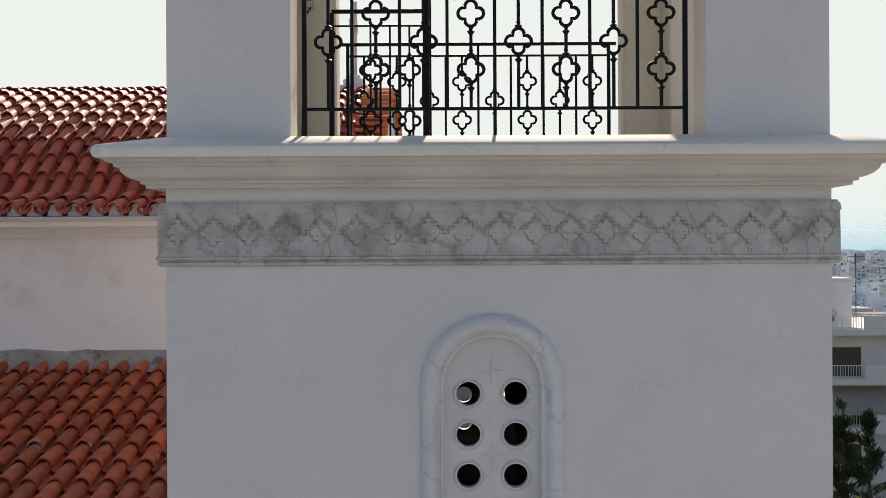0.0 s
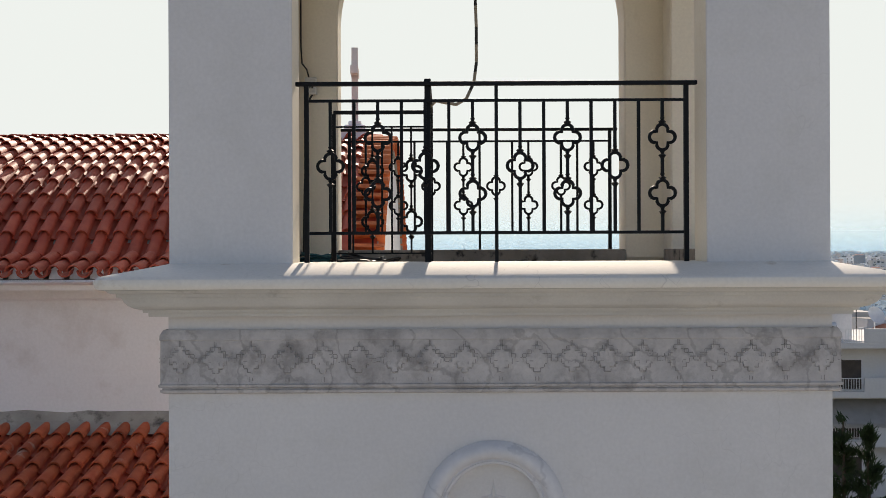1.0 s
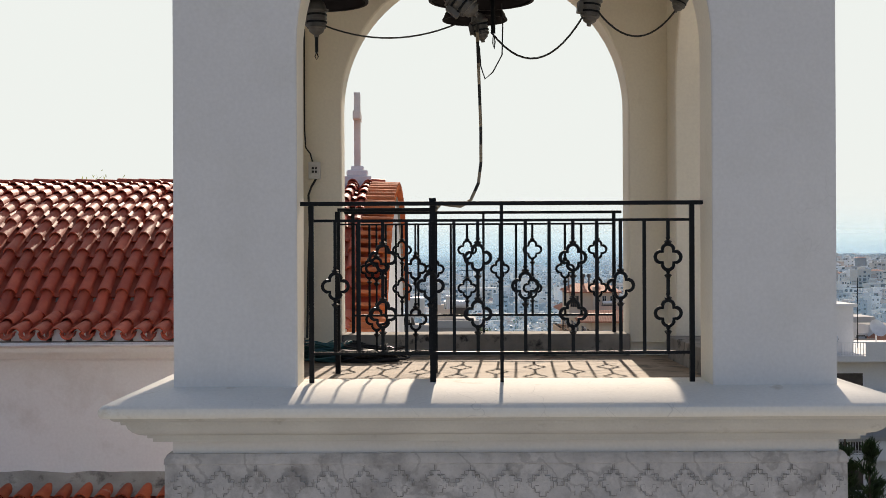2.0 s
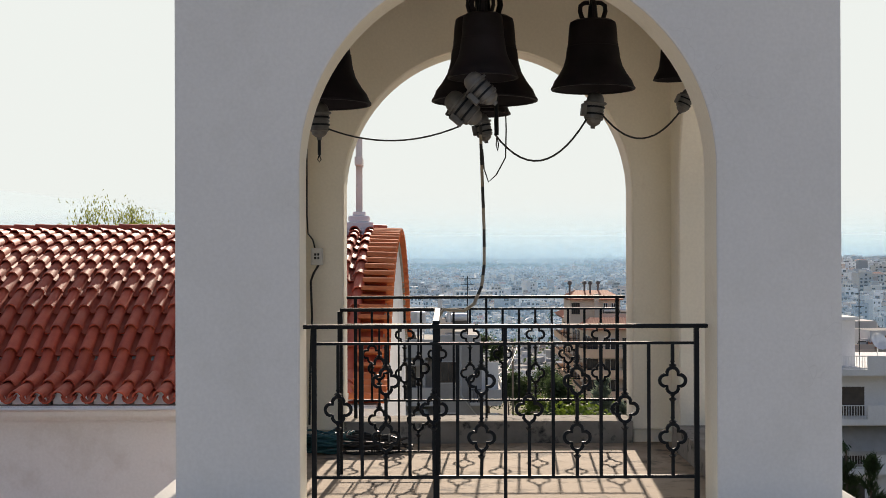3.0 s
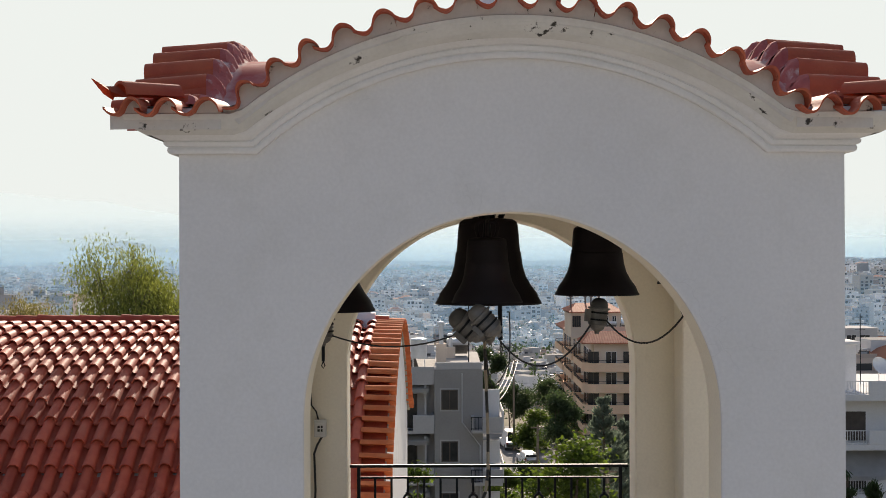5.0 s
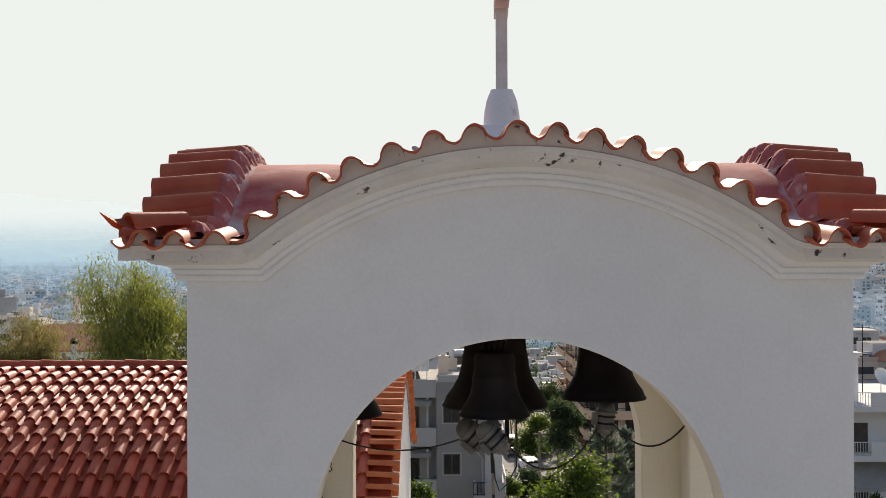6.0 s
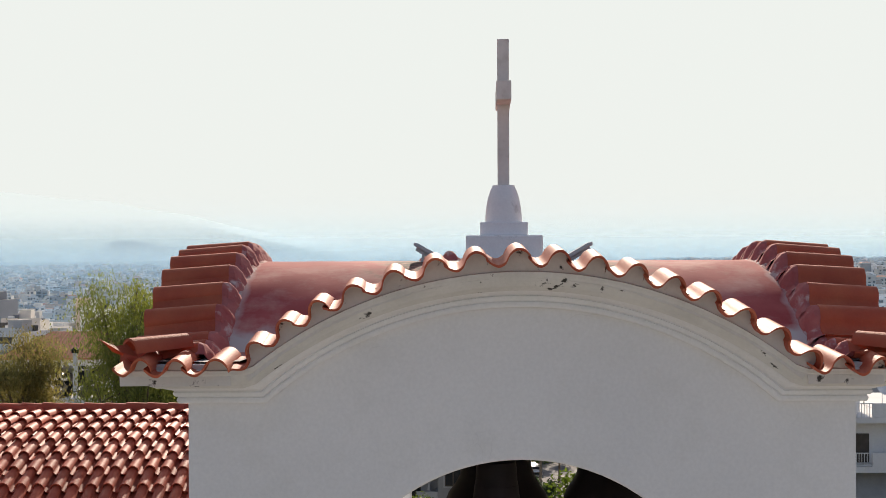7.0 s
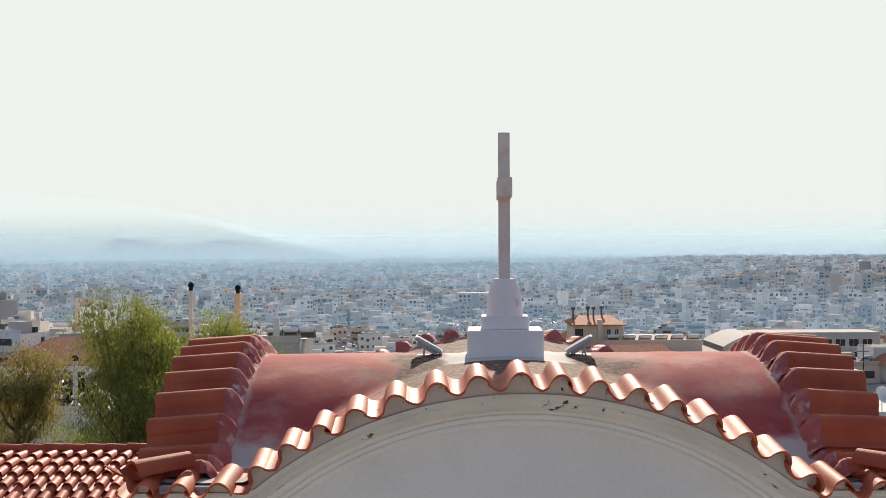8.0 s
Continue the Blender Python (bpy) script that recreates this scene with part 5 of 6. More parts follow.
# ---- floodlights on the roof ----
LAMP_GREY = mat("lamp_housing", (0.42, 0.42, 0.43), (0.50, 0.50, 0.51), 0.5, bump=0.05)
LAMP_GLASS = mat("lamp_glass", (0.35, 0.36, 0.37), (0.45, 0.46, 0.47), 0.15, bump=0)
for x, y, tn in ((-0.275, YC - 0.05, 1), (0.865, YC - 0.05, -1)):
    fl = thing("floodlight", (x, y, 14.93), "grey tilted floodlight fixed to the roof beside the cross", "floodlight", "roof floodlights")
    m = pose(x, y, 14.945, 0, tn * 30, 0)
    part("housing", boxm(-0.11, 0.11, -0.08, 0.08, 0.05, 0.075, bev=0.008), LAMP_GREY, fl, m=m)
    part("heat_sink", boxm(-0.08, 0.08, -0.06, 0.06, 0.025, 0.05, bev=0.004), LAMP_GREY, fl, m=m)
    part("glass", boxm(-0.095, 0.095, -0.07, 0.07, 0.0752, 0.079), LAMP_GLASS, fl, m=m)
    bm = bmesh.new()
    for s_ in (-1, 1):
        tube(bm, [(x - 0.02 * tn, y + s_ * 0.085, 14.85), (x + 0.005 * tn, y + s_ * 0.085, 14.995)], 0.008, 6)
    part("bracket", bm, LAMP_GREY, fl)
    part("driver_box", boxm(x - 0.06, x + 0.06, y - 0.05, y + 0.05, 14.86, 14.93, bev=0.01), LAMP_GREY, fl)

# ---- trees ----
def leaf_mat(name, c1, c2):
    m = mat(name, c1, c2, 0.6, scale=0.8, fine=6, bump=0, island=0.5)
    n, l = m.node_tree.nodes, m.node_tree.links
    b, out = n["Principled BSDF"], n["Material Output"]
    tr, mx = n.new("ShaderNodeBsdfTranslucent"), n.new("ShaderNodeMixShader")
    src = b.inputs["Base Color"].links[0].from_socket
    g = n.new("ShaderNodeHueSaturation")
    g.inputs["Value"].default_value, g.inputs["Saturation"].default_value = 1.9, 1.1
    l.new(src, g.inputs["Color"])
    l.new(g.outputs[0], tr.inputs[0])
    mx.inputs[0].default_value = 0.45
    l.new(b.outputs[0], mx.inputs[1])
    l.new(tr.outputs[0], mx.inputs[2])
    l.new(mx.outputs[0], out.inputs[0])
    return m


LEAF_OLIVE = leaf_mat("leaves_olive", (0.105, 0.125, 0.035), (0.20, 0.215, 0.055))
LEAF_RUST = leaf_mat("leaves_rust", (0.12, 0.125, 0.05), (0.20, 0.16, 0.06))
LEAF_GREEN = leaf_mat("leaves_green", (0.05, 0.082, 0.016), (0.10, 0.14, 0.028))
LEAF_DARK = leaf_mat("leaves_dark", (0.03, 0.05, 0.022), (0.055, 0.08, 0.033))
LEAF_BLUE = leaf_mat("leaves_bluegreen", (0.08, 0.105, 0.08), (0.13, 0.16, 0.12))
BARK = mat("bark", (0.10, 0.075, 0.05), (0.16, 0.12, 0.09), 0.95, scale=5, fine=30, bump=0.5)


def tree(x, y, z0, height, spread, leaf, label, seed, clumps=60, leaves=45, size=0.22, droop=0.5, crown_from=0.35, name="tree", aspect=0.35, conifer=False, belly=0.43):
    """Trunk with forking limbs and a loose crown of single leaf sprays."""
    r = random.Random(seed)
    t = thing(name, (x, y, z0), label, "tree")
    bm = bmesh.new()
    top = Vector((x + r.uniform(-0.3, 0.3), y, z0 + height * (0.95 if conifer else 0.72)))
    tube(bm, [(x, y, z0), (x + r.uniform(-0.15, 0.15), y, z0 + height * 0.3), tuple(top)], height * 0.022, 8, taper=height * 0.006)
    tips = []
    if conifer:
        for k in range(clumps):
            u = r.random() ** 1.3
            rad = spread * (1 - u) ** 0.75 * r.uniform(0.55, 1.05) + 0.15
            a = r.uniform(0, 2 * math.pi)
            p = Vector((x + rad * math.cos(a), y + rad * math.sin(a), z0 + (crown_from + (1 - crown_from) * u) * height + r.uniform(-0.03, 0.03) * height))
            b0 = Vector((x, y, p.z - rad * 0.45))
            if k % 3 == 0:
                tube(bm, [b0, b0.lerp(p, 0.55) - Vector((0, 0, 0.02 * height)), p], height * 0.004, 5, taper=height * 0.001)
            tips.append((p, b0))
    else:
        # lobes of foliage, each carried by a limb that forks into twigs
        lobes = []
        for k in range(max(7, clumps // 9)):
            u = r.random() ** 0.7
            e = (u - belly) / (1 - belly) if u > belly else 0.8 * (belly - u) / belly
            rad = spread * math.sqrt(max(0.04, 1 - e * e)) * r.uniform(0.35, 1.0)
            a = r.uniform(0, 2 * math.pi)
            c = Vector((x + rad * math.cos(a), y + rad * math.sin(a), z0 + (crown_from + (1 - crown_from) * u * 0.95) * height))
            lobes.append((c, spread * r.uniform(0.26, 0.46)))
            b0 = Vector((x, y, min(top.z, max(z0 + 0.1 * height, c.z - 0.06 * height - 0.5 * rad))))
            tube(bm, [b0, b0.lerp(c, 0.5) + Vector((0, 0, -0.02 * height)), c], height * 0.007, 6, taper=height * 0.0025)
        for k in range(clumps):
            c, q = lobes[k % len(lobes)]
            d = Vector((r.gauss(0, 1), r.gauss(0, 1), r.gauss(0, 0.9)))
            d = d.normalized() * q * r.uniform(0.35, 1.0)
            p = c + d + Vector((0, 0, 0.25 * q))
            if k % 3 == 0:
                tube(bm, [c, c.lerp(p, 0.5) + Vector((0, 0, 0.1 * q)), p], height * 0.0022, 5, taper=height * 0.0008)
            tips.append((p, c))
    part("trunk", bm, BARK, t, smooth=True)
    vs, fs = [], []
    for p, b0 in tips:
        cs = spread * r.uniform(0.10, 0.21)
        for _ in range(leaves):
            if conifer:
                f = r.uniform(0.25, 1.0)
                c = b0.lerp(p, f) + Vector((r.gauss(0, 1), r.gauss(0, 1), r.gauss(0, 1))) * size * 0.25
                ax = ((p - b0).normalized() + Vector((r.gauss(0, 0.4), r.gauss(0, 0.4), 0.6 + r.gauss(0, 0.3)))).normalized()
            else:
                d = Vector((r.gauss(0, 1), r.gauss(0, 1), r.gauss(0, 0.8) - 0.5 * droop))
                c = p + d * cs
                ax = Vector((r.gauss(0, 0.6), r.gauss(0, 0.6), -droop + r.gauss(0, 0.4))).normalized()
            sd = ax.cross(Vector((r.gauss(0, 1), r.gauss(0, 1), r.gauss(0, 1)))).normalized()
            L = size * r.uniform(0.6, 1.3)
            o = len(vs)
            vs += [tuple(c - ax * L * 0.5), tuple(c + sd * L * aspect * 0.5), tuple(c + ax * L * 0.5), tuple(c - sd * L * aspect * 0.5)]
            fs.append((o, o + 1, o + 2, o + 3))
    me = bpy.data.meshes.new("crown")
    me.from_pydata(vs, [], fs)
    me.materials.append(leaf)
    part("crown", me, parent=t)
    return t


def px_x(px, y):
    """Sideways place of something y metres ahead, from its bearing."""
    return -0.11 + (px - 791) / 2245 * y


for px, yy, topz, h, sp, leaf, lab, sd, cl, lv in (
        (215, 50, 14.2, 15.5, 1.7, LEAF_OLIVE, "tall pepper tree with feathery olive leaves", 11, 110, 150),
        (290, 52, 13.8, 15.0, 1.6, LEAF_OLIVE, "tall pepper tree with feathery olive leaves", 12, 100, 150),
        (252, 49, 12.6, 14.0, 1.7, LEAF_OLIVE, "tall pepper tree with feathery olive leaves", 17, 100, 150),
        (395, 56, 13.2, 14.5, 1.7, LEAF_OLIVE, "tall pepper tree with feathery olive leaves", 14, 90, 130),
        (30, 53, 12.7, 14.0, 1.35, LEAF_RUST, "tree with thin olive and rust-brown leaves", 15, 80, 130),
        (-40, 55, 12.2, 14.0, 1.7, LEAF_RUST, "tree with thin olive and rust-brown leaves", 16, 70, 120)):
    X = px_x(px, yy)
    tree(X, yy, topz - h - 0.45, h, sp * 1.6, leaf, lab, sd, int(cl * 3.4), lv, 0.16, 1.2, 0.08, aspect=0.27, belly=0.68)

for px, yy, zb, h, sp, leaf, lab, sd, cl, lv, kw in (
        (1015, 54, -9.0, 14.2, 2.2, LEAF_GREEN, "bushy tree with bright green leaves", 21, 80, 90, dict(size=0.24, aspect=0.5, droop=0.1)),
        (1075, 52, -9.0, 12.6, 1.9, LEAF_GREEN, "bushy tree with bright green leaves", 22, 70, 90, dict(size=0.24, aspect=0.5, droop=0.1)),
        (930, 56, -9.0, 12.3, 1.6, LEAF_GREEN, "bushy tree with bright green leaves", 23, 60, 80, dict(size=0.22, aspect=0.5, droop=0.1)),
        (745, 56, -8.0, 12.2, 1.1, LEAF_GREEN, "young tree with bright green leaves beside the flats", 24, 60, 80, dict(size=0.2, aspect=0.5, droop=0.1)),
        (1070, 106, -10.0, 11.4, 3.8, LEAF_BLUE, "broad blue-green pine beside the flats", 25, 110, 80, dict(size=0.5, aspect=0.25, droop=0.5, conifer=True, name="pine_tree", crown_from=0.2)),
        (1105, 112, -10.0, 9.0, 2.4, LEAF_BLUE, "broad blue-green pine beside the flats", 26, 80, 80, dict(size=0.5, aspect=0.25, droop=0.5, conifer=True, name="pine_tree", crown_from=0.2)),
        (985, 128, -10.0, 8.6, 2.6, LEAF_DARK, "dark green street tree", 27, 60, 60, dict(size=0.3, aspect=0.5, droop=0.1)),
        (893, 112, -10.0, 4.4, 1.9, LEAF_GREEN, "low green tree on the corner of the street", 28, 60, 60, dict(size=0.28, aspect=0.5, droop=0.1, crown_from=0.2)),
        (945, 120, -10.0, 3.6, 1.8, LEAF_DARK, "low dark green tree at the roadside", 29, 50, 60, dict(size=0.28, aspect=0.5, droop=0.1, crown_from=0.2)),
        (955, 150, -11.0, 5.4, 2.6, LEAF_GREEN, "tall green tree in the park", 30, 70, 60, dict(size=0.3, aspect=0.5, droop=0.2)),
        (905, 165, -11.0, 7.2, 2.6, LEAF_DARK, "tall green tree in the park", 31, 80, 60, dict(size=0.3, aspect=0.5, droop=0.2)),
        (868, 180, -13.0, 13.0, 2.6, LEAF_DARK, "tall dark pine in the park", 32, 110, 80, dict(size=0.4, aspect=0.4, droop=0.2, crown_from=0.2)),
        (975, 178, -11.5, 6.2, 3.6, LEAF_DARK, "dark green tree in the park", 33, 70, 60, dict(size=0.3, aspect=0.5, droop=0.2)),
        (1000, 160, -11.0, 5.5, 3.0, LEAF_GREEN, "green tree in the park", 34, 60, 60, dict(size=0.3, aspect=0.5, droop=0.2)),
        (1500, 71, -7.5, 9.0, 1.5, LEAF_DARK, "dark conifer with upright spiky branches", 35, 70, 60, dict(size=0.5, aspect=0.14, droop=1.3, conifer=True, name="conifer_tree", crown_from=0.1)),
        (1545, 70, -7.5, 8.4, 1.7, LEAF_DARK, "dark conifer with upright spiky branches", 36, 70, 60, dict(size=0.5, aspect=0.14, droop=1.3, conifer=True, name="conifer_tree", crown_from=0.1)),
        (1530, 60, -7.5, 5.2, 1.6, LEAF_GREEN, "low bright green tree below the flats", 37, 60, 70, dict(size=0.22, aspect=0.5, droop=0.1, crown_from=0.2)),
        (1490, 62, -7.5, 4.6, 1.3, LEAF_GREEN, "low bright green tree below the flats", 38, 50, 70, dict(size=0.22, aspect=0.5, droop=0.1, crown_from=0.2))):
    tree(px_x(px, yy), yy, zb, h, sp, leaf, lab, sd, cl, int(lv * (2.0 if yy > 105 and not kw.get("conifer") else 1.0)), **kw)

tree(px_x(614, 700), 700, -43, 26.0, 3.0, LEAF_DARK, "tall dark cypress among the town blocks", 41, 90, 60, size=0.9, aspect=0.3, droop=0.8, conifer=True, name="cypress_tree", crown_from=0.1)

# woods on the plain and trees between the houses: too many to count
def wood_patch(name, spots, leaf, label, size, per):
    r = random.Random(77)
    vs, fs = [], []
    for x, y, z, rad, h in spots:
        for _ in range(per):
            a, q = r.uniform(0, 6.283), math.sqrt(r.random())
            c = Vector((x + rad * q * math.cos(a), y + rad * q * math.sin(a), z + h * (0.25 + 0.75 * r.random() * (1 - 0.5 * q))))
            u = Vector((r.gauss(0, 1), r.gauss(0, 1), r.gauss(0, 1))).normalized()
            w = u.orthogonal().normalized()
            S = size * r.uniform(0.6, 1.3) * rad * 0.3
            o = len(vs)
            vs += [tuple(c + u * S), tuple(c + w * S * 0.7), tuple(c - u * S), tuple(c - w * S * 0.7)]
            fs.append((o, o + 1, o + 2, o + 3))
    me = bpy.data.meshes.new(name)
    me.from_pydata(vs, [], fs)
    me.materials.append(leaf)
    return tagged(part(name, me), label, "trees", kind="stuff")


rw = random.Random(9)
spots = []
for _ in range(2600):
    yy = 430 + 1900 * rw.random() ** 1.3
    xx = rw.uniform(-0.37, 0.37) * yy
    spots.append((xx, yy, ground_z(xx, yy), rw.uniform(2.5, 5), rw.uniform(8, 16)))
for px, yy, n_, sp_ in ((1325, 1010, 40, 20), (1540, 290, 12, 5), (1365, 980, 20, 12), (1420, 440, 8, 7), (1000, 980, 26, 26), (900, 960, 12, 22), (330, 640, 8, 12), (1510, 420, 14, 14)):
    for _ in range(n_):
        xx, y2 = px_x(px, yy) + rw.gauss(0, sp_), yy + rw.gauss(0, 12)
        spots.append((xx, y2, ground_z(xx, y2), rw.uniform(2.5, 4.5), rw.uniform(10, 17)))
wood_patch("town_trees", spots, LEAF_DARK, "dark trees scattered among the town blocks", 0.62, 70)
spots = []
for _ in range(900):
    bb = rw.uniform(-0.075, 0.12)
    yy = 2960 + 540 * rw.random() * (1 - abs(bb - 0.03) / 0.12)
    xx = bb * yy + rw.gauss(0, 12)
    spots.append((xx, yy, ground_z(xx, yy), rw.uniform(8, 16), rw.uniform(13, 21)))
wood_patch("far_wood", spots, LEAF_DARK, "dark wooded belt across the plain", 1.0, 26)

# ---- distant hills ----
# pale bluish base: the distance haze is put into the hills' colour
HILL_HAZED = mat("far_hills", (0.66, 0.71, 0.74), (0.72, 0.76, 0.79), 0.95, scale=0.004, fine=0.05, bump=0)


def hill(name, y, prof, label):
    bm = bmesh.new()
    xs = [prof[0][0] + (prof[-1][0] - prof[0][0]) * i / 60 for i in range(61)]

    def top(x):
        for (a, ha), (b, hb) in zip(prof, prof[1:]):
            if a <= x <= b:
                u = (x - a) / (b - a)
                u = u * u * (3 - 2 * u)
                return ha + (hb - ha) * u
        return prof[-1][1]
    rows = [[(x, y + d, -55 + (top(x) + 55 + 5 * noise.noise((x * 0.02, d, 3))) * f) for x in xs] for d, f in ((-60, 0), (-25, 0.7), (0, 1.0), (25, 0.7), (60, 0))]
    strips(bm, rows)
    tagged(part(name, fixn(bm), HILL_HAZED, smooth=True), label, "hill", kind="structure")


hill("hill_far", 4390, [(-1306, -29), (-1221, 29), (-1136, 65), (-1079, 61), (-984, 40), (-880, 44), (-786, 59), (-682, 51), (-587, 32), (-445, -29)], "low hills on the horizon with haze in their pale colour")

# faint mountain flank far beyond the plain: a flat sheet coloured like the haze
bm = bmesh.new()
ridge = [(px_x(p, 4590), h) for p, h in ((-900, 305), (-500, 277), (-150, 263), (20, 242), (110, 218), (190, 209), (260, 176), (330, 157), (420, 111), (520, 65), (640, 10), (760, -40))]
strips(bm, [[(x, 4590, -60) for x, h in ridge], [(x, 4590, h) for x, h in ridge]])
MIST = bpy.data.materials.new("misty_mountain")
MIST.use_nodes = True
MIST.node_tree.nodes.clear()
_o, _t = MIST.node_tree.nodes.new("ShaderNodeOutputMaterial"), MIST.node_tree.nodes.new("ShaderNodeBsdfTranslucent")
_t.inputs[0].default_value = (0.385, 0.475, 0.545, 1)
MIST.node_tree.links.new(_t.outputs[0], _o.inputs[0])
tagged(part("mountain_backdrop", bm, MIST), "flat mountain outline with the pale blue haze in its colour", "mountain", kind="structure")

# ---- nearby houses ----
GREY_WALL = mat("grey_render", (0.30, 0.288, 0.275), (0.36, 0.348, 0.335), 0.9, scale=0.5, fine=8, bump=0.1)
PALE_WALL = mat("pale_grey_render", (0.44, 0.43, 0.43), (0.52, 0.51, 0.50), 0.9, scale=0.4, fine=8, bump=0.1)
WHITE_WALL = mat("white_render", (0.72, 0.71, 0.70), (0.80, 0.79, 0.78), 0.9, scale=0.4, fine=8, bump=0.1)
PEACH_WALL = mat("peach_render", (0.82, 0.55, 0.36), (0.87, 0.62, 0.43), 0.9, scale=0.4, fine=8, bump=0.1)
SAND_WALL = mat("sand_render", (0.70, 0.57, 0.45), (0.76, 0.64, 0.52), 0.9, scale=0.4, fine=8, bump=0.1)
FRAME_W = mat("frame_white", (0.70, 0.70, 0.69), (0.76, 0.76, 0.75), 0.5, bump=0)
BROWN = mat("brown_shutter", (0.07, 0.055, 0.045), (0.10, 0.08, 0.065), 0.7, scale=3, fine=20, bump=0.1)
PANE = mat("window_glass_dark", (0.02, 0.022, 0.025), (0.035, 0.038, 0.04), 0.25, bump=0, spec=0.25)
AWNING = mat("awning_cloth", (0.55, 0.54, 0.52), (0.62, 0.61, 0.59), 0.9, scale=2, fine=20, bump=0.1)
WOOD = mat("weathered_wood", (0.22, 0.17, 0.12), (0.30, 0.24, 0.18), 0.9, scale=4, fine=40, bump=0.3)
STEEL = mat("steel_white", (0.62, 0.64, 0.66), (0.70, 0.72, 0.74), 0.35, 0.3, bump=0)
TOWN_TILE = mat("town_roof_tiles", (0.42, 0.15, 0.09), (0.50, 0.21, 0.13), 0.8, scale=1.5, fine=12, bump=0.3)


def window(parent, x0, x1, y, z0, z1, frame_mat=FRAME_W, shutter=None):
    """Framed window set into a wall that faces the camera."""
    w = part("window", boxm(x0 - 0.06, x1 + 0.06, y - 0.04, y + 0.02, z0 - 0.06, z1 + 0.06), frame_mat, parent)
    part("pane", boxm(x0, (x0 + x1) / 2 - 0.03, y - 0.055, y - 0.041, z0, z1), shutter or PANE, w)
    part("pane", boxm((x0 + x1) / 2 + 0.03, x1, y - 0.055, y - 0.041, z0, z1), shutter or PANE, w)
    return w


def balcony(parent, x0, x1, y0, y1, z, wall_mat, solid=0.9, rail=None, thick=0.16):
    """Slab with a parapet in front and at the ends; rail: (x0, x1) stretch with bars instead of the parapet."""
    b = part("balcony", boxm(x0, x1, y0, y1, z - thick, z), wall_mat, parent)
    a0 = x0
    if rail:
        if rail[0] - x0 > 0.1:
            part("parapet", boxm(x0, rail[0], y0, y0 + 0.14, z + 0.002, z + solid, bev=0.01), wall_mat, b)
        a0 = rail[1]
        r = bmesh.new()
        box(r, rail[0], rail[1], y0 + 0.04, y0 + 0.08, z + solid - 0.05, z + solid)
        box(r, rail[0], rail[1], y0 + 0.04, y0 + 0.08, z + 0.06, z + 0.10)
        n = max(3, int((rail[1] - rail[0]) / 0.16))
        for i in range(n + 1):
            x = rail[0] + (rail[1] - rail[0]) * i / n
            box(r, x - 0.015, x + 0.015, y0 + 0.045, y0 + 0.075, z, z + solid)
        part("balcony_railing", r, FRAME_W if wall_mat is WHITE_WALL else IRON, b)
    if x1 - a0 > 0.1:
        part("parapet", boxm(a0, x1, y0, y0 + 0.14, z + 0.002, z + solid, bev=0.01), wall_mat, b)
    for x in (x0, x1 - 0.14):
        part("side_parapet", boxm(x, x + 0.14, y0 + 0.141, y1, z + 0.002, z + solid), wall_mat, b)
    return b


def awning(parent, x0, x1, y, z, out=1.1, drop=0.35, mat_=AWNING):
    bm = bmesh.new()
    n = 24
    rows = []
    for o, dz in ((0.0, 0.0), (out, -drop), (out + 0.005, -drop - 0.22)):
        rows.append([(x0 + (x1 - x0) * i / n, y - o, z + dz - (0.05 * (i % 2) if dz < -drop else 0)) for i in range(n + 1)])
    strips(bm, rows)
    bmesh.ops.solidify(bm, geom=bm.faces[:], thickness=0.012)
    return part("awning", fixn(bm), mat_, parent)


def water_tank(x, y, z, s=1.0):
    t = thing("water_tank", (x, y, z), "white cylindrical water tank on a roof stand", "water tank", "roof tanks")
    bm = bmesh.new()
    lathe(bm, [(0.40 * s, 0.9 * s), (0.42 * s, 0.93 * s), (0.42 * s, 1.85 * s), (0.38 * s, 1.9 * s), (0.1 * s, 1.94 * s)], 18, (x, y, z))
    part("drum", fixn(bm), STEEL, t, smooth=True)
    for a in (-0.3, 0.3):
        for b in (-0.3, 0.3):
            part("leg", boxm(x + a * s - 0.02, x + a * s + 0.02, y + b * s - 0.02, y + b * s + 0.02, z, z + 0.9 * s), STEEL, t)
    return t


def solar_heater(x, y, z, turn=0):
    t = thing("solar_heater", (x, y, z), "solar water heater with a steel drum on a roof", "solar heater", "solar heaters")
    m = pose(x, y, z, 0, 0, turn)
    bm = bmesh.new()
    tube(bm, [(-0.7, 0.4, 0.95), (-0.65, 0.4, 0.95), (0.65, 0.4, 0.95), (0.7, 0.4, 0.95)], 0.22, 16)
    part("drum", bm, STEEL, t, m=m, smooth=True)
    part("collector", boxm(-0.8, 0.8, -0.04, 0.04, -0.7, 0.7), MOTOR, t, m=m @ pose(0, -0.2, 0.55, -55, 0, 0))
    for a in (-0.7, 0.7):
        part("strut", boxm(a - 0.02, a + 0.02, 0.38, 0.42, 0, 0.8), STEEL, t, m=m)
    return t


def chimney_pipe(x, y, z, h, label="steel chimney pipe with a cowl on a roof"):
    t = thing("chimney_pipe", (x, y, z), label, "chimney", "roof chimneys")
    part("stack", boxm(x - 0.3, x + 0.3, y - 0.25, y + 0.25, z, z + h * 0.45, bev=0.01), SAND_WALL, t)
    bm = bmesh.new()
    lathe(bm, [(0.13, h * 0.45), (0.13, h * 0.9), (0.2, h * 0.905), (0.2, h * 0.96), (0.12, h)], 14, (x, y, z))
    part("flue", fixn(bm), STEEL, t, smooth=True)
    return t


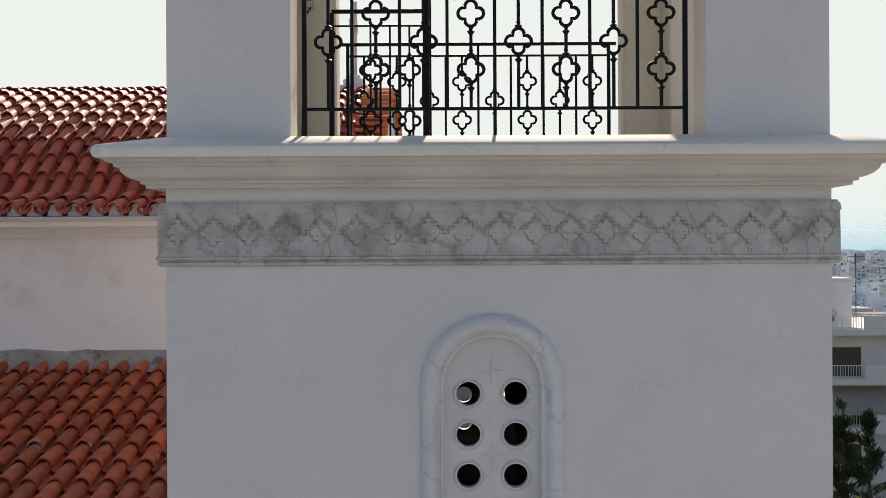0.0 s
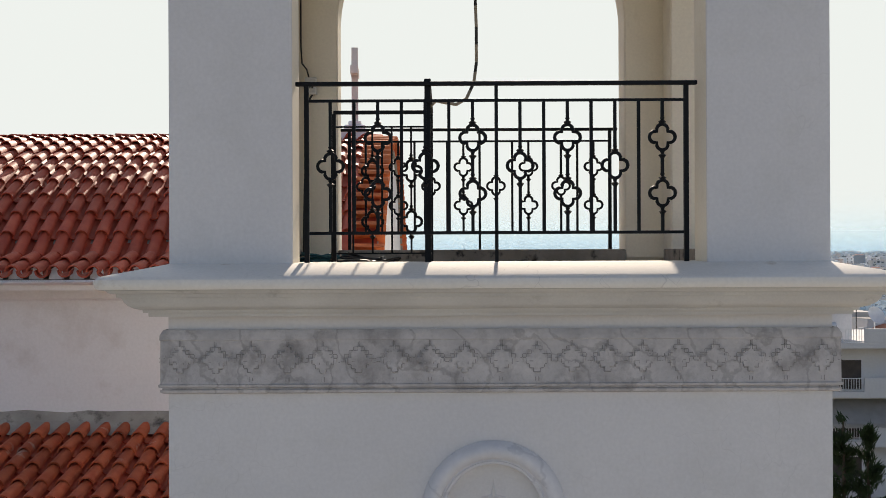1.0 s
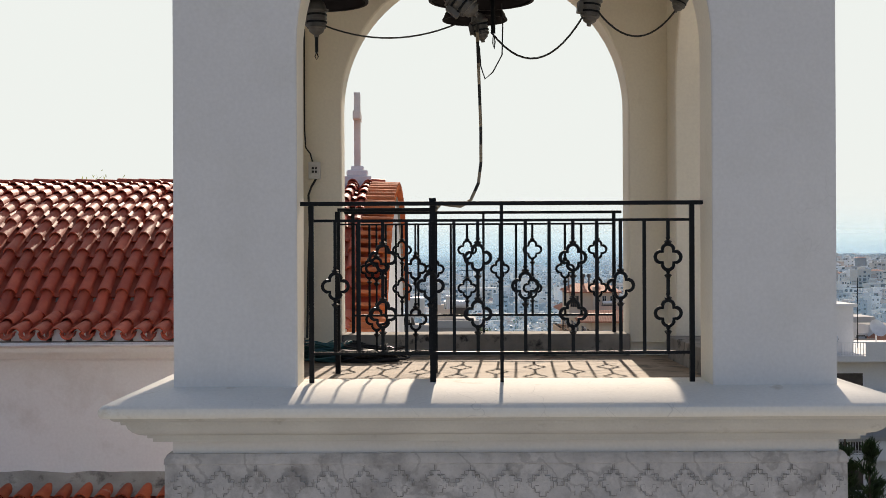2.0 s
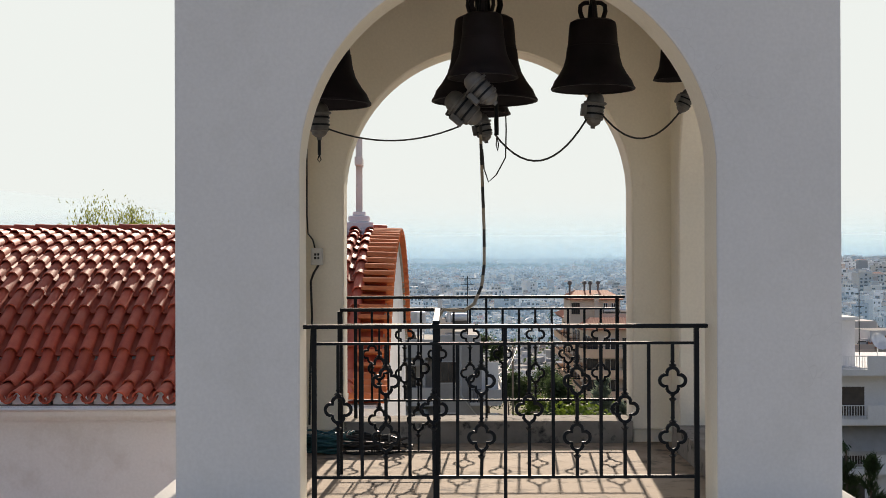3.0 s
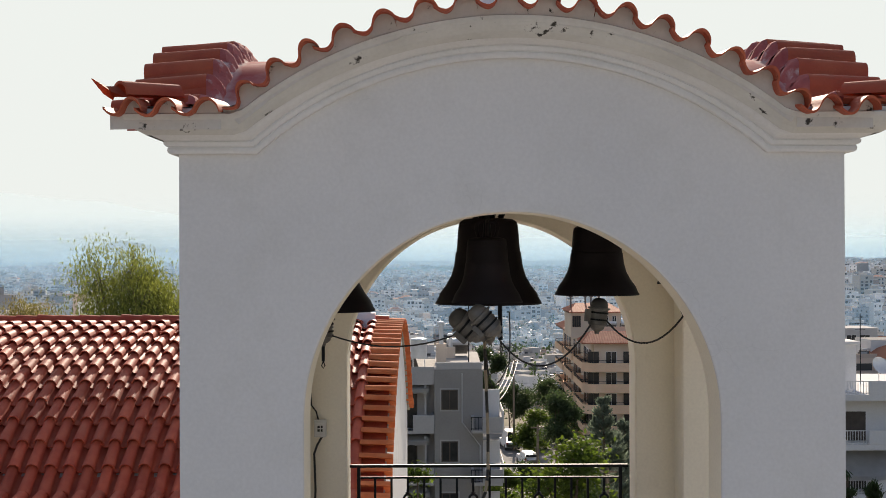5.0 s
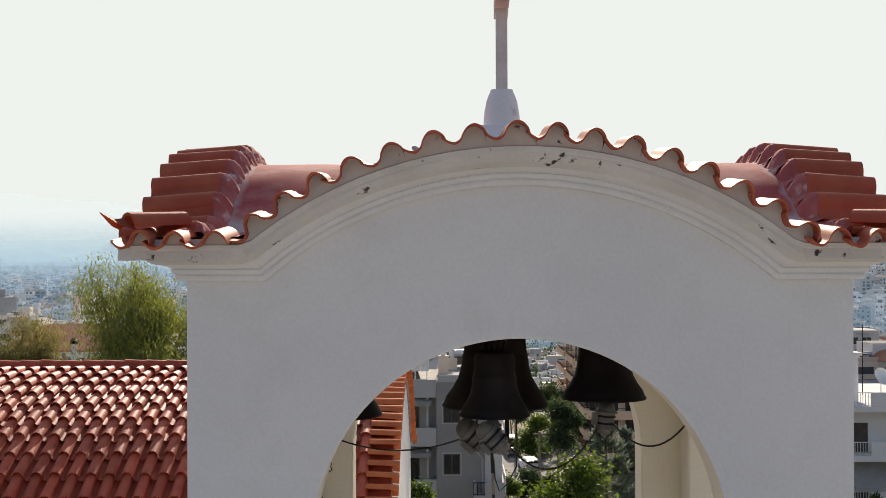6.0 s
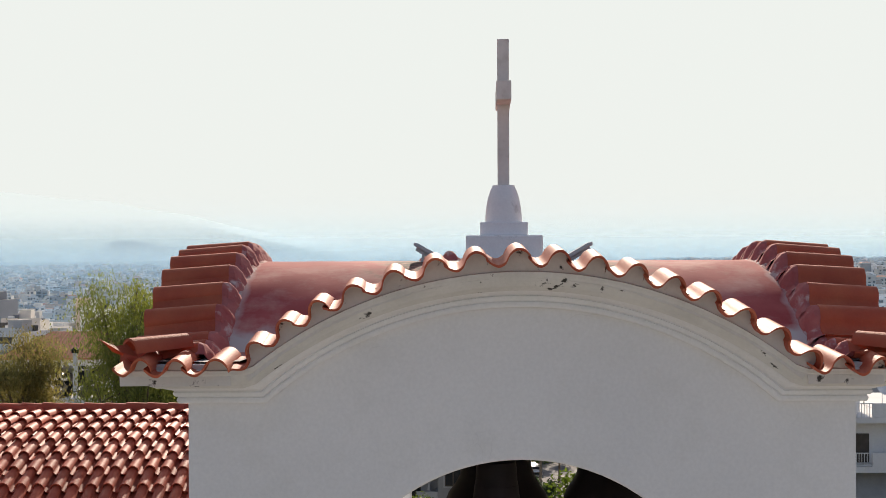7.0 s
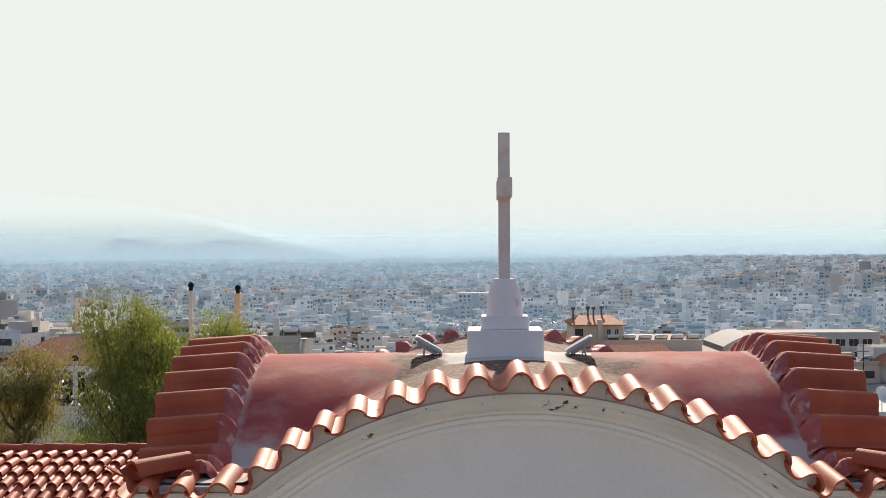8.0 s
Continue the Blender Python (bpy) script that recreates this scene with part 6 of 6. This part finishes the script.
def mast(x, y, z, h):
    t = thing("tv_aerial", (x, y, z), "thin television aerial on a roof", "aerial", "roof aerials")
    bm = bmesh.new()
    tube(bm, [(x, y, z), (x, y, z + h)], 0.03, 6)
    part("pole", bm, IRON, t)
    for k, w in enumerate((0.5, 0.4, 0.32)):
        bm = bmesh.new()
        tube(bm, [(x - w, y, z + h * (0.95 - 0.09 * k)), (x + w, y, z + h * (0.95 - 0.09 * k))], 0.018, 5)
        part("element", bm, IRON, t)
    return t


# grey flats behind the church
GB = 70.0
flats = thing("apartment_building", (0, GB + 7, -10), "dark grey flats with pale balconies and white awnings", "apartment building")
part("wall", boxm(-0.72, 1.95, GB, GB + 13, -11, 7.2), GREY_WALL, flats)
part("wing_wall", boxm(-7.5, -0.721, GB + 1.1, GB + 13, -11, 6.6), PALE_WALL, flats)
part("roof_parapet", boxm(-7.5, -0.73, GB + 0.1, GB + 0.3, 6.35, 7.35, bev=0.02), PALE_WALL, flats)
part("roof_parapet", boxm(-0.60, 1.9, GB + 0.02, GB + 0.2, 7.201, 7.6, bev=0.02), PALE_WALL, flats)
part("roof_slab", boxm(-7.5, -0.73, GB + 0.31, GB + 12.9, 6.61, 6.75), CONCRETE, flats)
for k in range(4):
    z = 3.85 - 2.85 * k
    balcony(flats, -7.0, -0.73, GB - 0.1, GB + 1.1, z, PALE_WALL, 0.86, rail=(-3.6, -1.9))
    awning(flats, -7.0, -1.0, GB + 1.09, z + 2.55, 1.15, 0.25)
    window(flats, -3.2, -1.75, GB + 1.1, z + 0.05, z + 2.1, BROWN)
    part("window_surround", boxm(-0.42, 0.66, GB - 0.02, GB + 0.02, z + 1.06, z + 2.34), PALE_WALL, flats)
    window(flats, -0.28, 0.52, GB - 0.02, z + 1.2, z + 2.2, BROWN)
    part("partition", boxm(-1.28, -1.16, GB + 0.2, GB + 1.09, z + 0.05, z + 2.5), PALE_WALL, flats)
    b = balcony(flats, 1.3, 3.0, GB - 0.9, GB + 3.2, z + 0.12, PALE_WALL, 0.72, rail=(1.3, 1.9))
    part("inner_wall", boxm(1.96, 2.9, GB + 0.6, GB + 0.8, z + 0.13, z + 2.2), WHITE_WALL, b)
    r = bmesh.new()
    for zz in (z + 0.95, z + 1.15):
        tube(r, [(3.05, GB - 0.85, zz), (3.05, GB + 3.2, zz)], 0.03, 6)
    for i in range(5):
        tube(r, [(3.05, GB - 0.85 + i, z + 0.1), (3.05, GB - 0.85 + i, z + 1.15)], 0.022, 5)
    part("side_railing", r, FRAME_W, b)
bm = bmesh.new()
tube(bm, [(0.8, GB - 0.06, 7.0), (0.8, GB - 0.06, 4.3), (1.8, GB - 0.06, 3.0), (1.8, GB - 0.06, -9)], 0.05, 6)
part("downpipe", bm, PALE_WALL, flats)
water_tank(-1.6, GB + 1.5, 6.74, 1.1)
water_tank(-3.4, GB + 3.0, 6.74, 1.0)
chimney_pipe(-0.35, GB + 5, 7.2, 2.4)
chimney_pipe(0.2, GB + 8, 7.2, 1.5)
mast(1.25, GB + 4, 7.2, 3.6)
solar_heater(-2.6, GB + 4, 6.74, 170)
solar_heater(0.6, GB + 9, 7.2, 190)

# peach flats with stepped bays and tiled penthouse
OB = 150.0
peach = thing("apartment_building", (22, OB + 8, -12), "peach and sand coloured flats with tiled penthouse and stepped balconies", "apartment building")
FX = 17.4                                # plane of the long side facade
BAYS = ((OB + 2, OB + 12), (OB + 14.5, OB + 25), (OB + 27.5, OB + 39))
two_tone(part("wall", boxm(FX, FX + 16, OB, OB + 40, -13, 3.1), SAND_WALL, peach), lambda p: p.normal.z > 0.5, CONCRETE)
part("penthouse_wall", boxm(px_x(1013, 160), px_x(1101, 160), 160, 169, 3.0, 6.25), SAND_WALL, peach)
part("chimney_breast", boxm(px_x(1056, 159), px_x(1064, 159), 159, 160.1, 3.0, 6.9), SAND_WALL, peach)
part("terrace_wall", boxm(px_x(1066, 156), px_x(1240, 156), 156, 156.25, 3.0, 4.6), SAND_WALL, peach)


def tiled_roof(parent, x0, x1, y0, y1, z, h, hip=0.3, over=0.5):
    """Hipped roof with rolls of tiles down the slopes."""
    x0, x1, y0, y1 = x0 - over, x1 + over, y0 - over, y1 + over
    bm = bmesh.new()
    n = max(6, int((x1 - x0) / 0.3)) * 2
    rx = (x1 - x0) * hip
    ry = (y0 + y1) / 2
    for ya in (y0, y1):
        a, b = [], []
        for i in range(n + 1):
            x = x0 + (x1 - x0) * i / n
            u = 1.0 if x0 + rx <= x <= x1 - rx else (x - x0) / rx if x < x0 + rx else (x1 - x) / rx
            up = 0.06 * (i % 2)
            a.append((x, ya, z + up))
            b.append((x, ya + (ry - ya) * u, z + h * u + up))
        strips(bm, [a, b])
    for xa, s_ in ((x0, 1), (x1, -1)):
        a, b = [], []
        m_ = max(6, int((y1 - y0) / 0.3)) * 2
        for i in range(m_ + 1):
            y = y0 + (y1 - y0) * i / m_
            u = 1 - abs(2 * i / m_ - 1)
            up = 0.06 * (i % 2)
            a.append((xa, y, z + up))
            b.append((xa + s_ * rx * u, y, z + h * u + up))
        strips(bm, [a, b])
    strips(bm, [[(x0, y0, z - 0.12), (x1, y0, z - 0.12)], [(x0, y1, z - 0.12), (x1, y1, z - 0.12)]])
    strips(bm, [[(x0, y0, z - 0.12), (x1, y0, z - 0.12)], [(x0, y0, z + 0.03), (x1, y0, z + 0.03)]])
    return part("tiled_roof", fixn(bm), TOWN_TILE, parent)


tiled_roof(peach, px_x(1015, 160), px_x(1099, 160), 160, 169, 6.25, 0.95, 0.2)
tiled_roof(peach, px_x(1038, OB), px_x(1190, OB), OB - 0.6, OB + 5, 3.1, 1.2, 0.12)
for y0, y1 in BAYS[1:]:
    tiled_roof(peach, FX - 0.7, FX + 3.5, y0, y1, 3.12, 1.3, 0.4)
for pp in (1016, 1023, 1072, 1086):
    window(peach, px_x(pp, 160), px_x(pp + 6, 160), 160, 4.4, 5.7, BROWN if pp < 1050 else FRAME_W)
for k in range(6):
    z = -0.05 - 2.46 * k
    for y0, y1 in BAYS:
        b = part("balcony", boxm(FX - 1.25, FX, y0, y1, z - 0.2, z), PEACH_WALL, peach)
        part("parapet", boxm(FX - 1.25, FX - 1.11, y0, y1, z + 0.002, z + 0.62, bev=0.01), PEACH_WALL, b)
        for ye in (y0, y1 - 0.14):
            part("side_parapet", boxm(FX - 1.109, FX - 0.001, ye, ye + 0.14, z + 0.002, z + 0.62), PEACH_WALL, b)
        bm = bmesh.new()
        tube(bm, [(FX - 0.05, y0 + 0.07, z + 1.0), (FX - 1.18, y0 + 0.07, z + 1.0), (FX - 1.18, y1 - 0.07, z + 1.0), (FX - 0.05, y1 - 0.07, z + 1.0)], 0.035, 6)
        tube(bm, [(FX - 0.05, y0 + 0.07, z + 0.80), (FX - 1.18, y0 + 0.07, z + 0.80), (FX - 1.18, y1 - 0.07, z + 0.80)], 0.025, 6)
        for q in range(12):
            yr = y0 + 0.1 + (y1 - y0 - 0.2) * q / 11
            tube(bm, [(FX - 1.18, yr, z + 0.6), (FX - 1.18, yr, z + 1.0)], 0.03, 5)
        part("balcony_rail", bm, IRON, b)
        for q in range(3):
            yw = y0 + 0.6 + q * (y1 - y0 - 1) / 3
            w = part("balcony_door", boxm(FX - 0.05, FX + 0.02, yw, yw + 2.2, z + 0.02, z + 2.0), FRAME_W if q % 2 else BROWN, peach)
            part("pane", boxm(FX - 0.065, FX - 0.051, yw + 0.15, yw + 2.05, z + 0.1, z + 1.9), PANE, w)
    # rounded balcony on the front
    bm = bmesh.new()
    xa = px_x(1031, OB)
    pts = [(xa + 1.8 * (1 - math.cos(a * math.pi / 16)), OB - 0.1 - 1.7 * math.sin(a * math.pi / 16)) for a in range(9)] + [(xa + 14, OB - 1.8)]
    inner = [(x + 0.12 * (1 if q < 8 else 0), y + 0.12) for q, (x, y) in enumerate(pts)]
    loop = [[(x, y, z - 0.2) for x, y in pts], [(x, y, z + 0.85) for x, y in pts], [(x, y, z + 0.85) for x, y in inner], [(x, y, z) for x, y in inner], [(x, OB - 0.01, z) for x, y in inner], [(x, OB - 0.01, z - 0.2) for x, y in inner], [(x, y, z - 0.2) for x, y in pts]]
    strips(bm, loop)
    part("curved_balcony", fixn(bm), PEACH_WALL, peach)
    bm = bmesh.new()
    tube(bm, [(x, y, z + 1.15) for x, y in pts], 0.03, 6)
    for x, y in pts[1::2]:
        tube(bm, [(x, y, z + 0.85), (x, y, z + 1.15)], 0.02, 5)
    part("balcony_rail", bm, IRON, peach)
    for q in range(5):
        xw = xa + 0.8 + 2.1 * q
        window(peach, xw, xw + 1.2, OB, z + 0.1, z + 2.0, FRAME_W if q % 2 else BROWN)
for pp, yy in ((1012, 163), (1038, 164), (1048, 163), (1062, 165)):
    x = px_x(pp, yy)
    t_ = thing("flue", (x, yy, 6.4), "thin steel flue with a round cowl on the tiled roof", "chimney", "roof flues")
    bm = bmesh.new()
    lathe(bm, [(0.12, 0.2), (0.12, 1.6), (0.26, 1.65), (0.3, 1.85), (0.16, 2.05)], 12, (x, yy, 6.4))
    part("pipe", fixn(bm), MOTOR, t_)
for i in range(6):
    solar_heater(px_x(1082, 158) + 2.0 * i, 158, 4.0, 180)

# white flats on the other side
WB = 78.0
white = thing("apartment_building", (30, WB + 6, -10), "white flats with long white balconies and barred railings", "apartment building")
part("wall", boxm(22.5, 34, WB, WB + 12, -11, 5.0), WHITE_WALL, white)
part("penthouse_wall", boxm(22.0, 25.5, WB + 1.2, WB + 8, 5.0, 7.85), WHITE_WALL, white)
part("penthouse_roof", boxm(21.9, 25.7, WB + 1.0, WB + 8.2, 7.851, 8.05, bev=0.02), WHITE_WALL, white)
for k in range(4):
    z = 5.0 - 2.98 * k
    balcony(white, 21.0, 34.5, WB - 1.5, WB + 0.1, z, WHITE_WALL, 0.85, rail=(21.5, 25.4), thick=0.35)
    if k:
        window(white, 23.9, 25.6, WB, z + 0.1, z + 1.75, BROWN, BROWN)
        window(white, 28.6, 30.2, WB, z + 0.1, z + 1.75, BROWN, BROWN)
awning(white, 22.6, 33.5, WB - 0.01, -1.02 + 2.45, 1.6, 1.3)
solar_heater(23.4, WB + 0.4, 5.0, 180)
sd = thing("satellite_dish", (27.2, WB + 2, 5.0), "white satellite dish on a roof terrace", "satellite dish")
bm = bmesh.new()
lathe(bm, [(0.02, 0.0), (0.25, 0.03), (0.45, 0.10), (0.6, 0.2)], 20, cap=False)
part("dish", bm, STEEL, sd, m=pose(27.2, WB + 2, 6.4, 60, 0, 20), smooth=True)
part("stand", boxm(27.17, 27.23, WB + 2.05, WB + 2.11, 5.0, 6.4), STEEL, sd)
mast(27.0, WB + 5, 5.0, 4.6)

# tiled house and terrace beyond the trees
house = thing("tiled_house", (-31, 108, -2), "white house with a terracotta hipped roof", "house")
part("wall", boxm(-37, -27.5, 105, 114, -3, 6.45), WHITE_WALL, house)
tiled_roof(house, -37, -27.5, 105, 114, 6.45, 1.9, 0.3, 0.4)
window(house, -31.6, -30.2, 105, 4.5, 5.8, FRAME_W)
window(house, -29.2, -28.2, 105, 4.5, 5.8, FRAME_W)
terrace = thing("roof_terrace", (-26, 90, -2), "white roof terrace with a parapet", "terrace")
part("wall", boxm(-32, -23.8, 88, 98, -3, 4.6), WHITE_WALL, terrace)
part("parapet", boxm(-32, -23.8, 88, 88.15, 4.601, 5.0), WHITE_WALL, terrace)
r = bmesh.new()
box(r, -29, -24, 88.02, 88.06, 5.45, 5.5)
for i in range(22):
    box(r, -29 + i * 0.24, -28.97 + i * 0.24, 88.02, 88.05, 5.0, 5.46)
part("railing", r, IRON, terrace)
chimney = thing("chimney_pipe", (-26.2, 88.6, 4.6), "tall steel chimney pipe with a dark cowl", "chimney")
bm = bmesh.new()
lathe(bm, [(0.17, 0.0), (0.17, 3.5)], 16, (-26.2, 88.6, 4.6))
part("flue", fixn(bm), STEEL, chimney, smooth=True)
bm = bmesh.new()
lathe(bm, [(0.15, 3.5), (0.26, 3.52), (0.26, 3.78), (0.2, 3.8), (0.14, 3.9)], 16, (-26.2, 88.6, 4.6))
part("cowl", fixn(bm), IRON, chimney, smooth=True)
# dark clutter on the terrace
rk = random.Random(4)
junk = thing("scrap_heap", (-26, 92, 4.6), "heap of dark scrap metal and branches on the terrace", "scrap heap")
for i in range(70):
    x, y, z = -26.8 + rk.uniform(-1.8, 1.9), 92 + rk.uniform(-1.2, 1.2), 4.65 + 2.1 * rk.random()
    part("scrap", boxm(-rk.uniform(0.2, 0.7), rk.uniform(0.2, 0.7), -0.1, 0.1, -0.06, rk.uniform(0.05, 0.3)), rk.choice((IRON, IRON, BROWN, MOTOR)), junk, m=pose(x, y, z, rk.uniform(-40, 40), rk.uniform(-50, 50), rk.uniform(0, 180)))

# white block behind the trees with its chimneys
wb = thing("house", (px_x(465, 120), 126, -10), "white flat-roofed house behind the trees with tall chimneys", "house")
xa, xb = px_x(395, 120), px_x(528, 120)
part("wall", boxm(xa, xb, 120, 132, -11, 7.0), PALE_WALL, wb)
part("parapet", boxm(xa - 0.1, xb + 0.1, 119.9, 120.1, 7.002, 7.7, bev=0.02), PALE_WALL, wb)
for pp, z0, z1, w_, m_, lab in ((419, 6.9, 11.6, 0.30, PEACH_WALL, "pink rendered chimney"), (336, 2.0, 11.9, 0.17, SAND_WALL, "tall thin chimney"), (487, 6.9, 9.2, 0.3, AWNING, "yellowish chimney")):
    x = px_x(pp, 124)
    ch = part("chimney", boxm(x - w_, x + w_, 123.7, 124.3, z0, z1, bev=0.02), m_, wb, lab)
    if pp < 480:
        bm = bmesh.new()
        lathe(bm, [(0.2, z1), (0.2, z1 + 0.35), (0.3, z1 + 0.4), (0.3, z1 + 0.7), (0.1, z1 + 0.85)], 12, (x, 124, 0))
        part("cowl", fixn(bm), IRON, ch, "black cowl")
for i in range(3):
    solar_heater(px_x(500, 124) + 1.6 * i - 1, 125, 7.0, 180)

# ---- street ----
ASPHALT = mat("asphalt", (0.16, 0.155, 0.15), (0.24, 0.23, 0.22), 0.9, scale=0.5, fine=8, bump=0.1)
bm = bmesh.new()
strips(bm, [[(3.0, y, ground_z(8, y) + 0.08), (16.0, y, ground_z(8, y) + 0.08)] for y in range(85, 185, 10)])
tagged(part("road", fixn(bm), ASPHALT), "pale worn street below the church", "road", kind="structure")


def car(x, y, z, turn, length, height, paint, label):
    t = thing("car", (x, y, z), label, "car", "parked cars")
    m = pose(x, y, z, 0, 0, turn)
    bm = bmesh.new()
    sec = [(-length / 2, 0.45, 0.75), (-length / 2 + 0.25, 0.3, 0.95), (-length * 0.2, 0.28, 0.98), (length * 0.3, 0.28, 1.0), (length / 2 - 0.1, 0.3, 0.95), (length / 2, 0.45, 0.8)]
    strips(bm, [[(-0.85, a, lo), (-0.88, a, (lo + hi) / 2), (-0.8, a, hi), (0.8, a, hi), (0.88, a, (lo + hi) / 2), (0.85, a, lo), (-0.85, a, lo)] for a, lo, hi in sec])
    part("body", fixn(bm), paint, t, m=m, smooth=True)
    bm = bmesh.new()
    strips(bm, [[(-0.78, a, 0.94), (-0.66, b, height - 0.08), (-0.55, b, height), (0.55, b, height), (0.66, b, height - 0.08), (0.78, a, 0.94)] for a, b in ((-length * 0.47, -length * 0.40), (-length * 0.2, -length * 0.2), (length * 0.15, length * 0.05), (length * 0.28, length * 0.1))])
    part("cabin", fixn(bm), paint, t, m=m, smooth=True)
    part("rear_window", boxm(-0.6, 0.6, -length * 0.46, -length * 0.44, 1.05, height - 0.15), PANE, t, m=m)
    for a in (-length * 0.32, length * 0.32):
        for s_ in (-0.8, 0.8):
            bm = bmesh.new()
            tube(bm, [(s_ - 0.1, a, 0.32), (s_ + 0.1, a, 0.32)], 0.32, 14)
            w = part("wheel", bm, CABLE, t, m=m)
    for s_ in (-0.7, 0.7):
        part("tail_lamp", boxm(s_ - 0.1, s_ + 0.1, -length / 2 - 0.02, -length / 2 + 0.1, 0.75, 0.95), TILE_RED, t, m=m)
    return t


gz = ground_z(8, 150) + 0.1
car(px_x(903, 152), 152, gz, 8, 4.6, 2.2, FRAME_W, "white van parked in the street")
car(px_x(935, 140), 140, gz, 10, 4.0, 1.45, FRAME_W, "white car parked under the trees")
for px, yy, h, lab in ((953, 132, 5.6, "weathered wooden power pole in the street"), (911, 150, 11, "weathered wooden power pole in the street"), (1077, 100, 6.5, "street light pole with two lamp arms")):
    x = px_x(px, yy)
    p_ = thing("power_pole" if "power" in lab else "street_lamp", (x, yy, -9.8), lab, "pole", "street poles")
    bm = bmesh.new()
    tube(bm, [(x, yy, -9.8), (x, yy, -9.8 + h)], 0.15, 8, taper=0.1)
    part("pole", bm, WOOD, p_)
    part("crossarm", boxm(x - 0.7, x + 0.7, yy - 0.05, yy + 0.05, -9.8 + h - 0.35, -9.8 + h - 0.22), WOOD, p_)

xp = px_x(911, 150)
for q in range(3):
    pts = catenary((2.05, 72 + 0.5 * q, 5.6 - 0.5 * q), (xp - 0.5 + 0.5 * q, 150, 0.98), 1.2, 20)
    bm = bmesh.new()
    tube(bm, pts, 0.025, 5)
    tagged(part("power_line", bm, CABLE), "thin black power line strung from the flats to a pole", "cable", "power lines")

# glass block and long hall out in the town
GLASS_BLUE = mat("blue_glass", (0.10, 0.24, 0.34), (0.16, 0.32, 0.42), 0.2, scale=0.05, fine=1, bump=0)
GY = 1300.0
gx0 = px_x(728, GY)
gt = thing("office_block", (gx0 + 8, GY, -45), "blue glass office block with a white tower", "office block")
part("glass_front", boxm(gx0, gx0 + 11, GY - 2, GY + 12, -60, -22.5), GLASS_BLUE, gt)
part("tower", boxm(gx0 + 11.1, gx0 + 15, GY - 3, GY + 12, -60, -18.5), WHITE_WALL, gt)
part("side_block", boxm(gx0 + 15.1, gx0 + 22, GY - 1, GY + 12, -60, -23.0), PALE_WALL, gt)
for k in range(7):
    part("floor_band", boxm(gx0 - 0.05, gx0 + 11.05, GY - 2.1, GY - 2.0, -46 + 3.3 * k, -45.4 + 3.3 * k), PALE_WALL, gt)
ins = thing("institute_building", (px_x(845, 1000), 1000, -42), "long white three-storey building with even rows of windows", "office block")
part("wall", boxm(px_x(808, 1000), px_x(884, 1000), 1000, 1012, -60, -17.5), WHITE_WALL, ins)
for k in range(3):
    for i in range(10):
        xx = px_x(808, 1000) + 1.2 + 3.35 * i
        part("window", boxm(xx, xx + 1.9, 999.8, 1000.1, -28.5 + 3.6 * k, -26.3 + 3.6 * k), PANE, ins)
bm = bmesh.new()
strips(bm, [[(0.026 * y, y, ground_z(0.06 * y, y) + 0.25), (0.1 * y, y, ground_z(0.06 * y, y) + 0.25)] for y in range(1000, 1291, 29)])
tagged(part("car_park", fixn(bm), PAVING), "pale open car park in the town", "car park", kind="structure")
lot = Pile()
for row in range(26):
    for q in range(44):
        y = 1006 + row * 11
        x = y * (0.029 + 0.068 * q / 44)
        if rng.random() < 0.72:
            zz = ground_z(0.06 * y, y) + 0.25
            c_ = rng.choice((0, 0, 1, 2, 3, 2))
            lot.box(x, y, zz, 1.75, 4.2, 0.85, 0.1, c_)
            lot.box(x, y, zz + 0.85, 1.5, 2.2, 0.55, 0.1, 3, c_)
lot.finish("parked_cars", "rows of parked cars in the distant car park", "cars", CITY_MATS)
hall = thing("sports_hall", (66, 300, -16), "white hall with a shallow curved roof", "hall")
bm = bmesh.new()
rows = []
for yy in (296, 320):
    rows.append([(64 + 14 * i / 16, yy, -7.0 + 2.6 * math.sin(math.pi * i / 16)) for i in range(17)])
strips(bm, rows)
for row in rows:
    strips(bm, [[(x, y, -34) for x, y, z in row], row])
part("shell", fixn(bm), PALE_WALL, hall)
school = thing("school_building", (92, 330, -16), "long low white building with rows of windows", "school")
part("wall", boxm(78, 112, 330, 342, -38, -6.0), PALE_WALL, school)
for k in range(2):
    for i in range(9):
        window(school, 79.5 + i * 3.5, 82 + i * 3.5, 330, -13 + k * 3.4, -11.2 + k * 3.4, FRAME_W)
